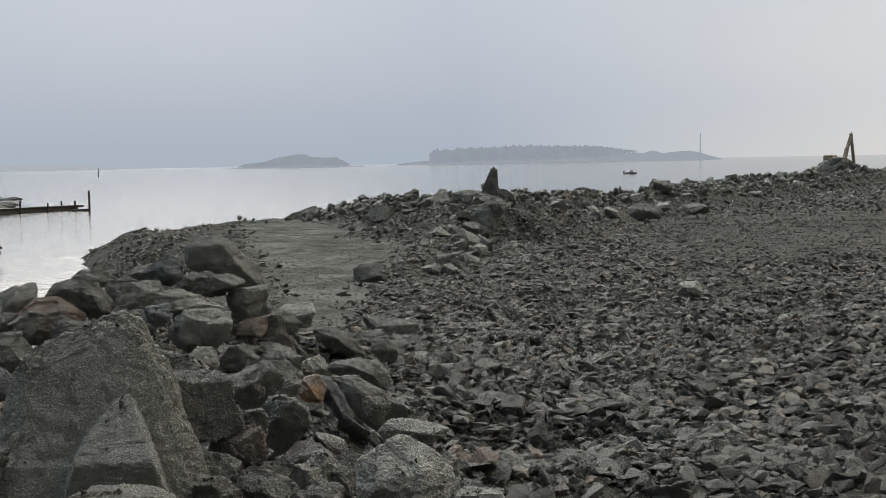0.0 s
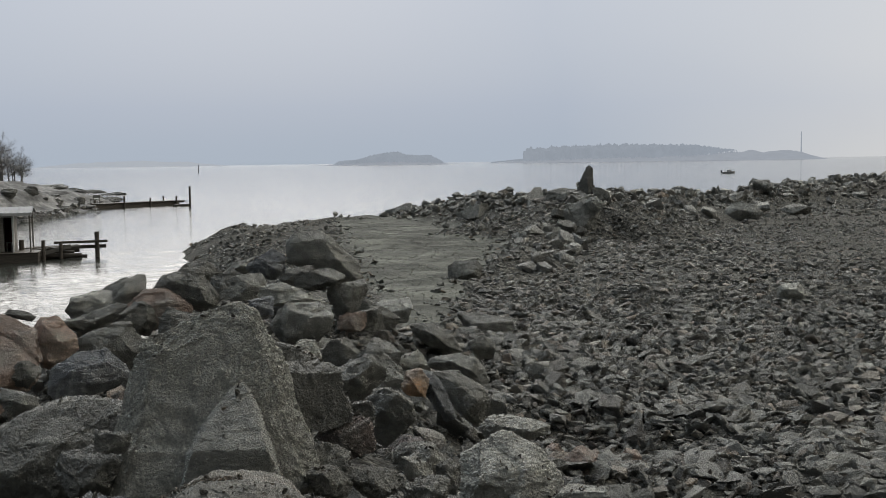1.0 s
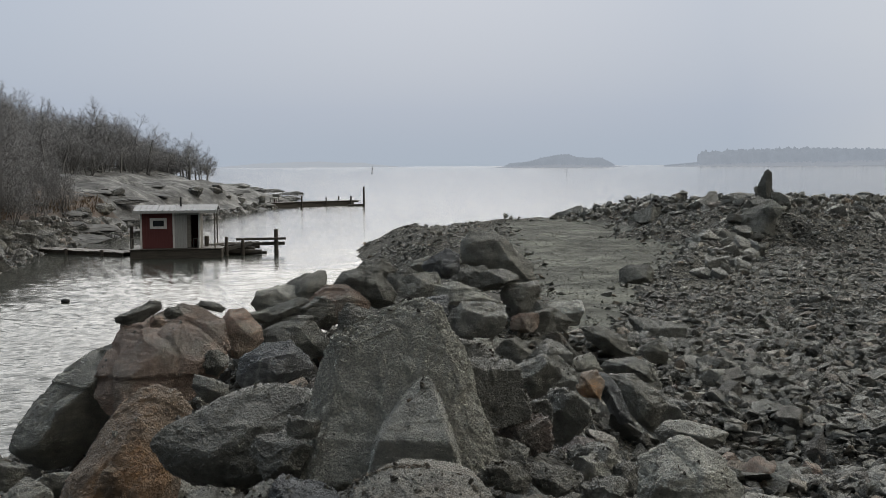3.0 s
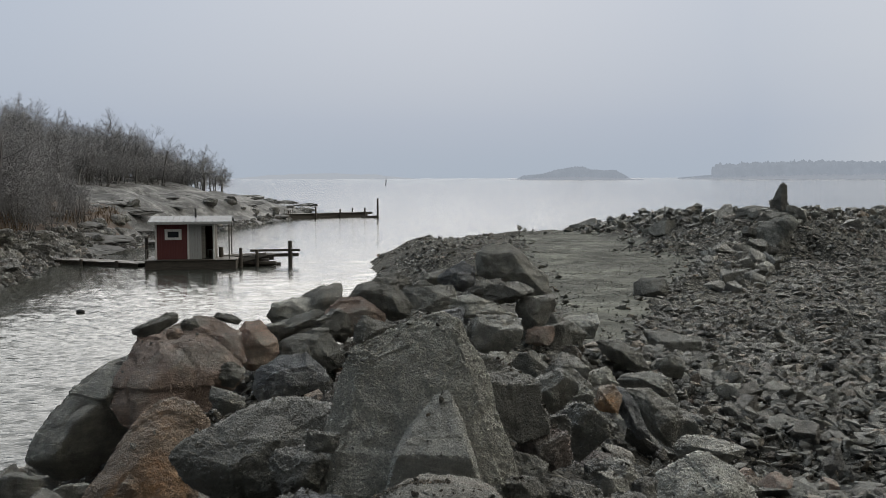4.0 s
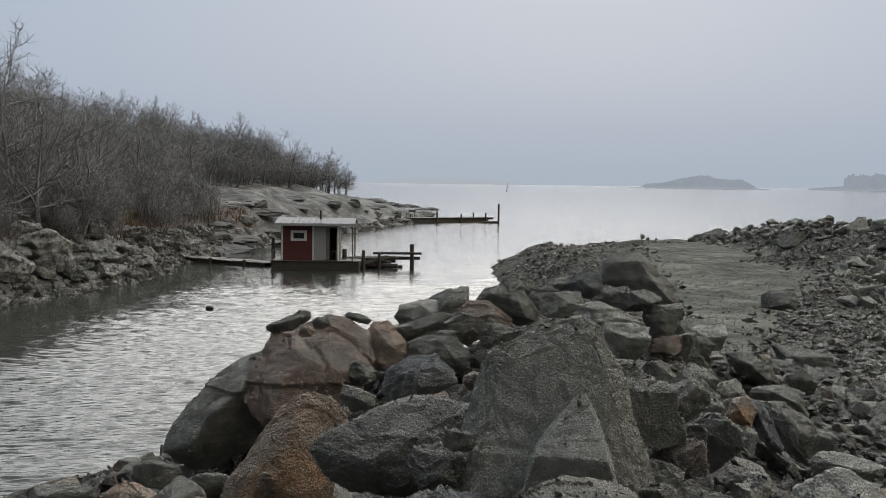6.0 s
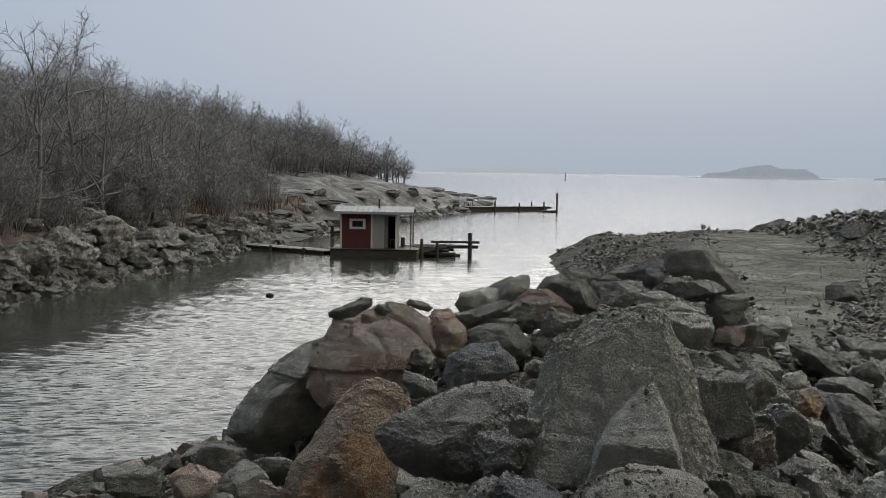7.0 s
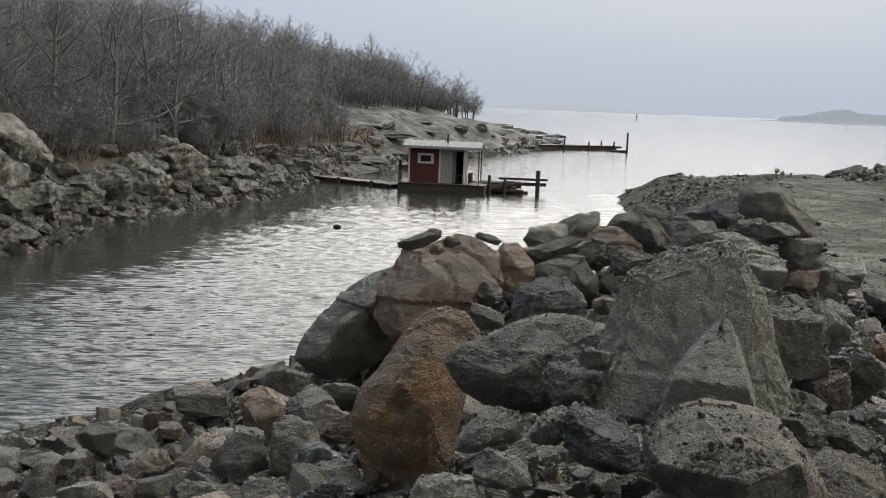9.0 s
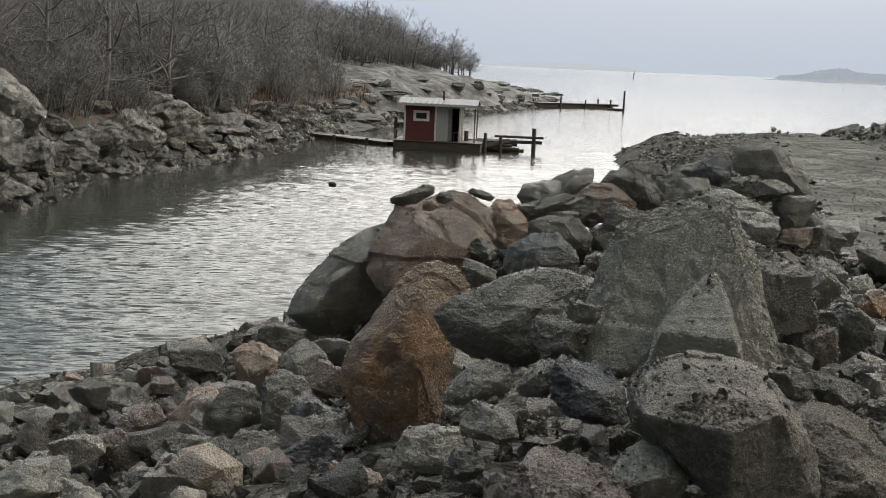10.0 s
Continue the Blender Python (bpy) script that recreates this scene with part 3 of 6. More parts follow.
def build_ground():
    span = lambda a, b, s: list(np.arange(a, b, s))
    xs = [-4800, -2400, -1200, -600, -320, -220, -160] + span(-120, -66, 3) + span(-66, -24, 0.7) + span(-24, -12, 0.35) + span(-12, 5, 0.2) + span(5, 40, 0.8) \
        + span(40, 130, 4) + [160, 220, 320, 600, 1200, 2400, 4800]
    ys = [-4800, -2000, -800, -300, -120] + span(-70, -6, 4) + span(-6, 16, 0.22) + span(16, 48, 0.3) + span(48, 70, 0.6) + span(70, 135, 0.9) + span(140, 270, 5) \
        + [300, 400, 700, 1400, 2600, 4800]
    X, Y = np.meshgrid(np.array(xs, float), np.array(ys, float))
    Z, K = land(X.ravel(), Y.ravel())
    me = bpy.data.meshes.new("ground")
    nx, ny = len(xs), len(ys)
    i = (np.arange(ny - 1)[:, None] * nx + np.arange(nx - 1)).ravel()
    quads = np.stack([i, i + 1, i + nx + 1, i + nx], 1).astype(np.int32)
    me.vertices.add(nx * ny)
    me.vertices.foreach_set("co", np.stack([X.ravel(), Y.ravel(), Z], 1).astype(np.float32).ravel())
    me.loops.add(quads.size)
    me.loops.foreach_set("vertex_index", quads.ravel())
    me.polygons.add(len(quads))
    me.polygons.foreach_set("loop_start", np.arange(0, quads.size, 4, dtype=np.int32))
    me.polygons.foreach_set("material_index", K[quads[:, 0]].astype(np.int32))
    me.polygons.foreach_set("use_smooth", np.ones(len(quads), bool))
    me.update(calc_edges=True)
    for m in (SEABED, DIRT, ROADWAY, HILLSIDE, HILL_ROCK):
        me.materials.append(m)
    return tagged(new("ground", me), "stony quarry ground, compacted roadway and wooded rocky hillside", "ground", kind="structure")


build_ground()


def build_water():
    """The sea: wind ripples as relief in the inlet, finer ones in the material. Local y runs along the wind."""
    span = lambda a, b, s: list(np.arange(a, b, s))
    turn = radians(33)
    xs = [-4800, -2400, -1200, -600, -300, -150, -80, -50, -35] + span(-26, 6, 0.16) + span(6, 42, 0.6) + [48, 60, 80, 120, 250, 600, 1400, 2800, 4800]
    ys = [-4800, -1500, -400, -100, -40, -20, -10] + span(-5, 5, 0.6) + span(6, 10, 0.2) + span(10, 23, 0.04) + span(23, 34, 0.055) + span(34, 50, 0.08) + span(50, 75, 0.14) + span(75, 135, 0.4) + [137, 145, 170, 200, 260, 380, 600, 1000, 1800, 3000, 4800]
    X, Y = np.meshgrid(np.array(xs, float), np.array(ys, float))
    rg = np.random.default_rng(6)
    Z = np.zeros_like(X)
    for k in range(20):
        wave = 0.13 * (0.32 / 0.13) ** (k / 19)
        a = rg.normal(math.pi / 2, 0.34)
        kx, ky = math.cos(a) * 2 * math.pi / wave, math.sin(a) * 2 * math.pi / wave
        gust = 0.35 + 0.65 * smooth_step(0.2, 0.8, vnoise(X * 0.35 + k * 3.1, Y * 0.5 + k, 90 + k))
        Z += RIPPLE * wave / (2 * math.pi) * gust * np.sin(kx * X + ky * Y + rg.uniform(0, 6.28) + 1.2 * fbm(X * 0.4, Y * 0.4, 80 + k, 2))
    wx, wy = X * math.cos(turn) - Y * math.sin(turn), X * math.sin(turn) + Y * math.cos(turn)
    calm = smooth_step(0.5, 6.5, -signed_distance(wx, wy, HILL) + 5 * fbm(wx * 0.13, wy * 0.13, 77)) * 0.9 + 0.1          # sheltered under the bank
    fade = smooth_step(-34, -24, X) * (1 - smooth_step(34, 42, X)) * smooth_step(0, 5, Y) * (1 - 0.5 * smooth_step(26, 46, Y)) * (1 - smooth_step(48, 80, Y))
    Z *= calm * fade
    me = bpy.data.meshes.new("water")
    nx, ny = len(xs), len(ys)
    i = (np.arange(ny - 1)[:, None] * nx + np.arange(nx - 1)).ravel()
    quads = np.stack([i, i + 1, i + nx + 1, i + nx], 1).astype(np.int32)
    me.vertices.add(nx * ny)
    me.vertices.foreach_set("co", np.stack([X.ravel(), Y.ravel(), Z.ravel()], 1).astype(np.float32).ravel())
    me.loops.add(quads.size)
    me.loops.foreach_set("vertex_index", quads.ravel())
    me.polygons.add(len(quads))
    me.polygons.foreach_set("loop_start", np.arange(0, quads.size, 4, dtype=np.int32))
    me.polygons.foreach_set("use_smooth", np.ones(len(quads), bool))
    me.update(calc_edges=True)
    me.attributes.new("exposed", "FLOAT", "POINT").data.foreach_set("value", (calm * (0.55 - 0.1 * smooth_step(34, 90, wy))).astype(np.float32).ravel())
    me.materials.append(WATER)
    ob = new("water", me)
    ob.matrix_world = pose(0, 0, 0, 0, 0, 33)
    return tagged(ob, "grey rippled sea water of a sheltered inlet", "water", kind="structure")


build_water()


# ---------------------------------------------------------------- rocks
def cut_block(rng, cuts):
    """A block with its corners and edges broken off by planes."""
    bm = bmesh.new()
    bmesh.ops.create_cube(bm, size=1.0)
    planes = []
    for _ in range(cuts):
        v = Vector((rng.gauss(0, 1), rng.gauss(0, 1), rng.gauss(0, 0.9))).normalized()
        planes.append((v, rng.uniform(0.33, 0.47)))
    for v, off in planes:
        v = Vector(v).normalized()
        bmesh.ops.bisect_plane(bm, geom=bm.verts[:] + bm.edges[:] + bm.faces[:], plane_co=v * off, plane_no=v, clear_outer=True)
        bmesh.ops.holes_fill(bm, edges=[e for e in bm.edges if e.is_boundary], sides=0)
    lo = [min(v.co[i] for v in bm.verts) for i in range(3)]
    hi = [max(v.co[i] for v in bm.verts) for i in range(3)]
    for v in bm.verts:                                    # fill the unit box again
        v.co = [(v.co[i] - lo[i]) / (hi[i] - lo[i]) - 0.5 for i in range(3)]
    return bm


def roughen(bm, size, seed, step, amount, worn, most=2000, grit=0.0):
    """Scale a broken block to size, blunt its edges and give its faces relief."""
    bmesh.ops.scale(bm, vec=size, verts=bm.verts[:])
    mean = sum(size) / 3
    bmesh.ops.dissolve_degenerate(bm, dist=mean * 0.02, edges=bm.edges[:])
    bmesh.ops.bevel(bm, geom=bm.edges[:], offset=mean * worn, segments=1, affect="EDGES", clamp_overlap=True)
    bmesh.ops.triangulate(bm, faces=bm.faces[:])
    for _ in range(8):
        long = [e for e in bm.edges if e.calc_length() > step]
        if not long or len(bm.verts) > most:
            break
        bmesh.ops.subdivide_edges(bm, edges=long, cuts=1)
        bmesh.ops.triangulate(bm, faces=bm.faces[:])
    bm.normal_update()
    o = Vector((seed * 3.17, seed * 1.31, seed * 0.77))
    move = []
    for v in bm.verts:
        p = v.co / mean
        a = noise.fractal(p * 1.7 + o, 0.9, 2.1, 4) * 0.35
        c = noise.hetero_terrain(Vector((p.x * 4.0, p.y * 5.0, p.z * 9.0)) + o, 0.8, 2.1, 3, 0.4) * 0.16
        crack = -max(0.0, 0.09 - abs(noise.noise(p * 1.9 + o * 1.7))) * 4.5
        ledge = crack + noise.cell(Vector((p.x * 1.6, p.y * 1.6, p.z * 3.1)) + o) * 0.3
        g = 0.0
        if grit:                                          # crumbly skin, in metres
            g = grit * (noise.fractal(Vector((v.co.x * 38, v.co.y * 38, v.co.z * 75)) + o, 0.6, 2.0, 3) + 0.5 * noise.noise(v.co * 120 + o))
        move.append(v.normal * (mean * amount * (a + c + ledge) + g))
    for v, d in zip(bm.verts, move):
        v.co += d
    bm.normal_update()
    for f in bm.faces:
        f.smooth = True
    for e in bm.edges:
        if e.is_manifold and e.calc_face_angle(0) > 0.27:
            e.smooth = False
    return bm


# main fracture faces of the larger rocks: outward direction, distance
COLOURS = {"grey": "grey", "dark": "dark grey", "light": "pale grey", "rust": "rust-stained", "brown": "brownish", "pink": "pinkish", "blue": "blue-grey veined"}


TOPS = ([], [])                                           # faces on which debris comes to rest


def boulder(x, y, z, w, d, h, yaw, roll, seed, kind, shape="block", mat=None, label=""):
    """One blasted rock of width w, depth d and height h about the point x, y, z."""
    close = x > -3 and y < 5.0 and w > 0.3
    rng = random.Random(seed)
    bm = cut_block(rng, 17 if shape == "block" else 11)
    size = (w * 0.98, d * 1.1, h * 0.98)
    roughen(bm, size, seed, 0.011 if close else max(0.02, (w + h) * 0.045), 0.085, 0.014, 7000 if close else 950, (0.006 if mat else 0.010) if close else 0.006)
    me = bpy.data.meshes.new("boulder")
    bm.to_mesh(me)
    bm.free()
    me.materials.append(mat or ROCK[kind])
    ob = new("boulder", me)
    place = pose(x, y, z, 0, 0, yaw) @ pose(0, 0, 0, 0, roll * 0.6, 0)
    ob.matrix_world = place
    if y < 14:
        k = len(TOPS[0])
        TOPS[0].extend(place @ v.co for v in me.vertices)
        TOPS[1].extend(tuple(i + k for i in p.vertices) for p in me.polygons)
    how = "flat" if shape == "flat" else "angular"
    where = "half buried on the bank" if z < 2.6 else ("wedged among other rocks" if seed % 2 else "on the rubble heap")
    return tagged(ob, label or f"{how} {COLOURS[kind]} blasted rock {where}", "boulder", "blasted rocks on the heap")


def hewn(x, y, z, yaw, kind, seed, back, outline, faces, rake=0.3, shape="block", mat=None, label="", group="blasted rocks on the heap"):
    """A blasted rock hewn to an outline (across, up) about the point x, y, z; faces: corners that stand proud of it (across, out, up).
    rake: how far the outline leans back for each metre up."""
    bm = bmesh.new()
    for u, v in outline:
        bm.verts.new((u, rake * v, v))
        bm.verts.new((u * 0.8, back + rake * v, v * 0.8 - 0.08 * back))
    for u, d, v in faces:
        bm.verts.new((u, rake * v - d, v))
    r = bmesh.ops.convex_hull(bm, input=bm.verts[:])
    bmesh.ops.delete(bm, geom=[g for g in r["geom_interior"] if isinstance(g, bmesh.types.BMVert)], context="VERTS")
    bmesh.ops.dissolve_limit(bm, angle_limit=radians(5), verts=bm.verts[:], edges=bm.edges[:])
    size = [max(v.co[i] for v in bm.verts) - min(v.co[i] for v in bm.verts) for i in range(3)]
    for v in bm.verts:
        v.co = [v.co[i] / size[i] for i in range(3)]
    close = y < 5.0
    roughen(bm, size, seed, 0.0085 if close else max(0.016, (size[0] + size[2]) * (0.016 if y < 9 else 0.028)), {WEDGE: 0.012, SOILED: 0.022, GRITTY: 0.035}.get(mat, 0.05 if close else 0.065), 0.007, 8000 if close else (5200 if y < 9 else 2400), {WEDGE: 0.003, SOILED: 0.005, GRITTY: 0.009}.get(mat, 0.006) if close else 0.006)
    me = bpy.data.meshes.new("boulder")
    bm.to_mesh(me)
    bm.free()
    me.materials.append(mat or ROCK[kind])
    ob = new("boulder", me)
    place = pose(x, y, z, 0, 0, yaw)
    ob.matrix_world = place
    k = len(TOPS[0])
    TOPS[0].extend(place @ v.co for v in me.vertices)
    TOPS[1].extend(tuple(i + k for i in p.vertices) for p in me.polygons)
    how = "flat" if shape == "flat" else "angular"
    return tagged(ob, label or f"{how} {COLOURS[kind]} blasted rock {'wedged among other rocks' if seed % 2 else 'on the rubble heap'}", "boulder", group)


# the rocks that shape the heap
hewn(-1.27, 4.02, 4.00, 15, "grey", 1, 0.3,
     [(-0.418, -0.383), (-0.284, 0.008), (-0.282, 0.084), (-0.245, 0.155), (0.016, 0.266), (0.079, 0.279), (0.147, 0.249), (0.251, 0.067), (0.362, -0.302), (0.369, -0.388)],
     [(-0.21, 0.06, 0.098), (0.12, 0.05, 0.228), (-0.297, 0.14, -0.325), (0.019, 0.16, -0.336), (0.297, 0.1, -0.342), (0.22, 0.09, -0.031)], rake=0.28, mat=GRITTY, label="tall gritty grey rock slab leaning back on the heap")
hewn(-1.15, 3.74, 3.86, 15, "grey", 2, 0.14,
     [(-0.146, -0.111), (-0.129, -0.022), (-0.096, 0.037), (0.024, 0.174), (0.063, 0.188), (0.102, 0.117), (0.159, -0.037), (0.187, -0.159), (-0.16, -0.17)],
     [(-0.107, 0.1, 0.004), (0.132, 0.12, 0.001), (0.057, 0.02, 0.163), (-0.114, 0.03, -0.144), (0.149, 0.03, -0.141)], rake=0.5, mat=WEDGE, label="wedge-shaped grey rock plate leaning on a larger slab")
hewn(-0.88, 2.92, 3.83, 12, "grey", 3, 0.3,
     [(-0.23, 0.027), (-0.232, 0.073), (-0.188, 0.112), (-0.103, 0.149), (-0.009, 0.148), (0.085, 0.133), (0.147, 0.103), (0.193, 0.049), (0.256, -0.059), (0.286, -0.204), (0.075, -0.244), (0.012, -0.15), (-0.112, -0.093), (-0.213, -0.048)],
     [(-0.17, 0.22, 0.05), (0.04, 0.34, 0.07), (0.15, 0.25, 0.1), (0.05, 0.26, -0.15), (0.25, 0.1, -0.13)], rake=0.05, mat=SOILED, label="soil-covered grey block overhanging the rocks below it")
hewn(-0.58, 3.15, 3.68, 5, "dark", 113, 0.3,
     [(-0.165, 0.062), (-0.14, 0.094), (-0.044, 0.104), (0.04, 0.074), (0.17, -0.016), (0.219, -0.123), (-0.105, -0.173)],
     [(-0.062, 0.12, 0.067), (0.069, 0.18, 0.03), (-0.057, 0.2, -0.039)], rake=0.7, mat=MUDDY, label="mud-covered slab sloping down beside a larger block")
hewn(-1.91, 3.98, 3.75, 23, "dark", 5, 0.34,
     [(-0.316, -0.017), (-0.301, 0.014), (-0.25, 0.044), (-0.142, 0.091), (-0.023, 0.143), (0.098, 0.17), (0.209, 0.163), (0.325, 0.141), (0.354, 0.05), (0.272, -0.035), (0.168, -0.134), (0.068, -0.18), (-0.058, -0.175), (-0.158, -0.153), (-0.249, -0.106)],
     [(-0.085, 0.16, -0.02), (0.069, 0.18, 0.071), (0.21, 0.12, 0.037), (0.047, 0.12, -0.099), (0.165, 0.06, 0.123)], rake=0.5, label="broad dark grey rock with dark soil on its top")
hewn(-2.58, 4.33, 3.44, 29, "rust", 6, 0.34,
     [(0.136, 0.376), (0.22, 0.349), (0.287, 0.263), (0.271, 0.182), (0.212, -0.049), (0.146, -0.336), (0.052, -0.502), (-0.122, -0.53), (-0.189, -0.381), (-0.257, -0.219), (-0.283, -0.102), (-0.243, 0.003), (-0.171, 0.111), (-0.074, 0.221), (-0.019, 0.314), (0.049, 0.358)],
     [(0.06, 0.12, 0.272), (-0.069, 0.2, 0.085), (-0.186, 0.14, -0.085), (0.058, 0.2, -0.026), (-0.08, 0.12, -0.26)], rake=0.35, label="tall rust-stained rock standing on the heap")
hewn(-4.47, 8.10, 3.28, 28, "brown", 7, 0.5,
     [(-0.28, 0.23), (-0.33, 0.16), (-0.39, 0.04), (-0.49, -0.11), (-0.5, -0.28), (-0.39, -0.43), (-0.29, -0.48), (0.08, -0.42), (0.37, -0.28), (0.53, -0.11), (0.6, 0.02), (0.54, 0.22), (0.36, 0.33), (0.19, 0.36), (0.04, 0.3)],
     [(-0.297, 0.25, -0.186), (0.01, 0.3, 0.038), (0.189, 0.15, 0.236), (-0.242, 0.2, -0.373), (0.288, 0.25, -0.042)], rake=0.75, label="large brownish blasted rock with flat stones on top")
hewn(-5.15, 7.90, 2.80, 32, "grey", 8, 0.5,
     [(-0.46, -0.26), (-0.44, -0.16), (-0.33, 0.01), (-0.12, 0.27), (0.14, 0.45), (0.39, 0.53), (0.5, 0.42), (0.44, -0.14), (0.18, -0.3), (-0.08, -0.42), (-0.22, -0.41)],
     [(0.139, 0.36, 0.274), (-0.257, 0.3, -0.165), (0.279, 0.2, 0.399), (-0.087, 0.34, 0.088)], rake=0.12, label="large grey rock leaning over a dark hollow")
hewn(-4.44, 7.75, 3.59, 29, "dark", 9, 0.1,
     [(-0.18, 0.03), (-0.17, -0.01), (-0.12, -0.03), (0.03, -0), (0.17, 0.09), (0.18, 0.14), (0.13, 0.16), (-0.04, 0.09)],
     [(-0.089, 0.09, 0.056), (0.088, 0.08, 0.106), (0.002, 0.05, 0.011)], shape="flat", label="long flat dark stone balanced on a larger rock")
hewn(-4.27, 7.72, 3.57, 28, "brown", 10, 0.06,
     [(-0.06, 0.01), (-0.04, 0.06), (0.04, 0.07), (0.08, 0.02), (0.03, -0.02), (-0.05, -0.02)],
     [(0.006, 0.05, 0.049)], label="small brownish stone under a flat one")
hewn(-4.25, 7.94, 3.61, 27, "dark", 11, 0.06,
     [(-0.07, 0.02), (-0.04, 0.07), (0.05, 0.07), (0.08, 0.01), (0.02, -0.02), (-0.05, -0.02)],
     [(0.01, 0.05, 0.035)], label="small dark stone on a larger rock")
hewn(-4.03, 8.17, 3.64, 25, "dark", 12, 0.09,
     [(-0.12, 0.04), (-0.08, 0.07), (0.03, 0.05), (0.12, -0), (0.08, -0.03), (-0.02, -0.01)],
     [(-0.008, 0.06, 0.027)], shape="flat", label="flat dark stone lying on a brownish rock")
hewn(-4.12, 8.90, 3.34, 24, "brown", 13, 0.24,
     [(-0.15, -0.04), (-0.15, 0.12), (-0.09, 0.2), (0.05, 0.19), (0.19, 0.05), (0.2, -0.08), (0.05, -0.23), (-0.1, -0.21)],
     [(-0.052, 0.12, 0.127), (0.069, 0.14, -0.008), (-0.037, 0.1, -0.138)])
hewn(-3.67, 9.10, 3.25, 21, "grey", 14, 0.24,
     [(-0.27, -0.03), (-0.24, 0.11), (0.01, 0.2), (0.13, 0.2), (0.27, 0), (0.27, -0.12), (0.04, -0.19), (-0.21, -0.17)],
     [(0.025, 0.12, 0.126), (0.131, 0.14, -0.008), (-0.139, 0.12, -0.003)])
hewn(-3.07, 7.08, 3.41, 22, "blue", 15, 0.2,
     [(-0.24, -0.09), (-0.21, 0.06), (-0.05, 0.16), (0.13, 0.17), (0.23, 0.08), (0.28, -0.01), (0.14, -0.09), (-0.07, -0.14), (-0.19, -0.15)],
     [(-0.066, 0.12, 0.072), (0.125, 0.1, 0.099), (0.037, 0.12, -0.033)])
hewn(-3.50, 9.64, 3.49, 19, "brown", 16, 0.26,
     [(-0.26, -0.1), (-0.25, 0.07), (-0.09, 0.19), (0.1, 0.19), (0.31, 0.03), (0.3, -0.04), (0, -0.17), (-0.12, -0.17)],
     [(-0.099, 0.14, 0.052), (0.127, 0.12, 0.078), (-0.013, 0.14, -0.092)])
hewn(-3.27, 9.90, 3.65, 17, "dark", 17, 0.26,
     [(-0.32, 0.01), (-0.24, 0.13), (-0.02, 0.2), (0.11, 0.18), (0.26, -0.07), (0.25, -0.16), (0.1, -0.19), (-0.14, -0.1)],
     [(-0.154, 0.1, 0.088), (0.081, 0.16, 0.032), (0.142, 0.12, -0.108)])
hewn(-3.17, 9.20, 3.44, 18, "dark", 18, 0.16,
     [(-0.16, -0.08), (-0.14, 0.04), (-0.07, 0.14), (0.06, 0.1), (0.23, 0.05), (0.16, -0.01), (0.03, -0.12), (-0.1, -0.12)],
     [(-0.045, 0.08, 0.061), (0.054, 0.1, 0.027), (-0.06, 0.1, -0.051)])
hewn(-4.09, 10.00, 3.56, 21, "light", 20, 0.2,
     [(-0.34, -0.17), (-0.14, 0.05), (0.19, 0.19), (0.3, 0.15), (0.1, -0.04), (-0.11, -0.18)],
     [(-0.046, 0.12, 0.001), (0.136, 0.08, 0.106)])
hewn(-3.96, 9.50, 3.43, 21, "grey", 19, 0.2,
     [(-0.23, -0.04), (-0.06, 0.08), (0.15, 0.15), (0.25, 0.11), (0.18, -0.04), (-0.1, -0.14), (-0.2, -0.13)],
     [(-0.052, 0.12, 0.006), (0.099, 0.1, 0.062)])
hewn(-2.45, 12.25, 3.70, 10, "grey", 22, 0.5,
     [(-0.43, -0.01), (-0.45, 0.22), (-0.36, 0.33), (-0.08, 0.34), (0.16, 0.14), (0.35, -0.03), (0.41, -0.22), (0.33, -0.33), (0.16, -0.3), (-0.12, -0.11)],
     [(-0.36, 0.1, 0.2), (-0.06, 0.12, 0.24), (0.1, 0.17, 0.02), (0.31, 0.11, -0.2), (-0.3, 0.1, 0.0)], rake=0.12, label="large grey block standing on the crest of the heap")
hewn(-1.00, 4.42, 3.92, 11, "dark", 4, 0.22,
     [(-0.138, 0.159), (-0.072, 0.147), (0.063, 0.057), (0.106, 0.01), (0.098, -0.069), (-0.013, -0.155), (-0.046, -0.147)],
     [(-0.026, 0.05, 0.078), (0.074, 0.08, 0.014), (-0.002, 0.1, -0.038)], rake=0.15, label="dark overhung rock behind the tall slab")
hewn(-2.10, 9.45, 3.44, 11, "light", 25, 0.18,
     [(-0.2, 0), (-0.12, 0.11), (0.03, 0.14), (0.17, 0.05), (0.15, -0.06), (0.06, -0.16), (-0.09, -0.07)],
     [(-0.08, 0.1, 0.037), (0.075, 0.1, 0.03), (0.028, 0.08, -0.091)])
hewn(-2.34, 9.87, 3.57, 12, "light", 24, 0.2,
     [(-0.3, 0.03), (-0.27, 0.11), (-0.08, 0.14), (0.16, 0.06), (0.35, -0.05), (0.32, -0.13), (0.05, -0.1), (-0.23, -0.06)],
     [(-0.127, 0.08, 0.082), (0.129, 0.1, 0.013), (-0.074, 0.12, -0.022)])
hewn(-2.86, 10.30, 3.62, 15, "grey", 97, 0.2,
     [(-0.18, -0.06), (-0.1, 0.03), (0.09, 0.1), (0.16, 0.08), (0.13, -0.03), (-0.1, -0.12)],
     [(-0.018, 0.1, 0.005)])
hewn(-2.82, 11.00, 3.76, 14, "blue", 23, 0.2,
     [(-0.22, -0.02), (-0.12, 0.09), (0.03, 0.16), (0.17, 0.1), (0.18, -0.06), (0.06, -0.15), (-0.1, -0.12)],
     [(-0.036, 0.1, 0.051), (0.068, 0.12, -0.03)])
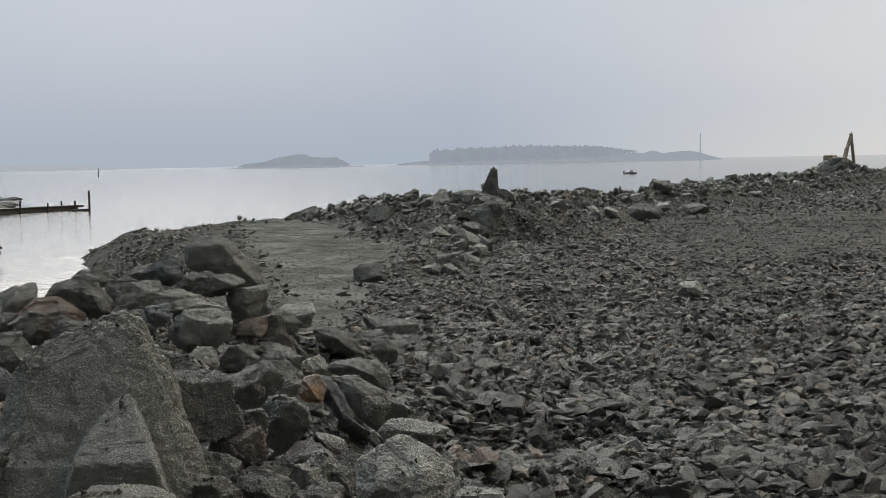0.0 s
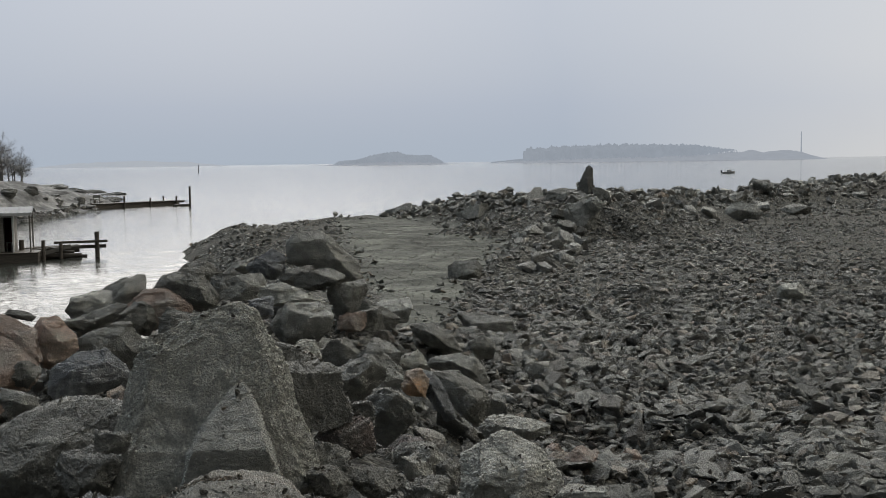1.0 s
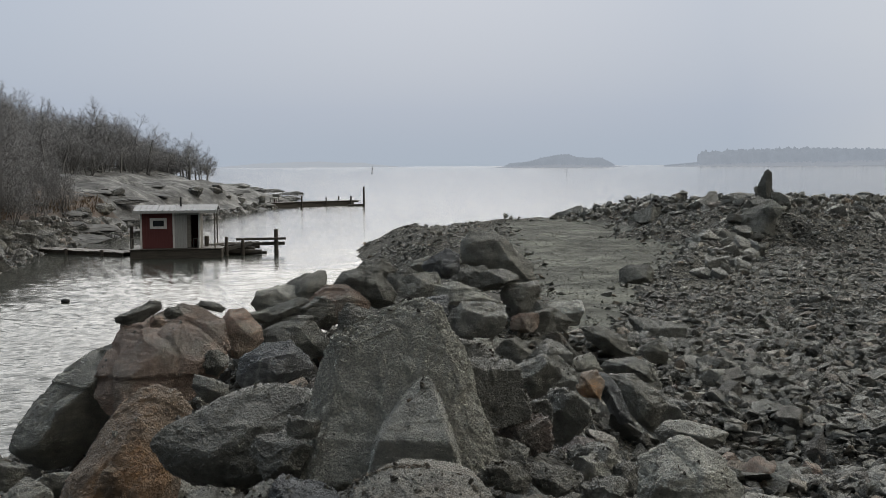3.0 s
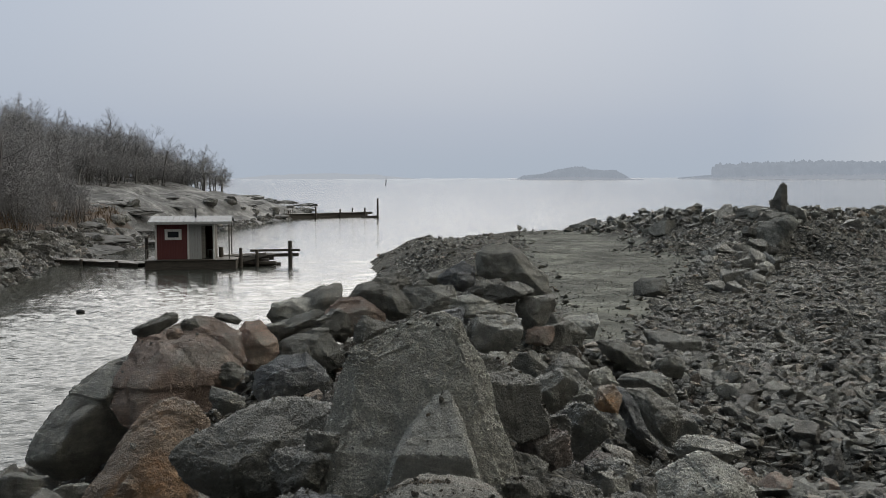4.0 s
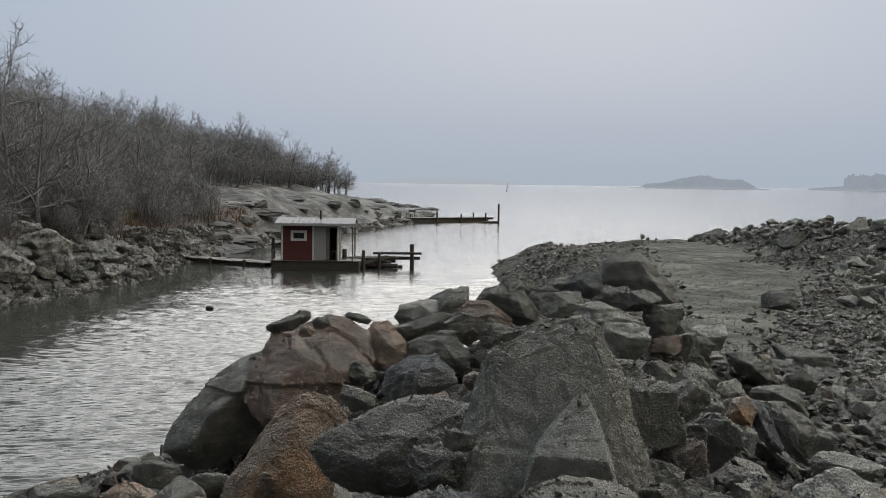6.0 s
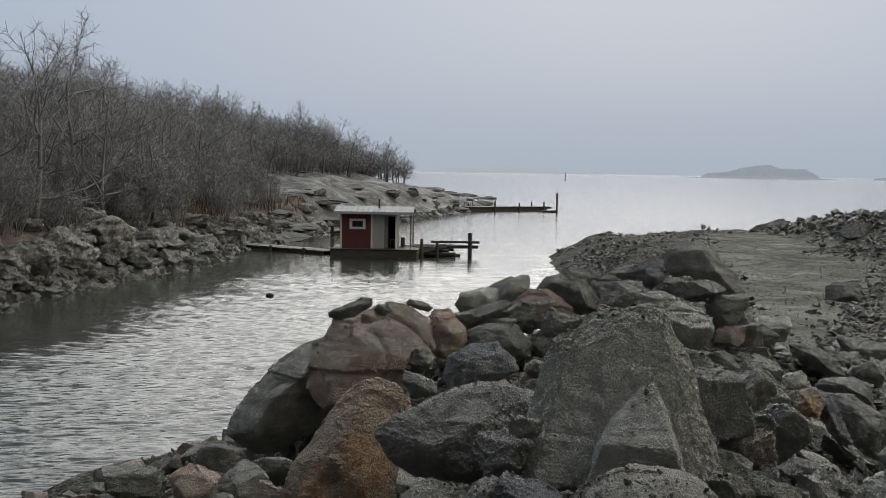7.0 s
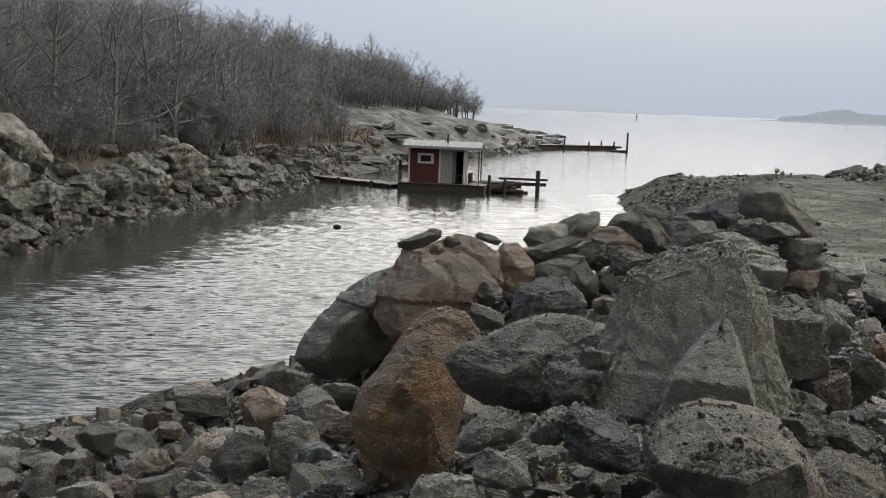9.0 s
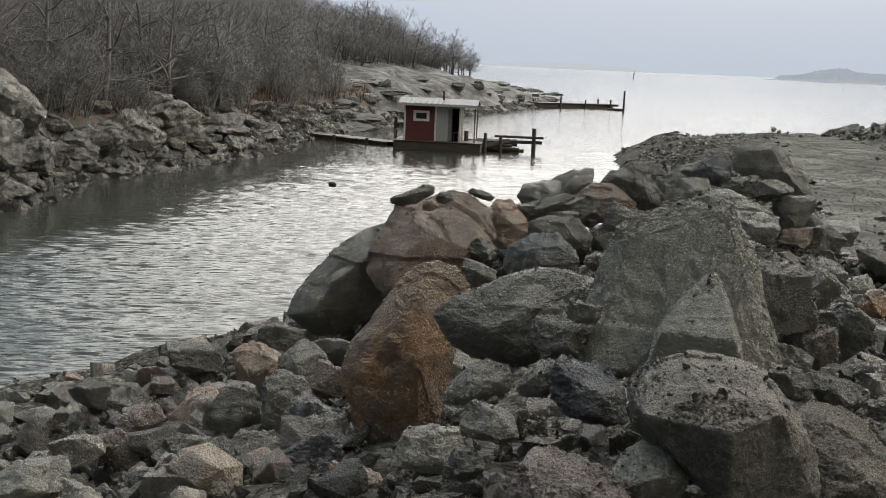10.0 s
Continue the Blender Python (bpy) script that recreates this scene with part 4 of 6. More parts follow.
hewn(-0.26, 5.10, 3.39, 1, "light", 73, 0.3,
     [(-0.225, 0.011), (-0.211, 0.054), (-0.091, 0.121), (-0.028, 0.144), (0.03, 0.13), (0.139, 0.081), (0.244, -0.025), (0.264, -0.131), (0.061, -0.204), (-0.197, -0.163)],
     [(-0.04, 0.06, 0.099), (0.083, 0.14, 0.046), (-0.11, 0.14, -0.005), (0.059, 0.16, -0.077)], rake=0.6, label="pale grey angular rock at the foot of the heap")
hewn(-0.27, 6.40, 3.25, 0, "light", 72, 0.2,
     [(-0.18, 0.01), (-0.14, 0.05), (0, 0.06), (0.22, 0.02), (0.2, -0.03), (0.04, -0.07), (-0.15, -0.04)],
     [(-0.076, 0.08, 0.033), (0.104, 0.1, 0.015)], rake=0.5, shape="flat", label="pale flat rock split along its bedding")
hewn(-0.80, 6.20, 3.55, 6, "rust", 70, 0.16,
     [(-0.08, -0.02), (-0.05, 0.06), (0.03, 0.08), (0.08, 0.02), (0.06, -0.08), (-0.04, -0.06)],
     [(-0.013, 0.08, 0.031), (0.024, 0.08, -0.026)], label="rust-stained and white-veined angular rock")
hewn(-0.70, 6.40, 3.44, 4, "blue", 71, 0.22,
     [(-0.09, 0.14), (-0.04, 0.13), (0.06, 0.02), (0.11, -0.12), (0.06, -0.14), (-0.03, -0.05), (-0.07, 0.01)],
     [(-0.019, 0.08, 0.061), (0.036, 0.08, -0.042)])
hewn(-0.58, 7.00, 3.31, 3, "dark", 95, 0.22,
     [(-0.22, 0.15), (-0.07, 0.15), (0.14, 0.04), (0.17, -0.04), (0.1, -0.18), (-0.02, -0.12), (-0.11, 0.02)],
     [(-0.038, 0.1, 0.093), (0.081, 0.12, -0.002), (0.015, 0.12, -0.064)])
hewn(-0.73, 8.00, 3.31, 4, "light", 80, 0.2,
     [(-0.19, 0.02), (-0.15, 0.06), (0.05, 0.08), (0.18, 0.04), (0.19, -0.09), (0.05, -0.09), (-0.15, -0.02)],
     [(-0.009, 0.12, 0.049), (0.135, 0.1, -0.016)], shape="flat")
hewn(-1.38, 3.30, 3.71, 19, "blue", 35, 0.2,
     [(-0.104, 0.038), (-0.086, 0.091), (-0.053, 0.073), (0.055, 0.051), (0.132, 0.02), (0.144, -0.084), (0.043, -0.092), (-0.046, -0.071), (-0.089, -0.023)],
     [(-0.054, 0.06, 0.063), (0.053, 0.1, 0.024), (0.023, 0.1, -0.036)])
hewn(-1.58, 3.45, 3.67, 21, "grey", 34, 0.14,
     [(-0.081, -0.027), (-0.037, 0.035), (0.036, 0.068), (0.066, 0.042), (0.061, -0.021), (0.015, -0.049), (-0.061, -0.047)],
     [(-0.008, 0.08, 0.041), (0.013, 0.07, -0.005)])
hewn(-1.89, 3.60, 3.56, 25, "grey", 33, 0.16,
     [(-0.117, -0.054), (-0.103, -0.02), (-0.025, 0.056), (0.052, 0.084), (0.129, 0.06), (0.122, -0.008), (0.022, -0.046), (-0.079, -0.071)],
     [(-0.002, 0.08, 0.046), (-0.019, 0.08, -0.012), (0.088, 0.06, 0.036)])
hewn(-1.13, 2.45, 3.72, 20, "pink", 40, 0.2,
     [(-0.114, -0.032), (-0.106, 0.022), (-0.086, 0.051), (-0.033, 0.059), (0.073, 0.036), (0.174, 0.004), (0.189, -0.052), (-0.102, -0.084)],
     [(-0.052, 0.06, 0.048), (0.047, 0.1, 0.041), (-0.04, 0.12, 0.011)], rake=0.8, label="pinkish rock plate at the foot of the heap")
hewn(-0.98, 2.68, 3.72, 15, "light", 41, 0.2,
     [(-0.092, -0.015), (-0.084, 0.001), (-0.023, 0.053), (0.022, 0.055), (0.066, 0.045), (0.104, 0.008), (0.085, -0.035), (-0.002, -0.056), (-0.078, -0.055)],
     [(-0.017, 0.06, 0.047), (0.046, 0.1, 0.036), (-0.032, 0.1, 0.011)], rake=0.6)
hewn(-2.23, 12.10, 3.30, 10, "dark", 90, 0.3,
     [(-0.21, 0.13), (-0.12, 0.23), (0.07, 0.05), (0.2, -0.1), (0.14, -0.19), (-0.08, -0.11)],
     [(-0.021, 0.1, 0.026)])
hewn(-1.92, 11.60, 2.93, 9, "dark", 82, 0.3,
     [(-0.14, -0.06), (-0.14, 0.16), (0.09, 0.21), (0.16, -0.05), (0.09, -0.14), (-0.07, -0.12)],
     [(0.003, 0.15, 0.084)])
hewn(-1.32, 13.00, 2.68, 5, "dark", 83, 0.3,
     [(-0.31, 0.17), (-0.05, 0.19), (0.22, 0.01), (0.32, -0.14), (0.19, -0.19), (-0.11, -0.06), (-0.27, 0.03)],
     [(-0.042, 0.15, 0.088), (0.153, 0.1, -0.07)])
hewn(-3.09, 10.50, 3.63, 16, "grey", 121, 0.2,
     [(-0.2, -0.13), (-0.16, 0.08), (0.06, 0.13), (0.21, 0.05), (0.1, -0.12)],
     [(-0.038, 0.1, 0.021), (0.073, 0.08, -0.034)], rake=0.4)
hewn(-2.64, 11.60, 3.56, 12, "dark", 122, 0.2,
     [(-0.25, -0.06), (-0.17, 0.1), (0.13, 0.14), (0.26, -0.03), (0.03, -0.15)],
     [(-0.046, 0.1, 0.052), (0.104, 0.1, -0.005)])
hewn(-3.17, 11.30, 3.71, 15, "grey", 123, 0.2,
     [(-0.21, -0.06), (-0.07, 0.06), (0.15, 0.11), (0.19, -0.01), (-0.06, -0.11)],
     [(-0.011, 0.1, 0.025)], shape="flat")
hewn(-3.51, 10.90, 3.72, 17, "dark", 124, 0.2,
     [(-0.24, -0.04), (-0.13, 0.08), (0.09, 0.11), (0.24, -0.02), (0.03, -0.13)],
     [(-0.038, 0.1, 0.018), (0.078, 0.08, -0.04)])
hewn(-1.86, 12.00, 3.10, 8, "dark", 125, 0.25,
     [(-0.22, 0.02), (-0.17, 0.2), (0.03, 0.11), (0.24, -0.03), (0.18, -0.16), (-0.06, -0.13)],
     [(-0.003, 0.1, 0.005)])
hewn(2.02, 48.00, 3.94, -2, "dark", 402, 0.3,
     [(-0.4, -0.68), (-0.32, -0.19), (-0.01, 0.49), (0.12, 0.61), (0.29, 0.46), (0.32, -0.69)],
     [(0.033, 0.2, 0.003), (0.072, 0.25, -0.609)], rake=0.05, group="large rocks on the quarry floor", label="upright pointed dark rock standing on the dyke")
hewn(1.66, 44.20, 2.55, -2, "grey", 403, 0.5,
     [(-0.72, -0.35), (-0.68, 0.24), (-0.43, 0.46), (0.03, 0.68), (0.53, 0.71), (0.71, 0.39), (0.6, -0.41), (0.5, -0.82), (-0.54, -0.89)],
     [(0.024, 0.2, 0.414), (-0.48, 0.15, 0.105), (0.192, 0.4, -0.339), (-0.376, 0.3, -0.603)], rake=0.25, group="large rocks on the quarry floor", label="large grey block leaning at the foot of the dyke")
hewn(2.15, 43.90, 3.04, -3, "light", 404, 0.3,
     [(-0.39, 0.03), (-0.16, 0.27), (0.11, 0.28), (0.36, 0.01), (0.24, -0.34), (-0.17, -0.25)],
     [(-0.026, 0.2, 0.027)], group="large rocks on the quarry floor", label="pale angular rock leaning on a larger block")
hewn(1.65, 46.00, 3.12, -2, "dark", 405, 0.4,
     [(-0.6, -0.22), (-0.36, 0.22), (0.59, 0.18), (0.54, -0.05), (-0.17, -0.13)],
     [(-0.052, 0.3, 0.016)], group="large rocks on the quarry floor", shape="flat", label="dark flat-topped slab on the dyke crest")
hewn(0.98, 48.50, 3.22, -1, "dark", 415, 0.5,
     [(-0.79, -0.21), (-0.66, 0.19), (-0.01, 0.32), (0.64, 0.26), (0.73, -0.19), (0.08, -0.37)],
     [(-0.012, 0.3, 0.034)], group="large rocks on the quarry floor", label="dark block on the dyke crest")
hewn(10.13, 55.50, 2.15, -10, "grey", 406, 0.5,
     [(-1.06, -0.37), (-0.84, 0.14), (-0.27, 0.45), (0.52, 0.35), (0.91, -0.1), (0.74, -0.47)],
     [(-0.327, 0.3, 0.036), (0.372, 0.3, -0.055)], group="large rocks on the quarry floor", label="wide grey boulder lying on the crushed-rock field")
hewn(12.98, 68.00, 3.08, -11, "grey", 408, 0.4,
     [(-0.35, -0.46), (-0.27, 0.16), (-0.03, 0.44), (0.28, 0.33), (0.38, -0.47)],
     [(0.034, 0.2, -0.044)], group="large rocks on the quarry floor", label="upright rounded rock standing on the dyke")
hewn(-2.12, 29.90, 1.75, 4, "grey", 401, 0.5,
     [(-0.44, -0.17), (-0.43, 0.17), (-0.23, 0.31), (0.36, 0.31), (0.5, 0.14), (0.46, -0.18), (0.11, -0.29), (-0.34, -0.29)],
     [(-0.121, 0.15, 0.179), (0.249, 0.3, 0.011), (-0.189, 0.25, -0.11)], rake=0.2, group="large rocks on the quarry floor", label="squat grey boulder at the edge of the roadway")
hewn(22.26, 82.00, 2.56, -15, "dark", 412, 1.2,
     [(-1.75, -0.66), (-1.26, 0), (-0.53, 0.5), (0.21, 0.61), (1.31, 0.26), (1.99, -0.7)],
     [(-0.318, 0.6, 0.089), (0.895, 0.6, -0.175)], group="large rocks on the quarry floor", label="broad dark mound of rock on the dyke")
hewn(-1.42, 9.00, 3.10, 8, "grey", 126, 0.25,
     [(-0.22, -0.02), (-0.17, 0.14), (0, 0.17), (0.19, -0.01), (0.23, -0.14), (-0.04, -0.15)],
     [(-0.04, 0.1, 0.07), (0.097, 0.1, -0.057)])
# the smaller ones between them
boulder(-4.11, 9.58, 3.35, 0.53, 0.35, 0.28, 22, 10, 21, "grey")
boulder(-2.03, 11.10, 3.43, 0.41, 0.34, 0.39, 9, -25, 26, "dark")
boulder(-2.87, 10.32, 3.63, 0.45, 0.27, 0.24, 14, 8, 27, "grey", "flat")
boulder(-2.30, 11.06, 3.61, 0.52, 0.29, 0.20, 10, -4, 28, "dark", "flat")
boulder(-4.00, 8.14, 3.21, 0.26, 0.20, 0.21, 25, 0, 29, "dark")
boulder(-2.86, 7.72, 3.31, 0.18, 0.14, 0.14, 19, 0, 30, "pink")
boulder(-3.28, 6.58, 3.34, 0.23, 0.17, 0.16, 25, 15, 31, "grey")
boulder(-2.76, 4.95, 3.21, 0.75, 0.46, 0.33, 27, 0, 32, "grey")
boulder(-1.54, 3.74, 3.86, 0.12, 0.07, 0.07, 19, 18, 36, "grey", "flat")
boulder(-1.63, 3.76, 3.72, 0.25, 0.18, 0.20, 20, 35, 37, "dark", "flat")
boulder(-1.60, 3.11, 3.62, 0.19, 0.13, 0.11, 23, 10, 38, "grey")
boulder(-1.75, 3.02, 3.54, 0.23, 0.16, 0.15, 26, 14, 39, "light")
boulder(-2.63, 3.70, 3.07, 0.32, 0.27, 0.32, 33, 25, 42, "blue")
boulder(-2.22, 3.35, 3.21, 0.22, 0.15, 0.14, 30, 5, 43, "brown")
boulder(-1.57, 2.86, 3.57, 0.12, 0.09, 0.09, 25, 0, 44, "dark")
boulder(-3.18, 4.01, 2.89, 0.32, 0.25, 0.26, 36, 10, 45, "grey")
boulder(-3.23, 3.71, 2.90, 0.28, 0.23, 0.26, 39, 30, 46, "grey")
boulder(-4.17, 3.62, 2.66, 0.36, 0.26, 0.2, 47, -8, 47, "grey")
boulder(-4.44, 4.18, 2.63, 0.29, 0.18, 0.16, 45, 4, 48, "light", "flat")
boulder(-4.36, 4.39, 2.58, 0.25, 0.20, 0.22, 43, 12, 49, "pink")
boulder(-5.01, 5.28, 2.35, 0.34, 0.24, 0.21, 42, -6, 50, "pink")
boulder(-4.01, 4.57, 2.59, 0.32, 0.21, 0.17, 39, 20, 51, "grey")
boulder(-4.47, 5.53, 2.46, 0.39, 0.32, 0.35, 37, 12, 52, "dark")
boulder(-4.82, 6.21, 2.54, 0.37, 0.31, 0.37, 36, -40, 53, "brown")
boulder(-4.10, 5.58, 2.56, 0.33, 0.32, 0.44, 35, -30, 54, "dark")
boulder(-4.54, 6.40, 2.53, 0.37, 0.32, 0.39, 34, -30, 55, "grey")
boulder(-3.63, 5.16, 2.70, 0.30, 0.22, 0.22, 33, 12, 56, "blue")
boulder(-3.02, 4.38, 2.92, 0.29, 0.20, 0.18, 32, 10, 57, "grey")
boulder(-5.31, 7.22, 2.46, 0.40, 0.27, 0.24, 35, 10, 58, "dark")
boulder(-6.33, 7.38, 2.08, 0.51, 0.34, 0.29, 40, 8, 59, "dark")
boulder(-6.61, 7.17, 1.91, 0.28, 0.22, 0.23, 42, 15, 60, "brown")
boulder(-6.08, 6.70, 2.03, 0.25, 0.19, 0.19, 41, 30, 61, "pink")
boulder(-5.25, 6.12, 2.14, 0.42, 0.32, 0.32, 39, -50, 62, "brown")
boulder(-4.77, 7.08, 2.48, 0.36, 0.25, 0.22, 33, 10, 63, "light")
boulder(-6.19, 6.35, 1.94, 0.49, 0.37, 0.33, 43, 10, 64, "dark")
boulder(-3.56, 4.50, 2.65, 0.15, 0.11, 0.11, 36, 0, 65, "grey")
boulder(-3.98, 5.90, 2.65, 0.22, 0.19, 0.22, 32, 25, 66, "pink")
boulder(-3.83, 4.01, 2.63, 0.18, 0.14, 0.15, 42, 0, 67, "light")
boulder(-3.62, 3.41, 2.80, 0.18, 0.13, 0.13, 45, 10, 68, "light")
boulder(-8.91, 7.62, 1.07, 0.25, 0.29, 0.44, 49, 0, 69, "dark")
boulder(-1.00, 12.41, 2.42, 0.66, 0.45, 0.40, 5, -5, 74, "grey")
boulder(-1.19, 6.60, 3.50, 0.36, 0.27, 0.27, 10, -25, 75, "grey")
boulder(-0.86, 5.52, 3.53, 0.26, 0.24, 0.31, 9, -20, 76, "dark")
boulder(-0.86, 4.65, 3.73, 0.14, 0.12, 0.14, 11, -10, 77, "dark")
boulder(-0.88, 4.39, 3.70, 0.24, 0.18, 0.19, 11, -22, 78, "pink")
boulder(-0.89, 4.16, 3.70, 0.16, 0.12, 0.13, 12, -15, 79, "grey")
boulder(-1.90, 11.37, 3.06, 0.41, 0.34, 0.40, 9, -10, 81, "dark")
boulder(-1.99, 13.98, 2.88, 0.56, 0.33, 0.28, 8, -12, 84, "light", "flat")
boulder(-1.79, 9.43, 3.14, 0.38, 0.29, 0.30, 11, -12, 85, "dark")
boulder(-1.82, 8.09, 3.39, 0.24, 0.18, 0.20, 13, 10, 86, "light")
boulder(-1.53, 9.87, 3.03, 0.41, 0.31, 0.31, 9, 25, 87, "grey")
boulder(-1.27, 10.07, 2.93, 0.29, 0.22, 0.23, 7, -35, 88, "light")
boulder(-1.01, 4.38, 3.90, 0.29, 0.25, 0.31, 13, -20, 89, "dark")
boulder(-2.17, 9.52, 3.39, 0.51, 0.38, 0.40, 13, 20, 91, "light")
boulder(-0.59, 4.79, 3.51, 0.17, 0.14, 0.14, 7, 5, 92, "grey")
boulder(-1.09, 11.96, 2.53, 0.25, 0.21, 0.25, 5, 20, 93, "dark")
boulder(-1.08, 20.06, 1.79, 1.04, 0.58, 0.41, 3, 8, 94, "grey", "flat")
boulder(-1.96, 10.93, 3.19, 0.28, 0.22, 0.23, 10, 10, 96, "brown")
boulder(-2.49, 9.41, 3.55, 0.22, 0.17, 0.17, 15, 4, 98, "blue")
boulder(-0.73, 12.03, 2.76, 0.29, 0.24, 0.26, 3, 10, 99, "grey")
boulder(-1.24, 8.16, 3.17, 0.28, 0.19, 0.18, 9, -14, 100, "light")
boulder(-0.65, 4.89, 3.51, 0.20, 0.13, 0.11, 8, 5, 101, "grey")
boulder(-0.61, 4.48, 3.56, 0.15, 0.10, 0.10, 8, 12, 102, "grey")
boulder(-0.49, 4.69, 3.48, 0.12, 0.11, 0.14, 6, -10, 103, "dark")
boulder(-0.54, 4.28, 3.54, 0.19, 0.12, 0.10, 7, -8, 104, "grey")
boulder(-0.85, 3.95, 3.67, 0.17, 0.12, 0.11, 12, 15, 105, "dark")
boulder(-0.72, 4.18, 3.60, 0.22, 0.15, 0.13, 10, -6, 106, "dark")
boulder(-0.50, 8.01, 2.99, 0.33, 0.25, 0.25, 3, -20, 107, "grey")
boulder(0.04, 4.98, 3.29, 0.28, 0.16, 0.12, -1, -4, 108, "light", "flat")
boulder(-3.86, 9.91, 3.59, 0.35, 0.29, 0.33, 20, -10, 109, "grey")
boulder(-3.60, 9.45, 3.45, 0.34, 0.28, 0.32, 20, 8, 110, "dark")
boulder(-4.09, 9.84, 3.46, 0.63, 0.43, 0.38, 21, 14, 111, "light")
boulder(-3.87, 9.21, 3.27, 0.36, 0.26, 0.26, 21, -8, 112, "dark")


def stone_kinds(count, seed, points, flat):
    """Small angular stones as arrays: vertices and triangles."""
    rng = random.Random(seed)
    kinds = []
    for _ in range(count):
        bm = bmesh.new()
        for _ in range(points):
            v = Vector((rng.gauss(0, 1), rng.gauss(0, 1), rng.gauss(0, 1))).normalized() * rng.uniform(0.42, 0.55)
            bm.verts.new((v.x, v.y * rng.uniform(0.7, 1.0), v.z * flat))
        r = bmesh.ops.convex_hull(bm, input=bm.verts[:])
        bmesh.ops.delete(bm, geom=[g for g in r["geom_interior"] if isinstance(g, bmesh.types.BMVert)], context="VERTS")
        bmesh.ops.triangulate(bm, faces=bm.faces[:])
        bm.verts.index_update()
        kinds.append((np.array([v.co[:] for v in bm.verts]), np.array([[v.index for v in f.verts] for f in bm.faces])))
        bm.free()
    return kinds


def turns(n, rng, lean):
    """n rotation matrices: any heading, tipped by about lean radians."""
    a, b, c = rng.uniform(0, 2 * np.pi, n), rng.normal(0, lean, n), rng.normal(0, lean, n)
    ca, sa, cb, sb, cc, sc = np.cos(a), np.sin(a), np.cos(b), np.sin(b), np.cos(c), np.sin(c)
    o, i = np.zeros(n), np.ones(n)
    rz = np.stack([ca, -sa, o, sa, ca, o, o, o, i], 1).reshape(n, 3, 3)
    rx = np.stack([i, o, o, o, cb, -sb, o, sb, cb], 1).reshape(n, 3, 3)
    ry = np.stack([cc, o, sc, o, i, o, -sc, o, cc], 1).reshape(n, 3, 3)
    return rx @ ry @ rz


def strew(name, x, y, size, kinds, rng, mat, lean, sink=0.12, lift=None):
    """Stones strewn over the ground, joined into one mesh."""
    z = land(x, y)[0]
    if lift is not None:
        z = z + lift
    rot = turns(len(x), rng, lean)
    pick = rng.integers(0, len(kinds), len(x))
    vs, ts, base = [], [], 0
    for k, (v, t) in enumerate(kinds):
        s = np.where(pick == k)[0]
        if not len(s):
            continue
        stretch = rng.uniform(0.75, 1.3, (len(s), 1, 3))
        p = np.einsum("nij,nvj->nvi", rot[s], v[None] * size[s][:, None, None] * stretch)
        p += np.stack([x[s], y[s], z[s] + size[s] * sink], 1)[:, None, :]
        vs.append(p.reshape(-1, 3))
        ts.append((t[None] + (np.arange(len(s)) * len(v))[:, None, None] + base).reshape(-1, 3))
        base += len(s) * len(v)
    return new(name, fast_mesh(name, np.concatenate(vs), np.concatenate(ts), mat))


SHARDS = stone_kinds(36, 5, 11, 0.42)
CHUNKS = stone_kinds(30, 8, 15, 0.8)
FAR_STONES = stone_kinds(30, 9, 8, 0.5)
GRAINS = stone_kinds(24, 10, 6, 0.55)


def field_points(rng, n, x0, x1, y0, y1, keep):
    x, y = rng.uniform(x0, x1, n), rng.uniform(y0, y1, n)
    k = keep(x, y)
    return x[k], y[k]


def on_field(x, y):
    """Crushed-rock field and dyke: not the roadway, not the water."""
    z, kind = land(x, y)
    return (kind == 1) & (z > 0.05)


def field_size(rng, n, lo, hi):
    return lo + (hi - lo) * rng.power(0.55, n) * rng.uniform(0.4, 1, n)


# ---------------------------------------------------------------- bare trees
def tube(vs, ts, pts, rads, sides):
    """Append a tapered tube through the points."""
    base = len(vs)
    n = len(pts)
    for i, (p, r) in enumerate(zip(pts, rads)):
        d = (pts[min(i + 1, n - 1)] - pts[max(i - 1, 0)]).normalized()
        u = d.cross(Vector((0.31, 0.89, 0.33))).normalized()
        w = d.cross(u)
        for k in range(sides):
            a = 2 * math.pi * k / sides
            vs.append(p + (u * math.cos(a) + w * math.sin(a)) * r)
    for i in range(n - 1):
        for k in range(sides):
            a, b = base + i * sides + k, base + i * sides + (k + 1) % sides
            ts.append((a, b, b + sides))
            ts.append((a, b + sides, a + sides))


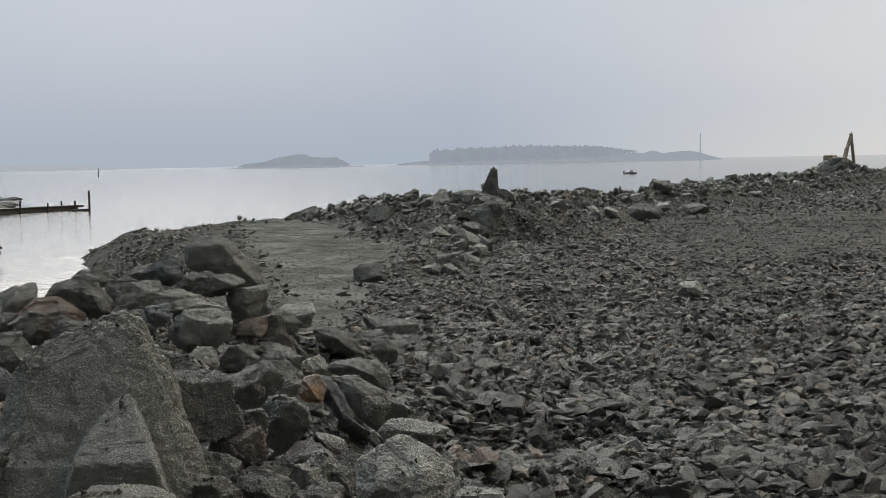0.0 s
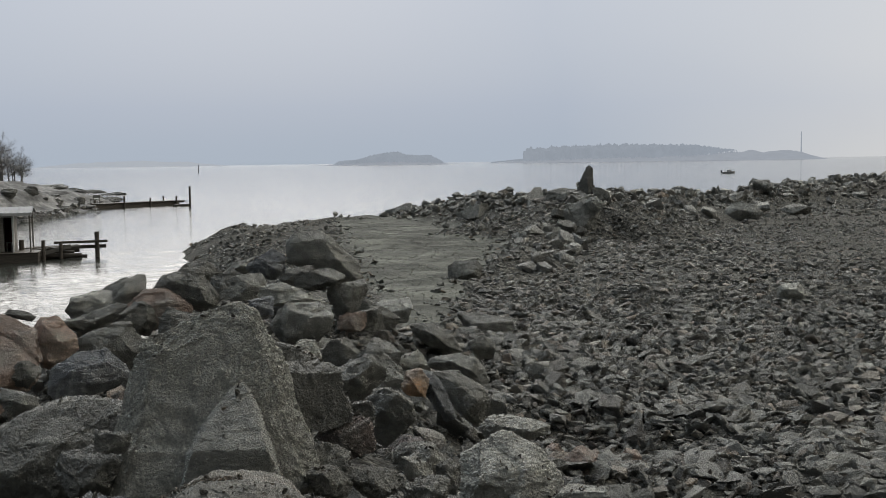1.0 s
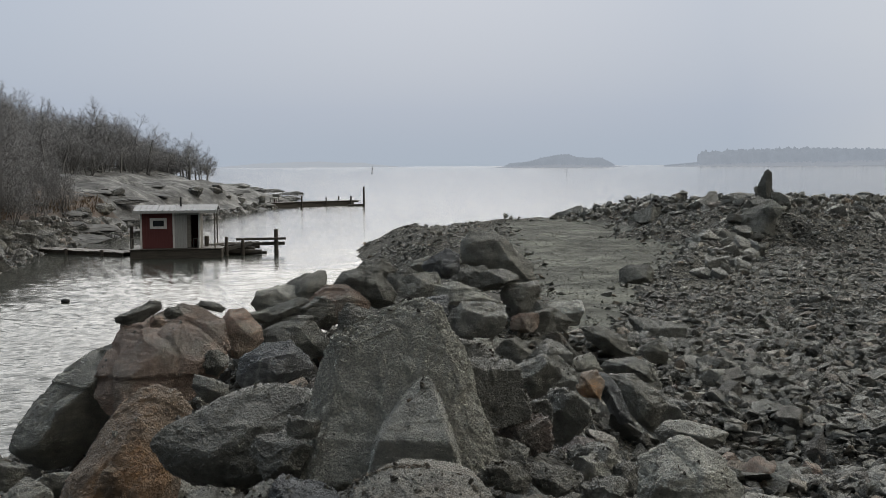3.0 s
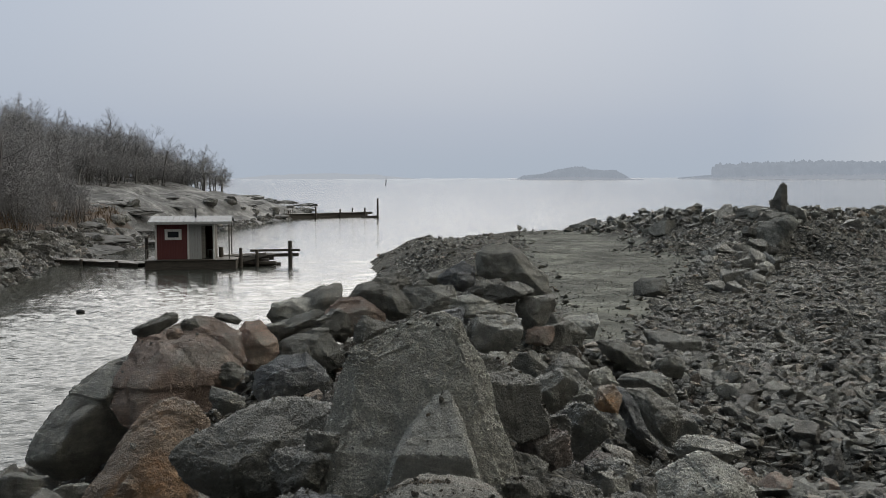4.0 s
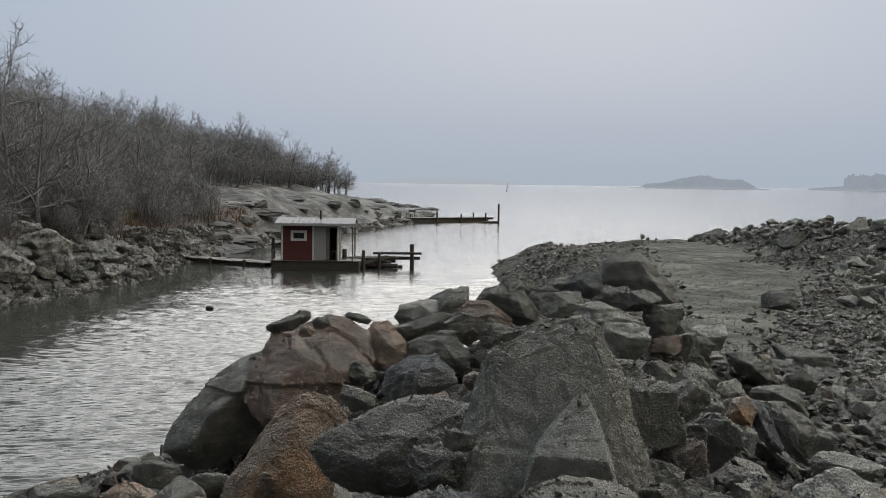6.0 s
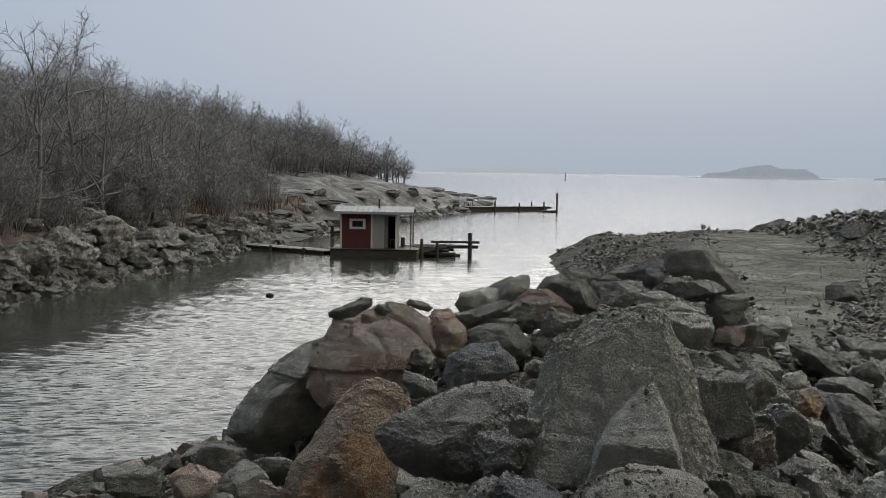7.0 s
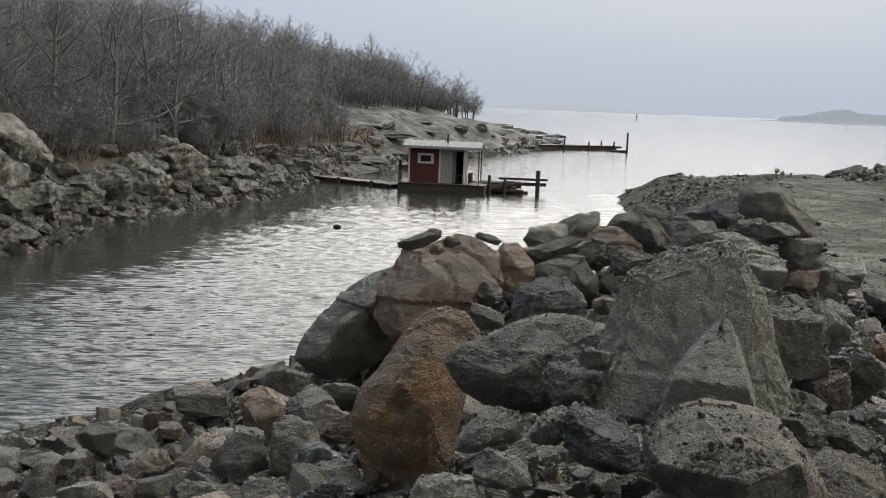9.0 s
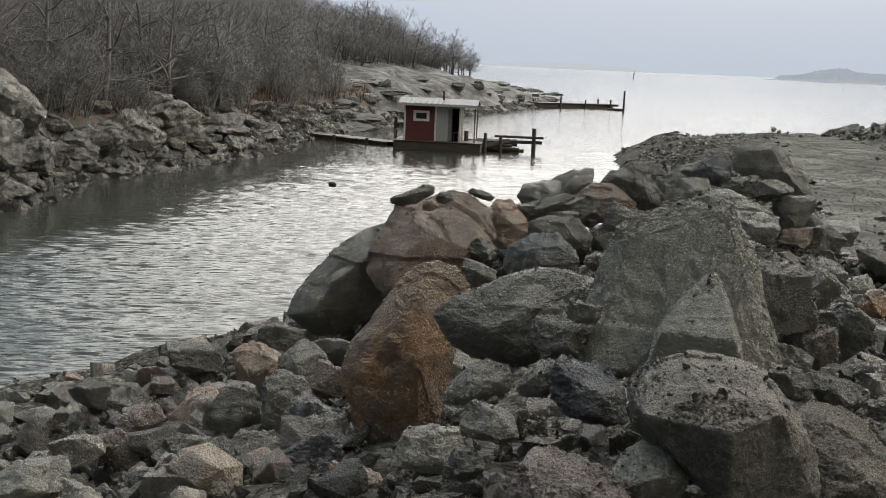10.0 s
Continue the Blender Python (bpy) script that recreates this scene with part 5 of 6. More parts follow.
def limb(rng, vs, ts, start, way, length, rad, level, forks, deepest):
    seg = (6, 5, 3, 2)[min(level, 3)]
    pts, rads = [start], [rad]
    p, d = start.copy(), way.normalized()
    for i in range(seg):
        d = (d + Vector((rng.gauss(0, 1), rng.gauss(0, 1), rng.gauss(0, 0.7))) * (0.10, 0.22, 0.26, 0.3)[min(level, 3)] + Vector((0, 0, 0.11))).normalized()
        p = p + d * (length / seg)
        pts.append(p)
        rads.append(max(rad * (1 - 0.75 * (i + 1) / seg), 0.006))
    if level == 3:                                        # a twig is one tapering spike
        v, t = vs[1], ts[1]
        u = d.cross(Vector((0.31, 0.89, 0.33))).normalized()
        w = d.cross(u)
        o = len(v)
        v.extend((start + u * rad, start - u * rad * 0.5 + w * rad * 0.87, start - u * rad * 0.5 - w * rad * 0.87, pts[-1]))
        t.extend(((o, o + 1, o + 3), (o + 1, o + 2, o + 3), (o + 2, o, o + 3)))
        return
    tube(vs[level > 0], ts[level > 0], pts, rads, (6, 4, 3, 3)[min(level, 3)])
    if level >= deepest:
        return
    for k in range(forks[level]):
        f = rng.uniform(0.28 if level == 0 else 0.2, 1.0)
        j = min(int(f * seg), seg - 1)
        q = pts[j].lerp(pts[j + 1], f * seg - j)
        along = (pts[j + 1] - pts[j]).normalized()
        out = Vector((rng.gauss(0, 1), rng.gauss(0, 1), rng.gauss(0.15, 0.6))).normalized()
        child = (along * rng.uniform(0.25, 0.75) + out).normalized()
        limb(rng, vs, ts, q, child, length * rng.uniform(0.42, 0.66) * (1.2 - 0.45 * f), max(rads[j] * 0.6, 0.0075), level + 1, forks, deepest)


def bare_tree(seed, height, stems=1, forks=(9, 7, 6), rad=0.13):
    """Trunk and crown meshes of a leafless tree or shrub, its foot at the origin."""
    rng = random.Random(seed)
    vs, ts = ([], []), ([], [])
    for s in range(stems):
        a = rng.uniform(0, 6.28)
        lean = 0.16 if stems == 1 else 0.5
        foot = Vector((0, 0, -0.3)) if stems == 1 else Vector((math.cos(a) * 0.25, math.sin(a) * 0.25, -0.15))
        limb(rng, vs, ts, foot, Vector((math.cos(a) * lean, math.sin(a) * lean, 1)), height * (rng.uniform(0.58, 0.7) if stems == 1 else rng.uniform(0.62, 0.8)), rad * rng.uniform(0.8, 1.1), 0, forks, 3)
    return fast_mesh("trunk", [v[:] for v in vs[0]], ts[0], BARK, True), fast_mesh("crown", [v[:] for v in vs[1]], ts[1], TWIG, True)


def plant(kinds, name, x, y, scale, yaw, label, category, group):
    root = empty(name, pose(x, y, ground_at(x, y), 0, 0, yaw) @ Matrix.Diagonal((scale, scale, scale, 1)))
    for me in kinds:
        new(me.name.split(".")[0], me).parent = root
    return tagged(root, label, category, group)


rng = random.Random(77)
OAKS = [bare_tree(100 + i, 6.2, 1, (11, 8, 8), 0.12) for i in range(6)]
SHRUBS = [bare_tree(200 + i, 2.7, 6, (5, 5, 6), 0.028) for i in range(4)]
spots = []
tries = 0
while len(spots) < 290 and tries < 9000:
    tries += 1
    y = rng.uniform(14, 128)
    x = rng.uniform(-80, -26)
    d = float(signed_distance(np.array([x]), np.array([y]), HILL)[0])
    first = 3.6 if y < 70 else (10.0 if y < 112 else 8.0)
    if d < first or d > first + 30 or y < -x * 0.62:
        continue
    if rng.random() > (1.0 if d < first + 14 else 0.55):
        continue
    gap = (1.35 if y < 75 else 1.1) if d < first + 10 else 2.2
    if any((x - a) ** 2 + (y - b) ** 2 < gap * gap for a, b in spots):
        continue
    spots.append((x, y))
    s = rng.uniform(0.78, 1.12) * float(np.interp(y, [20, 38, 55, 70, 95, 110, 125], [1.45, 1.4, 1.12, 1.04, 1.08, 0.98, 0.76]))
    plant(rng.choice(OAKS), "bare_tree", x, y, s, rng.uniform(0, 360), "leafless grey-brown oak on the rocky hillside", "tree", "bare trees on the hill")
count, tries = 0, 0
while count < 300 and tries < 12000:
    tries += 1
    y = rng.uniform(14, 118)
    x = rng.uniform(-70, -26)
    d = float(signed_distance(np.array([x]), np.array([y]), HILL)[0])
    first = float(np.interp(y, [40, 50, 66, 76], [2.6, 1.9, 2.4, 10.0]))
    if d < first or d > first + 9 or y < -x * 0.62:
        continue
    count += 1
    plant(rng.choice(SHRUBS), "bare_shrub", x, y, rng.uniform(0.7, 1.6), rng.uniform(0, 360), "leafless brown shrub with dense thin twigs on the bank", "shrub", "bare shrubs on the bank")


# ---------------------------------------------------------------- rocks of the wooded shore
def shore_rock_mesh(seed, size, round_):
    """Old granite, worn round, split by level joints into ledges that stand out or step back."""
    rg = random.Random(seed)
    bm = cut_block(rg, 13)
    roughen(bm, size, seed, sum(size) * 0.03, 0.16, round_, 1500)
    beds, z = [], -0.5 * size[2]
    while z < 0.5 * size[2]:
        thick = rg.uniform(0.1, 0.26) * size[2]
        beds.append((z, thick, rg.gauss(0, 0.03), rg.gauss(0, 0.03), rg.uniform(0.9, 1.04)))
        z += thick
    dip = rg.uniform(-0.25, 0.25)
    split = rg.uniform(-0.2, 0.2)
    for v in bm.verts:
        h = v.co.z + dip * v.co.x + 0.04 * noise.noise(v.co * 3.0 + Vector((seed, 0, 0)))
        bed = max([b for b in beds if b[0] <= h] or beds[:1])
        near = min(h - bed[0], bed[0] + bed[1] - h) / bed[1]
        k = bed[4] - (0.05 if near < 0.14 else 0.0)
        v.co.x, v.co.y = v.co.x * k + bed[2], v.co.y * k + bed[3]
        gap = abs(v.co.x * 0.9 + v.co.y * 0.4 - split + 0.05 * noise.noise(v.co * 4.0))
        if gap < 0.03:                                    # a joint running down the rock
            v.co *= 0.95
    bm.normal_update()
    me = bpy.data.meshes.new("shore_rock")
    bm.to_mesh(me)
    bm.free()
    me.materials.append(GRANITE)
    return me


SHORE = [shore_rock_mesh(300 + i, (1.0, random.Random(i).uniform(0.7, 1.0), random.Random(i + 9).uniform(0.4, 0.72)), 0.05) for i in range(14)]
rng = random.Random(5)
for (ax, ay), (bx, by), n in [((-25.6, 22), (-27, 25.4), 16), ((-27, 25.4), (-29, 29), 14), ((-29, 29), (-30, 34), 22), ((-30, 34), (-31, 39), 24), ((-31, 39), (-32.2, 45), 26),
                              ((-32.2, 45), (-36, 52), 16), ((-36, 52), (-38, 60), 18), ((-38, 60), (-41, 75), 20), ((-41, 75), (-44.5, 90), 7), ((-44.5, 90), (-47.5, 107), 6),
                              ((-47.5, 107), (-50, 120), 12), ((-24, 10), (-25.6, 22), 16)]:
    nx, ny = -(by - ay), bx - ax
    k = math.hypot(nx, ny)
    for _ in range(n):
        f, out = rng.random(), rng.uniform(-0.6, 4.2) * rng.uniform(0.4, 1)
        x, y = ax + (bx - ax) * f + nx / k * out, ay + (by - ay) * f + ny / k * out
        s = rng.uniform(0.45, 1.4) * (1.5 if out > 1.5 and rng.random() < 0.4 else 1.0) * (0.75 if out < 0.3 else 1.0)
        ob = new("shore_rock", rng.choice(SHORE))
        ob.matrix_world = pose(x, y, max(ground_at(x, y), -0.15) + s * 0.10, rng.uniform(-14, 14), rng.uniform(-14, 14), rng.uniform(0, 360)) @ Matrix.Diagonal((s, s, s, 1))
        tagged(ob, "weathered grey granite rock on the bank at the waterline", "rock", "granite rocks along the wooded shore")
for x, y, s, h, up in [(-28.2, 23.6, 2.8, 1.5, 0.4), (-29.0, 24.6, 2.6, 1.5, 1.7), (-28.0, 25.3, 2.0, 1.3, 0.5), (-29.8, 25.8, 2.6, 1.5, 1.0), (-29.4, 23.6, 2.6, 1.5, 2.6),
                       (-30.8, 30.8, 1.9, 1.5, 0.2), (-33.2, 38.5, 2.4, 1.2, 0.2), (-32.4, 34.6, 2.6, 1.3, 0.2), (-34.0, 44.0, 2.1, 0.9, 0.2), (-29.2, 27.2, 1.6, 1.2, 0.2),
                       (-31.4, 34.2, 2.2, 1.3, 0.5), (-32.2, 36.8, 2.5, 1.3, 0.7), (-33.6, 37.6, 1.6, 0.8, 0.9), (-31.6, 38.0, 1.8, 1.0, 0.3), (-32.6, 41.0, 1.9, 1.1, 0.4)]:
    ob = new("shore_rock", rng.choice(SHORE))
    ob.matrix_world = pose(x, y, ground_at(x, y) + up, rng.uniform(-12, 12), rng.uniform(-12, 12), rng.uniform(0, 360)) @ Matrix.Diagonal((s, s * 0.85, s * h * 0.75, 1))
    tagged(ob, "large rounded granite outcrop below bare trees", "rock", "granite rocks along the wooded shore")
rg_ = random.Random(31)
LEDGES = [me.copy() for me in SHORE]
for me in LEDGES:
    me.materials[0] = HILL_ROCK
for _ in range(30):
    y = rg_.uniform(60, 124)
    d = rg_.uniform(0.5, 13) * rg_.uniform(0.3, 1)
    x = float(np.interp(y, [60, 75, 90, 107, 120, 135], [-38, -41, -44.5, -47.5, -50, -54])) - d * 1.02
    s = rg_.uniform(1.2, 3.4)
    ob = new("outcrop", rg_.choice(LEDGES))
    ob.matrix_world = pose(x, y, ground_at(x, y) - 0.06 * s, rg_.uniform(-6, 6), rg_.uniform(2, 16), -20 + rg_.uniform(-25, 25)) @ Matrix.Diagonal((s * 1.1, s * 1.8, s * rg_.uniform(0.2, 0.42), 1))
    tagged(ob, "low weathered granite ledge on the bare hillside", "rock", "granite ledges on the bare hillside")
for x, y, s in [(-80, 192, 3.2), (-91, 206, 4.0), (-86, 199, 2.2), (-70, 176, 3.0), (-104, 222, 6.0), (-60, 150, 2.6), (-57, 141, 2.2)]:
    me = rng.choice(SHORE).copy()
    me.materials[0] = SKERRY_ROCK
    ob = new("skerry", me)
    ob.matrix_world = pose(x, y, 0.0, 0, 0, rng.uniform(0, 360)) @ Matrix.Diagonal((s * 1.6, s, s * 0.75, 1))
    ob.location.z = -0.04 * s
    tagged(ob, "low dark skerry rising from the water off the point", "rock", "skerries off the point")


# ---------------------------------------------------------------- floating cabin and its jetty
def floating_cabin(m):
    """Red cabin on a raft. Local x runs along the front, y away from the viewer, z from the water."""
    c = empty("floating_cabin", m)
    raft = box_part("raft", WET_WOOD, c, -0.55, -0.5, -0.25, 4.15, 2.7, 0.36, 0.03, "dark wet timber raft")
    for i in range(12):
        box_part("deck_board", WET_WOOD, raft, -0.6, -0.55 + i * 0.275, 0.364, 4.2, -0.55 + i * 0.275 + 0.255, 0.41, 0.006)
    for i in range(12):                                   # red front boards with thin gaps
        if 4 <= i <= 8:
            box_part("wall_board", RED_BOARD, c, i * 0.135, 0.0, 0.41, i * 0.135 + 0.129, 0.03, 1.52, 0.004)
            box_part("wall_board", RED_BOARD, c, i * 0.135, 0.0, 1.93, i * 0.135 + 0.129, 0.03, 2.32, 0.004)
        else:
            box_part("wall_board", RED_BOARD, c, i * 0.135, 0.0, 0.41, i * 0.135 + 0.129, 0.03, 2.32, 0.004)
    box_part("front_wall", RED_BOARD, c, 0.0, 0.034, 0.41, 0.54, 0.1, 2.32, 0)
    box_part("front_wall", RED_BOARD, c, 1.21, 0.034, 0.41, 1.62, 0.1, 2.32, 0)
    box_part("front_wall", RED_BOARD, c, 0.54, 0.034, 0.41, 1.21, 0.1, 1.52, 0)
    box_part("front_wall", RED_BOARD, c, 0.54, 0.034, 1.93, 1.21, 0.1, 2.32, 0)
    win = box_part("window", GLASS, c, 0.58, 0.045, 1.56, 1.17, 0.06, 1.89, 0, "small window with white frame")
    for a in ((0.44, 1.44, 1.31, 1.57), (0.44, 1.88, 1.31, 2.01), (0.44, 1.57, 0.59, 1.88), (1.16, 1.57, 1.31, 1.88)):
        box_part("window_frame", WHITE_TRIM, win, a[0], -0.03, a[1], a[2], -0.002, a[3], 0.006, "white window board")
    box_part("corner_board", WHITE_TRIM, c, -0.07, -0.03, 0.41, 0.03, 0.12, 2.33, 0.006, "white corner board")
    box_part("corner_board", WHITE_TRIM, c, 1.60, -0.032, 0.41, 1.70, 0.10, 2.33, 0.006, "white corner board")
    for i in range(4):
        box_part("grey_board", GREY_BOARD, c, 1.70 + i * 0.14, 0.0, 0.41, 1.70 + i * 0.14 + 0.134, 0.05, 2.33, 0.004, "pale grey wall board")
    box_part("door_post", GREY_BOARD, c, 2.26, -0.01, 0.41, 2.33, 0.1, 2.33, 0.005)
    door = box_part("door", GREY_WOOD, c, 2.33, 0.08, 0.43, 2.52, 0.75, 2.2, 0.01, "open door turned inwards")
    box_part("handle", STEEL, door, 2.30, 0.6, 1.3, 2.335, 0.66, 1.42, 0.004)
    box_part("door_lintel", GREY_BOARD, c, 2.33, -0.005, 2.16, 2.92, 0.1, 2.33, 0.005)
    box_part("corner_board", WHITE_TRIM, c, 2.92, -0.03, 0.41, 3.02, 0.12, 2.33, 0.006, "white corner board")
    box_part("side_wall", RED_BOARD, c, -0.03, 0.12, 0.41, 0.04, 2.1, 2.36, 0.004)
    # porch side: grey timber instead of red, its shade put into the colour
    box_part("side_wall", GREY_WOOD, c, 2.95, 0.12, 0.41, 3.0, 2.1, 2.36, 0.004)
    box_part("back_wall", RED_BOARD, c, -0.03, 2.1, 0.41, 3.0, 2.18, 2.36, 0.004)
    box_part("cabin_floor", SHADE_DARK, c, 0.05, 0.12, 0.412, 2.94, 2.09, 0.44, 0)
    ch = box_part("stool", GREY_WOOD, c, 2.60, 0.35, 0.85, 2.86, 0.62, 0.90, 0.008, "small pale stool inside the doorway")
    for a, b in ((2.61, 0.36), (2.82, 0.36), (2.61, 0.57), (2.82, 0.57)):
        box_part("leg", GREY_WOOD, ch, a, b, 0.44, a + 0.035, b + 0.035, 0.85, 0.003)
    # low pitched sheet roof: ridge along the front, seen from above the eaves
    roof = bmesh.new()
    prof = ((-0.42, 2.36), (0.95, 2.62), (2.5, 2.34))
    up = [roof.verts.new((x, y, z + dz)) for dz in (0.0, 0.05) for x in (-0.38, 3.92) for y, z in prof]
    for f in ((0, 1, 4, 3), (1, 2, 5, 4), (9, 10, 7, 6), (10, 11, 8, 7), (3, 9, 6, 0), (2, 8, 11, 5), (0, 6, 7, 1), (1, 7, 8, 2), (4, 10, 9, 3), (5, 11, 10, 4)):
        roof.faces.new([up[i] for i in f])
    bmesh.ops.recalc_face_normals(roof, faces=roof.faces[:])
    r = part("roof", roof, ROOF_SHEET, c, "low pale grey sheet roof")
    for i in range(15):
        x = -0.34 + i * 0.30
        part("seam", beam(bmesh.new(), (x, -0.42, 2.425), (x, 0.95, 2.685), 0.025, 0.03), ROOF_SHEET, r)
    box_part("fascia", GREY_BOARD, r, -0.39, -0.45, 2.27, 3.93, -0.425, 2.40, 0.004, "pale board along the eaves")
    # gable end, painted near-black for the shade of the overhang
    g = bmesh.new()
    tri = [g.verts.new((x, y, z)) for x in (2.96, 3.0) for y, z in ((0.0, 2.34), (0.95, 2.57), (2.1, 2.34))]
    for f in ((2, 1, 0), (3, 4, 5), (0, 1, 4, 3), (1, 2, 5, 4), (2, 0, 3, 5)):
        g.faces.new([tri[i] for i in f])
    part("gable", g, SHADE_DARK, c, "gable end under the roof, its shade painted dark")
    part("stove_pipe", pole(bmesh.new(), (2.0, 0.6, 2.6), (2.0, 0.6, 3.08), 0.055, 0.055), STEEL, c, "short black stove pipe")
    part("porch_post", beam(bmesh.new(), (3.78, -0.1, 0.4), (3.78, -0.1, 2.42), 0.07), GREY_WOOD, c, "slim porch post")
    part("porch_post", beam(bmesh.new(), (3.78, 2.0, 0.4), (3.78, 2.0, 2.42), 0.07), GREY_WOOD, c, "slim porch post")
    part("rail", beam(bmesh.new(), (-0.5, -0.1, 0.95), (-0.1, 0.6, 0.95), 0.045), GREY_WOOD, c)
    for a, b in ((-0.5, -0.1), (-0.1, 0.6)):
        part("rail_post", beam(bmesh.new(), (a, b, 0.4), (a, b, 0.97), 0.06), GREY_WOOD, c)
    part("mooring_post", pole(bmesh.new(), (-0.62, 0.9, -1.2), (-0.62, 0.9, 1.55), 0.10, 0.09), WET_WOOD, c, "dark mooring post")
    part("mooring_post", pole(bmesh.new(), (4.35, 0.4, -1.2), (4.35, 0.4, 0.95), 0.10, 0.09), WET_WOOD, c, "dark mooring post")
    return tagged(c, "small red floating cabin with white trim on a dark timber raft", "cabin")


CABIN = pose(-29.15, 51.9, 0.1, 0, 0, 22)
floating_cabin(CABIN)


def jetty(name, a, b, width, top, posts, label, mats=(WET_WOOD, GREY_WOOD)):
    """A plank jetty on posts from a to b."""
    a, b = Vector((*a, 0)), Vector((*b, 0))
    along = (b - a).normalized()
    side = Vector((-along.y, along.x, 0)) * width / 2
    root = empty(name, Matrix.Translation(a))
    L = (b - a).length
    for s in (-0.8, 0.8):
        part("stringer", beam(bmesh.new(), side * s + Vector((0, 0, top - 0.16)), along * L + side * s + Vector((0, 0, top - 0.16)), 0.12, 0.2, 0.01), mats[0], root)
    n = max(4, int(L / 0.34))
    rg = random.Random(len(name) + n)
    for i in range(n):
        f = (i + 0.5) * L / n
        p = along * f + Vector((0, 0, top - 0.03 + rg.uniform(-0.012, 0.012)))
        part("plank", beam(bmesh.new(), p - side * rg.uniform(0.98, 1.1), p + side * rg.uniform(0.98, 1.1), L / n * 0.9, 0.05), mats[1], root)
    for f, s, h in posts:
        p = along * f * L + side * s
        part("post", pole(bmesh.new(), p + Vector((0, 0, -1.8)), p + Vector((0, 0, h)), 0.12, 0.10), mats[0], root)
    return tagged(root, label, "jetty")


def landing_stage(m):
    """A sagging stage of logs and loose planks beside the raft. Local x runs out from the raft."""
    c = empty("landing_stage", m)
    rg = random.Random(44)
    for y0, z0, x1 in ((-0.5, 0.08, 3.0), (0.0, 0.02, 3.2), (0.5, 0.06, 2.9), (-0.25, 0.3, 2.6), (0.3, 0.32, 2.8)):
        part("log", pole(bmesh.new(), (0.0, y0, z0), (x1, y0 + rg.uniform(-0.1, 0.1), z0 + rg.uniform(-0.06, 0.1)), 0.15, 0.12), WET_WOOD, c)
    for k in range(7):
        y0 = -0.62 + k * 0.2
        x0, x1 = rg.uniform(-0.1, 0.8), rg.uniform(2.3, 3.3)
        part("plank", beam(bmesh.new(), (x0, y0, 0.5 + rg.uniform(-0.05, 0.04)), (x1, y0 + rg.uniform(-0.12, 0.12), 0.56 + rg.uniform(-0.1, 0.08)), 0.18, 0.045, 0.006), GREY_WOOD if k % 3 else WET_WOOD, c)
    part("plank", beam(bmesh.new(), (0.9, -0.78, 0.2), (2.5, -0.72, 0.62), 0.05, 0.2, 0.006), GREY_WOOD, c, "loose board leaning on the stage")
    part("plank", beam(bmesh.new(), (0.3, -0.74, 0.42), (1.8, -0.7, 0.12), 0.05, 0.16, 0.006), WET_WOOD, c, "fallen board against the logs")
    for x0, y0, top, r in ((0.05, -0.6, 1.0, 0.14), (2.0, -0.75, 0.85, 0.1), (3.75, -0.2, 1.3, 0.13)):
        part("post", pole(bmesh.new(), (x0, y0, -1.8), (x0, y0, top), r, r * 0.9), WET_WOOD, c)
    part("crossbeam", beam(bmesh.new(), (1.6, -0.36, 0.78), (4.3, -0.34, 0.8), 0.12, 0.13, 0.01), WET_WOOD, c)
    part("crossbeam", beam(bmesh.new(), (2.4, -0.06, 0.5), (4.2, -0.04, 0.52), 0.13, 0.18, 0.01), WET_WOOD, c)
    return tagged(c, "sagging dark timber landing stage of logs and loose planks", "jetty")


landing_stage(pose(-26.9, 55.0, 0.05, 0, 0, 17))
jetty("shore_jetty", (-30.6, 53.2), (-37.2, 55.0), 1.3, 0.24, ((0.2, 1.1, 0.34), (0.2, -1.1, 0.3), (0.6, 1.1, 0.32), (0.6, -1.1, 0.3)),
      "low dark plank jetty from the shore to the cabin", (WET_WOOD, WET_WOOD))
jetty("outer_jetty", (-51.0, 119.5), (-43.2, 129.6), 1.8, 0.55, ((0.35, -1.1, 1.3), (0.62, -1.1, 1.0), (0.86, 1.1, 1.05), (0.9, -1.1, 1.1), (0.98, 0.6, 1.0), (0.15, 1.1, 0.9)),
      "long dark timber jetty out on the point", (WET_WOOD, WET_WOOD))


def bench(x, y, z, yaw):
    b = empty("bench", pose(x, y, z, 0, 0, yaw))
    box_part("seat", GREY_WOOD, b, -0.75, -0.2, 0.42, 0.75, 0.2, 0.48, 0.01)
    box_part("backrest", GREY_WOOD, b, -0.75, 0.2, 0.62, 0.75, 0.25, 0.95, 0.01)
    for sx_ in (-0.65, 0.6):
        for sy_ in (-0.17, 0.15):
            box_part("leg", GREY_WOOD, b, sx_, sy_, 0, sx_ + 0.06, sy_ + 0.06, 0.95 if sy_ > 0 else 0.42, 0.005)
    return tagged(b, "grey wooden bench at the landward end of a jetty", "bench")


bm = bmesh.new()
beam(bm, (-51.0, 119.5, -0.3), (-43.6, 129.1, -0.3), 1.6, 1.3, 0.1)
tagged(part("timber_crib", bm, WET_WOOD), "dark timber crib carrying the jetty on the point", "crib")
bench(-50.2, 120.6, 0.56, -35)
mk = part("channel_post", pole(bmesh.new(), (-40.5, 124.8, -2), (-40.5, 124.8, 2.3), 0.13, 0.11), WET_WOOD)
tagged(mk, "tall dark timber post standing in the water", "post")
tagged(part("floating_log", beam(bmesh.new(), (-42.4, 124.4, 0.06), (-40.4, 124.9, 0.12), 0.3, 0.28, 0.06), WET_WOOD), "dark waterlogged timber floating beside a post", "log")
bm = bmesh.new()
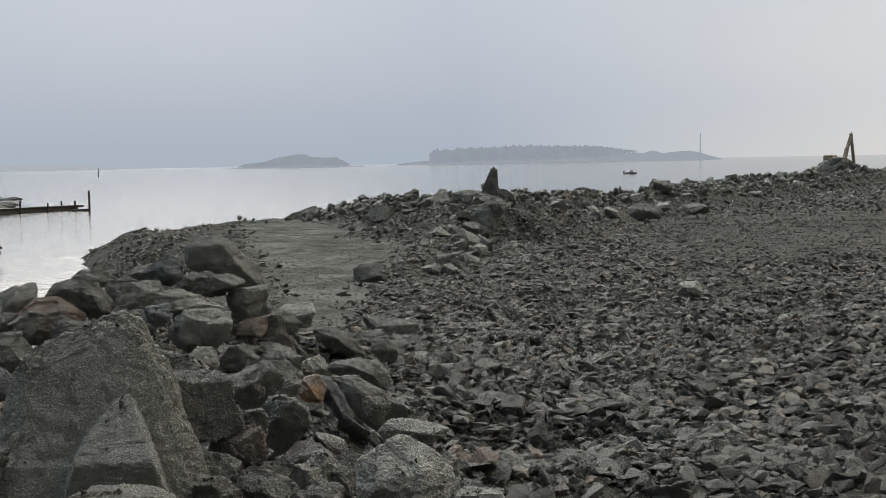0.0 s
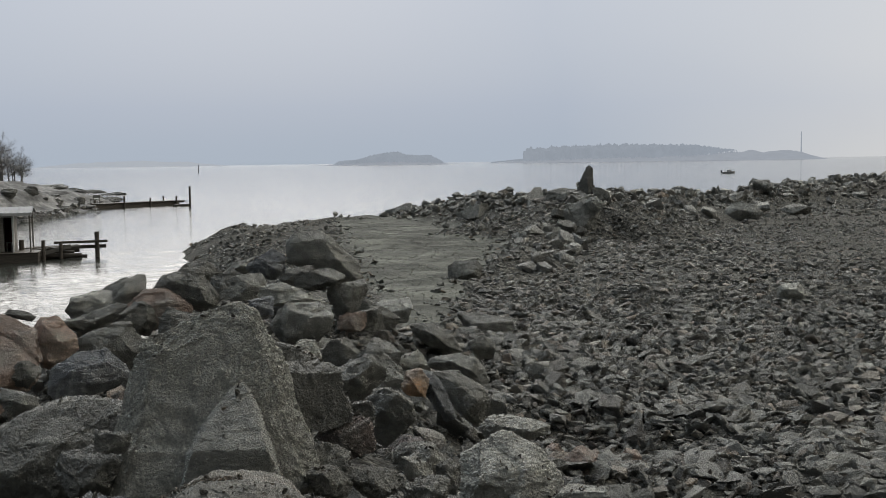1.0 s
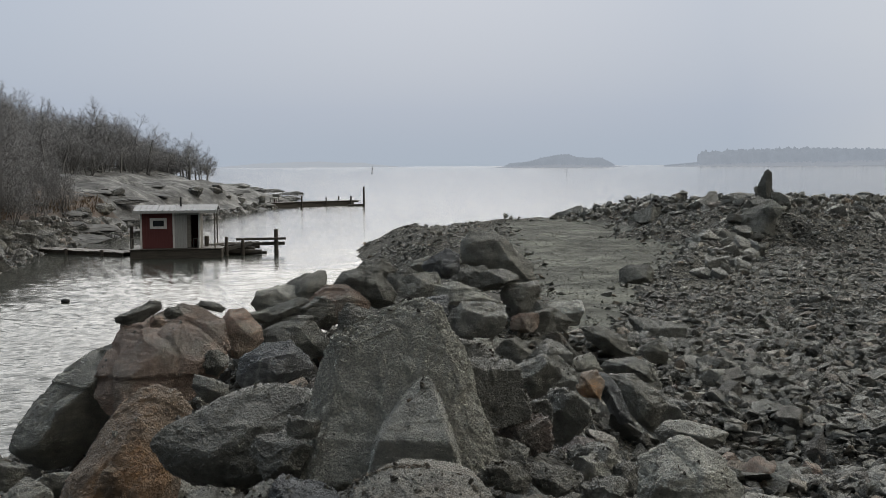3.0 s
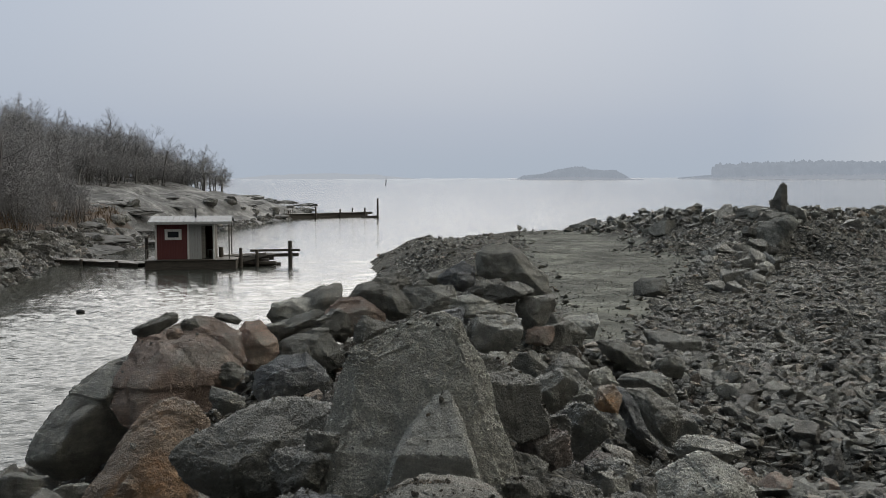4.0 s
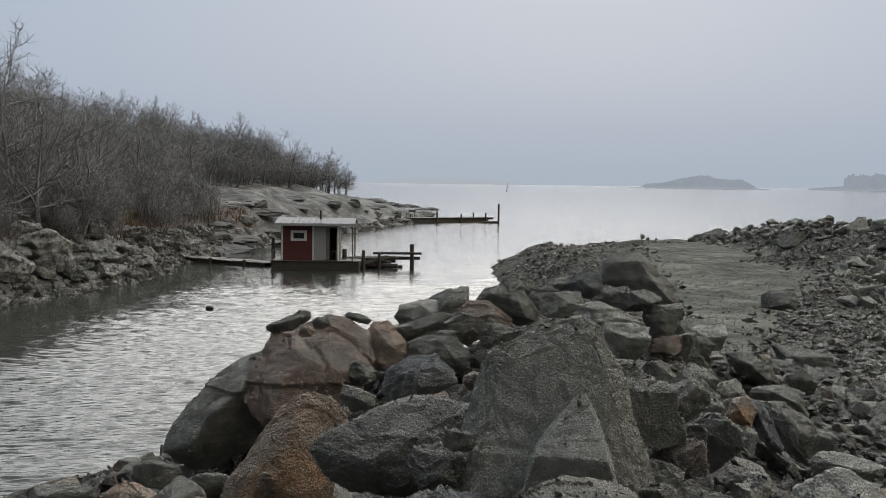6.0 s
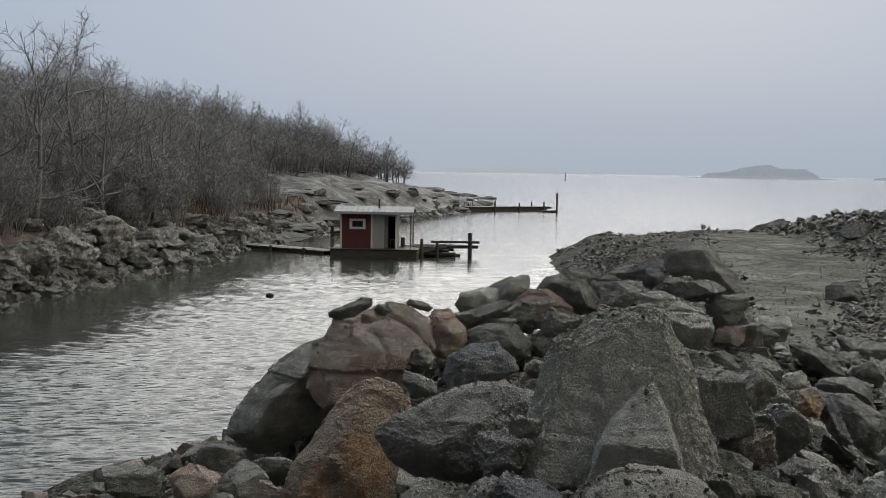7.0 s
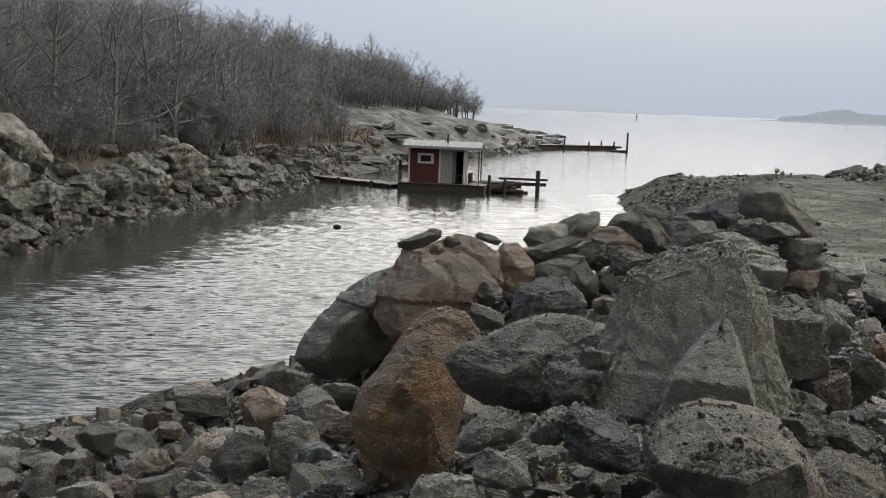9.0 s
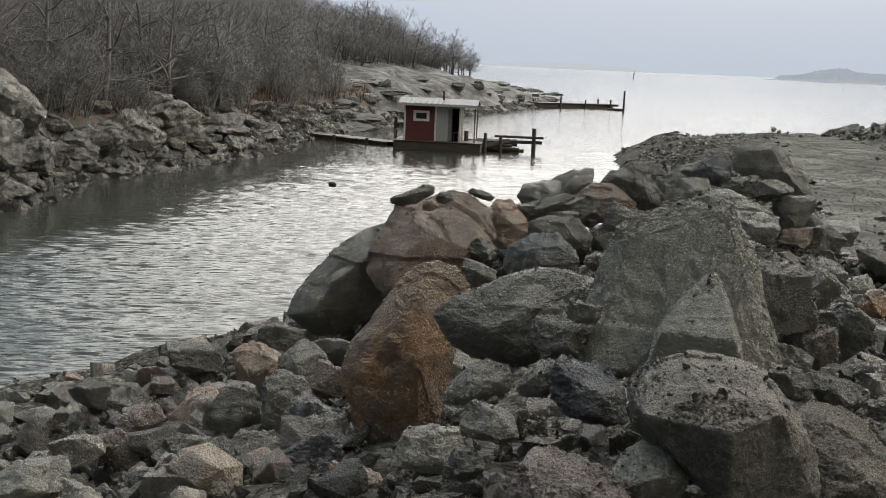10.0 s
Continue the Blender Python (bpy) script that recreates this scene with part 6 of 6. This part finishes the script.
bmesh.ops.create_icosphere(bm, subdivisions=2, radius=0.13, matrix=Matrix.Translation((-22.4, 34.4, 0.05)) @ Matrix.Diagonal((1.3, 1, 0.75, 1)))
tagged(part("buoy", bm, RUBBER, smooth=True), "small black mooring buoy floating in the inlet", "buoy")


def sea_mark(x, y, h, r):
    b = empty("sea_mark", pose(x, y, 0))
    part("float", pole(bmesh.new(), (0, 0, -0.6), (0, 0, h * 0.3), r, r * 0.7), STEEL, b)
    part("staff", pole(bmesh.new(), (0, 0, h * 0.3), (0, 0, h), r * 0.35, r * 0.25), STEEL, b)
    return tagged(b, "slim dark spar buoy far out on the water", "buoy", "spar buoys on the fairway")


for x, y, h, r in [(-205, 650, 2.4, 0.5), (-62, 480, 2.8, 0.12), (-400, 1270, 5.0, 0.9)]:
    sea_mark(x, y, h, r)


def motor_boat(x, y, yaw):
    b = empty("motor_boat", pose(x, y, 0, 0, 0, yaw))
    bm = bmesh.new()
    rings = []
    for i in range(9):
        f = i / 8
        w = 0.75 * (1 - max(0, f - 0.45) ** 2 * 3.0)
        rings.append([bm.verts.new((-2.0 + 4.0 * f, s * w * k, zz + 0.25 * f * f)) for s, k, zz in ((-1, 1, 0.5), (-1, 0.8, 0.1), (0, 0.3, -0.2), (1, 0.8, 0.1), (1, 1, 0.5))])
    for p, q in zip(rings, rings[1:]):
        for i in range(4):
            bm.faces.new((p[i], p[i + 1], q[i + 1], q[i]))
        bm.faces.new((p[4], p[0], q[0], q[4]))
    bm.faces.new(rings[0])
    bm.faces.new(rings[-1][::-1])
    bmesh.ops.recalc_face_normals(bm, faces=bm.faces[:])
    part("hull", bm, BOAT_WHITE, b)
    box_part("cabin", BOAT_WHITE, b, -0.5, -0.5, 0.55, 0.8, 0.5, 1.15, 0.08)
    box_part("windscreen", GLASS, b, 0.3, -0.45, 0.8, 0.82, 0.45, 1.08, 0.03)
    box_part("engine", RUBBER, b, -2.3, -0.18, 0.2, -1.95, 0.18, 0.95, 0.04)
    return tagged(b, "small pale motor boat lying out on the water", "boat")


motor_boat(57.6, 337, 8)


def excavator(x, y, z, yaw):
    e = empty("excavator", pose(x, y, z, 0, 0, yaw))
    for s in (-1.15, 1.15):
        t = box_part("track", STEEL, e, -1.7, s - 0.3, 0, 1.7, s + 0.3, 0.85, 0.25)
        for k in range(5):
            part("roller", pole(bmesh.new(), (-1.2 + k * 0.6, s - 0.33, 0.42), (-1.2 + k * 0.6, s + 0.33, 0.42), 0.24, 0.24, 12), STEEL, t)
    box_part("turntable", STEEL, e, -0.8, -0.8, 0.85, 0.8, 0.8, 1.05, 0.1)
    box_part("body", YELLOW, e, -2.2, -1.25, 1.05, 1.2, 1.25, 1.95, 0.12, "faded yellow engine housing")
    cab = box_part("cab", YELLOW, e, 0.1, 0.3, 1.95, 1.35, 1.2, 3.0, 0.1)
    box_part("cab_window", GLASS, cab, 0.25, 1.19, 2.15, 1.25, 1.215, 2.85, 0.01)
    box_part("cab_window", GLASS, cab, 1.34, 0.4, 2.1, 1.365, 1.1, 2.85, 0.01)
    part("boom", beam(beam(bmesh.new(), (1.1, -0.3, 1.7), (2.0, -0.3, 3.6), 0.3, 0.42, 0.05), (1.95, -0.3, 3.5), (2.9, -0.3, 4.9), 0.26, 0.34, 0.05), YELLOW, e, "raised yellow boom")
    part("stick", beam(bmesh.new(), (2.75, -0.3, 5.05), (3.5, -0.3, 2.1), 0.24, 0.3, 0.05), YELLOW, e, "folded yellow stick")
    part("ram", pole(bmesh.new(), (1.35, -0.3, 1.6), (2.2, -0.3, 3.5), 0.09, 0.07), STEEL, e)
    part("ram", pole(bmesh.new(), (2.25, -0.3, 4.2), (2.95, -0.3, 5.1), 0.08, 0.06), STEEL, e)
    bm = bmesh.new()
    box(bm, 3.1, -0.85, 1.2, 4.0, 0.25, 2.1, 0.2)
    part("bucket", bm, STEEL, e, "worn steel digging bucket")
    return tagged(e, "faded yellow excavator working behind the stone dyke", "excavator")


excavator(37.0, 104, 1.75, 44)


# ---------------------------------------------------------------- rocks on the quarry floor and the far dyke
def big_rock(x, y, z, w, d, h, yaw, roll, seed, kind, label):
    ob = boulder(x, y, z, w, d, h, yaw, roll, seed, kind, label=label)
    ob["group"] = "large rocks on the quarry floor"
    return ob


big_rock(12.9, 56.5, 2.1, 1.5, 1.2, 0.6, -8, 0, 407, "dark", "low dark boulder lying on the crushed-rock field")
big_rock(13.4, 67.2, 3.0, 1.2, 1.0, 0.8, -10, 0, 409, "grey", "grey boulder leaning against an upright rock")
big_rock(7.6, 61, 2.9, 1.0, 0.9, 0.7, -8, 6, 411, "dark", "dark boulder on the dyke crest")
big_rock(5.45, 24.8, 1.8, 0.62, 0.5, 0.42, -12, 0, 413, "light", "angular pale boulder on the crushed-rock field")
big_rock(35.2, 99, 3.6, 3.4, 2.4, 1.8, -18, 6, 414, "dark", "heaped dark rock beside the excavator")


# ---------------------------------------------------------------- islands in the mist
def island(name, x0, x1, y, depth, bare, crown, seed, mats, label):
    """A low island with a canopy of far trees: bare and crown give ground and tree height along it."""
    rg = np.random.default_rng(seed)
    root = empty(name, Matrix.Translation(((x0 + x1) / 2, y, 0)))
    n, k = 90, 9
    u = np.linspace(0, 1, n)
    v = np.linspace(-1, 1, k)
    U, V = np.meshgrid(u, v)
    gz = np.interp(U, *zip(*bare)) * (1 - V ** 2) * (0.85 + 0.5 * fbm(U * 30, V * 3, seed)) - 0.6
    X = (U - 0.5) * (x1 - x0)
    P = np.stack([X.ravel(), (V * depth / 2).ravel(), gz.ravel()], 1)
    i = (np.arange(k - 1)[:, None] * n + np.arange(n - 1)).ravel()
    T = np.concatenate([np.stack([i, i + 1, i + n + 1], 1), np.stack([i, i + n + 1, i + n], 1)])
    new("shore", fast_mesh("shore", P, T, mats[1])).parent = root
    count = 2200
    tu = rg.uniform(0.02, 0.98, count)
    top = np.interp(tu, *zip(*crown))
    keep = top > 1
    tu, top = tu[keep], top[keep]
    tv = rg.uniform(-0.55, 0.55, len(tu))
    base = np.interp(tu, *zip(*bare)) * (1 - tv ** 2) - 0.4
    tall = top * rg.uniform(0.74, 1.04, len(tu))
    vs, ts, off = [], [], 0
    for q in range(len(tu)):
        kind = CHUNKS[q % len(CHUNKS)]
        wide = tall[q] * rg.uniform(0.3, 0.75)
        p = kind[0] * np.array([wide, wide, tall[q] * 1.25]) + np.array([(tu[q] - 0.5) * (x1 - x0), tv[q] * depth / 2, base[q] + tall[q] * 0.42])
        vs.append(p)
        ts.append(kind[1] + off)
        off += len(p)
    if not vs:
        return tagged(root, label, "island", kind="structure")
    new("far_woods", fast_mesh("far_woods", np.concatenate(vs), np.concatenate(ts), mats[0])).parent = root
    return tagged(root, label, "island", kind="structure")


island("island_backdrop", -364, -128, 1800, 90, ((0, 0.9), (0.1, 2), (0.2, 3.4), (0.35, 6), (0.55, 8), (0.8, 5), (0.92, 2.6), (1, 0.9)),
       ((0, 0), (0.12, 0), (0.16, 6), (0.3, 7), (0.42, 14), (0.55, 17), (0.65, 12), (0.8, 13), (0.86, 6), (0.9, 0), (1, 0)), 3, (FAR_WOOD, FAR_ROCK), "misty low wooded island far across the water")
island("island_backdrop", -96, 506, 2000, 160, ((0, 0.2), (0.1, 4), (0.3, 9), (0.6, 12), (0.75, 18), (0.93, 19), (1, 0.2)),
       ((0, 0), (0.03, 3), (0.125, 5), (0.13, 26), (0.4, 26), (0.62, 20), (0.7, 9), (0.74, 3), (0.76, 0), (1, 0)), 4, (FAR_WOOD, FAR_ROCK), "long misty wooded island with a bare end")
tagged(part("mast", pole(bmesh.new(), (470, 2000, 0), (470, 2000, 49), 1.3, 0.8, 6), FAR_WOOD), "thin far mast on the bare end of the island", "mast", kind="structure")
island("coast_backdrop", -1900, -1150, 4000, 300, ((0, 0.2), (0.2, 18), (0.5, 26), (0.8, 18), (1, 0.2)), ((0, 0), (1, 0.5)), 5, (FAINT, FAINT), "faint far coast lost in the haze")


# ---------------------------------------------------------------- loose stone, last
rng = np.random.default_rng(12)
x, y = field_points(rng, 23000, -2.9, 10, 8.5, 24, lambda a, b: on_field(a, b) & (a > -2.6 + 0.05 * b) & (a < 0.62 * b))
s = field_size(rng, len(x), 0.06, 0.42)
near_few = np.argsort(np.hypot(x - 1.5, y - 11))[:2000]
big_near = near_few[np.argsort(-s[near_few])[:280]]
rest = np.setdiff1d(np.arange(len(x)), big_near)
field = tagged(strew("crushed_rock_field", x[rest], y[rest], s[rest], SHARDS, rng, RUBBLE, 0.45), "field of angular grey crushed rock", "rubble", kind="stuff")
STONE_MESH = [fast_mesh("stone", v, t, FIELD_STONE) for v, t in SHARDS]
zs = land(x[big_near], y[big_near])[0]
for k, (i, z) in enumerate(zip(big_near, zs)):
    ob = new("stone", STONE_MESH[k % len(STONE_MESH)])
    ob.parent = field
    g = float(s[i]) * 0.85
    ob.matrix_world = pose(x[i], y[i], z + g * 0.14, rng.normal(0, 18), rng.normal(0, 18), rng.uniform(0, 360)) @ Matrix.Diagonal((g * rng.uniform(0.8, 1.3), g * rng.uniform(0.8, 1.2), g * rng.uniform(0.7, 1.2), 1))

x, y = field_points(rng, 46000, -9, 9, 9, 27, lambda a, b: on_field(a, b) & (a > -2.8 + 0.05 * b) & (a < 0.6 * b))
tagged(strew("crushed_rock_field", x, y, field_size(rng, len(x), 0.05, 0.17), GRAINS, rng, RUBBLE, 0.5, 0.1), "fine crushed rock filling the gaps of the field", "rubble", kind="stuff")
x, y = field_points(rng, 60000, -18, 28, 16, 52, lambda a, b: on_field(a, b) & (a < 0.6 * b) & ((b > 24) | (a < -2.6 + 0.05 * b)) & ((a > -3.5) | (b < 26) | (vnoise(a * 0.9, b * 0.9, 7) > 0.42)))
s = field_size(rng, len(x), 0.08, 0.45) * np.where(x < -3.5, 0.8, 1.0) * (1 - 0.5 * smooth_step(31, 38, y) * smooth_step(5, 12, x))
tagged(strew("crushed_rock_field", x, y, s, FAR_STONES, rng, RUBBLE, 0.35, 0.04), "wide field of angular grey crushed rock", "rubble", kind="stuff")
x, y = field_points(rng, 46000, -24, 70, 46, 112, lambda a, b: on_field(a, b) & (a < 0.62 * b) & ((a > -6) | (vnoise(a * 0.8, b * 0.8, 7) > 0.5)))
s = field_size(rng, len(x), 0.14, 0.55) * (1 - 0.5 * (1 - smooth_step(55, 62, y)) * smooth_step(5, 12, x))
tagged(strew("dumped_stone", x, y, s, FAR_STONES, rng, RUBBLE, 0.5), "dumped grey stone along the far dyke and shore", "rubble", kind="stuff")
cx, cy = [], []
for (ax, ay, az), (bx, by, bz) in zip(DYKE_END[:3] + DYKE[:6], DYKE_END[1:3] + DYKE[:6]):
    n = int(math.hypot(bx - ax, by - ay) * 26)
    f = rng.uniform(0, 1, n)
    cx.append(ax + (bx - ax) * f + rng.normal(0, 1.3, n))
    cy.append(ay + (by - ay) * f + rng.normal(0, 1.3, n))
cx, cy = np.concatenate(cx), np.concatenate(cy)
tagged(strew("crest_stones", cx, cy, field_size(rng, len(cx), 0.15, 0.85), CHUNKS + SHARDS, rng, RUBBLE, 0.7, 0.2), "jagged grey stones heaped along the crest of the dyke", "rubble", kind="stuff")
# larger blocks along the kerb and the dyke crest
line = DYKE_END[:3] + DYKE[:6]
px, py = [], []
for (ax, ay, az), (bx, by, bz) in zip(line, line[1:]):
    n = int(math.hypot(bx - ax, by - ay) * 1.5)
    f = rng.uniform(0, 1, n)
    px.append(ax + (bx - ax) * f + rng.normal(0, 1.6, n))
    py.append(ay + (by - ay) * f + rng.normal(0, 1.6, n))
for (ax, ay, az), (bx, by, bz) in zip(KERB, KERB[1:]):
    n = int(math.hypot(bx - ax, by - ay) * 5)
    f = rng.uniform(0, 1, n)
    px.append(ax + (bx - ax) * f + rng.normal(0.7, 0.6, n))
    py.append(ay + (by - ay) * f + rng.normal(0, 0.9, n))
px, py = np.concatenate(px), np.concatenate(py)
BLOCKS = []
for k in range(10):
    rg_ = random.Random(600 + k)
    bm = cut_block(rg_, 9)
    roughen(bm, (1.0, rg_.uniform(0.6, 1.0), rg_.uniform(0.4, 0.85)), 600 + k, 0.5, 0.09, 0.008, 100)
    me = bpy.data.meshes.new("dyke_block")
    bm.to_mesh(me)
    bm.free()
    me.materials.append(ROCK["grey"] if k % 3 else ROCK["dark"])
    BLOCKS.append(me)
zb = land(px, py)[0]
for k in range(len(px)):
    g = float(0.3 + 0.95 * rng.power(0.5)) * (0.65 if py[k] < 47 else 1.0)
    if math.hypot(px[k] - 3.4, py[k] - 51.5) < 2.4:       # only low stones beside the upright peak
        g = min(g, 0.42)
    ob = new("dyke_block", BLOCKS[k % 10])
    ob.matrix_world = pose(px[k], py[k], zb[k] + g * 0.18, rng.normal(0, 20), rng.normal(0, 20), rng.uniform(0, 360)) @ Matrix.Diagonal((g, g, g, 1))
    tagged(ob, "angular grey stone block dumped on the dyke", "stone block", "stone blocks on the dyke")
# grit and small stones on the heap, between the boulders
x, y = field_points(rng, 26000, -11.5, 1.6, 1.2, 17, lambda a, b: on_field(a, b) & (a < 1.2) & ((a > -7.4) | (b > 11) | (vnoise(a * 3, b * 3, 8) > 0.8)))
s = field_size(rng, len(x), 0.03, 0.25)
tagged(strew("heap_rubble", x, y, s, FAR_STONES + CHUNKS[:12], rng, SHADED_GRIT, 0.8, 0.1), "small broken stones and grit between the boulders", "rubble", kind="stuff")
x, y = field_points(rng, 3400, -12, -2.4, 2.0, 16, lambda a, b: on_field(a, b) & (a < -2.6 - 0.1 * (b - 4)) & ((a > -7.4) | (b > 11)))
s = field_size(rng, len(x), 0.11, 0.38)
tagged(strew("bank_rubble", x, y, s, CHUNKS, rng, BANK_STONE, 0.8, 0.15), "tumbled blasted stones on the bank above the water", "rubble", kind="stuff")
x, y = field_points(rng, 9000, -13, 16, -9, 10, lambda a, b: on_field(a, b) & ((b < 2.2) | (a > 0.9)) & (np.hypot(a, b) > 1.0))
s = field_size(rng, len(x), 0.04, 0.34)
tagged(strew("loose_stones", x, y, s, FAR_STONES, rng, RUBBLE, 0.6, 0.1), "loose angular stones over the trodden quarry ground", "rubble", kind="stuff")
# debris that came to rest on the boulders
top = BVHTree.FromPolygons(TOPS[0], TOPS[1])
loose = []
for k in range(20):
    rg_ = random.Random(700 + k)
    bm = cut_block(rg_, 9)
    roughen(bm, (1.0, rg_.uniform(0.7, 1.0), rg_.uniform(0.5, 0.85)), 700 + k, 0.25, 0.08, 0.014, 150)
    me = bpy.data.meshes.new("boulder")
    bm.to_mesh(me)
    bm.free()
    me.materials.append(ROCK[("grey", "light", "grey", "light", "brown", "grey", "dark", "pink", "light", "grey", "pink", "grey")[k % 12]])
    loose.append(me)
made = 0
spare = []
while made < 460:
    x0, y0 = rng.uniform(-8.6, 0.9), rng.uniform(2.3, 13.5)
    g0 = ground_at(x0, y0)
    spot, normal, _, _ = top.ray_cast(Vector((x0, y0, 9)), Vector((0, 0, -1)))
    z0 = max(g0, spot.z if spot is not None else -9)
    if g0 < 0.35 or z0 - g0 > 0.2 or (x0 > 0.2 and y0 < 5):
        continue
    g = float(rng.uniform(0.09, 0.34) * rng.uniform(0.7, 1)) * (0.75 if y0 < 5 else 1.1) * (1.05 if x0 < -2.6 else 1.0)
    made += 1
    if made > 180:
        spare.append((x0, y0, g, z0 - g0))
        continue
    ob = new("boulder", loose[made % 20])
    ob.matrix_world = pose(x0, y0, z0 + g * 0.16, rng.normal(0, 25), rng.normal(0, 25), rng.uniform(0, 360)) @ Matrix.Diagonal((g, g, g, 1))
    tagged(ob, "smaller angular rock filling a gap in the heap", "boulder", "blasted rocks on the heap")
sx0, sy0, sg0, sl0 = (np.array(v) for v in zip(*spare))
as_arrays = [(np.array([v.co[:] for v in me.vertices]), np.array([p.vertices[:] for p in me.polygons])) for me in loose]
tagged(strew("tumbled_stones", sx0, sy0, sg0, as_arrays, rng, BANK_STONE, 0.45, 0.14, sl0), "angular blasted stones tumbled between the boulders", "rubble", kind="stuff")
for name, count, level, lo, hi, mat, label, xs_, ys_ in (("heap_debris", 7000, 0.6, 0.01, 0.05, RUBBLE, "small stone chips lying on the boulders", (-5.5, 0.4), (2.0, 11)),
                                               ("soil_crumbs", 26000, 0.68, 0.01, 0.035, CRUMBS, "dark crumbled soil lying in patches on the boulders", (-5.5, 0.4), (2.0, 11)),
                                               ("block_soil", 5200, 0.36, 0.004, 0.02, CLODS, "dark crumbled soil covering the top of a large block", (-1.14, -0.7), (2.56, 3.02))):
    x, y = rng.uniform(*xs_, count), rng.uniform(*ys_, count)
    k = vnoise(x * (6 if level < 0.5 else 1.5), y * (6 if level < 0.5 else 1.5), count) > level
    x, y = x[k], y[k]
    z = land(x, y)[0]
    keep = np.zeros(len(x), bool)
    for n in range(len(x)):
        spot, normal, _, _ = top.ray_cast(Vector((x[n], y[n], 9)), Vector((0, 0, -1)))
        if spot is not None:
            z[n] = spot.z
        keep[n] = (spot is not None and normal.z > (0.5 if name == "block_soil" else 0.72)) or (spot is None and z[n] > 1.5 and name != "block_soil")
    x, y, z = x[keep], y[keep], z[keep]
    s = lo + hi * rng.power(0.4, len(x)) * rng.uniform(0.3, 1, len(x))
    tagged(strew(name, x, y, s, FAR_STONES, rng, mat, 0.8, 0.12, z - land(x, y)[0]), label, "rubble", kind="stuff")
# stones of the wooded shore
x, y = field_points(rng, 60000, -56, -22, 8, 128, lambda a, b: (np.abs(signed_distance(a, b, HILL) - 1.0) < 4) & (land(a, b)[0] > -0.25) & (land(a, b)[0] < np.where(b < 66, 1.6, 0.45)))
s = field_size(rng, len(x), 0.14, 0.75)
tagged(strew("shore_stones", x, y, s, CHUNKS, rng, SHORE_STONE, 0.5, 0.12), "grey granite stones heaped along the wooded shore", "rubble", kind="stuff")
# few stones on the roadway
x, y = field_points(rng, 60000, -14, 3, 16, 70, lambda a, b: (land(a, b)[1] == 2) & (fbm(a * 0.25, b * 0.9, 44, 3) > -0.12))
s = field_size(rng, len(x), 0.02, 0.1)
ex, ey = field_points(rng, 13000, -16, 4, 14, 72, lambda a, b: (land(a, b)[1] == 2) & ((land(a + 0.7, b)[1] != 2) | (land(a - 0.7, b)[1] != 2) | (land(a, b - 0.7)[1] != 2)))
x, y, s = np.concatenate([x, ex]), np.concatenate([y, ey]), np.concatenate([s, field_size(rng, len(ex), 0.05, 0.36)])
tagged(strew("road_stones", x, y, s, FAR_STONES, rng, ROAD_STONE, 0.3), "scattered small stones on the compacted roadway", "rubble", kind="stuff")
# dead grass at the foot of the wooded bank
x, y = field_points(rng, 26000, -44, -26, 18, 72, lambda a, b: (land(a, b)[1] == 3))
d = signed_distance(x, y, HILL)
k = (d < 6.5) & (vnoise(x * 0.25, y * 0.25, 71) > 0.36)
x, y = x[k], y[k]
z = land(x, y)[0]
h = rng.uniform(0.25, 0.7, len(x))
a = rng.uniform(0, 6.28, len(x))
ox, oy = rng.normal(0, 0.2, len(x)), rng.normal(0, 0.2, len(x))
P = np.stack([np.stack([x - 0.03 * np.cos(a), y - 0.03 * np.sin(a), z - 0.05], 1), np.stack([x + 0.03 * np.cos(a), y + 0.03 * np.sin(a), z - 0.05], 1),
              np.stack([x + ox * h * 2, y + oy * h * 2, z + h], 1)], 1).reshape(-1, 3)
T = np.arange(len(P)).reshape(-1, 3)
tagged(new("dead_grass", fast_mesh("dead_grass", P, T, REED)), "rust-brown dead grass and bracken under the trees", "grass", kind="stuff")
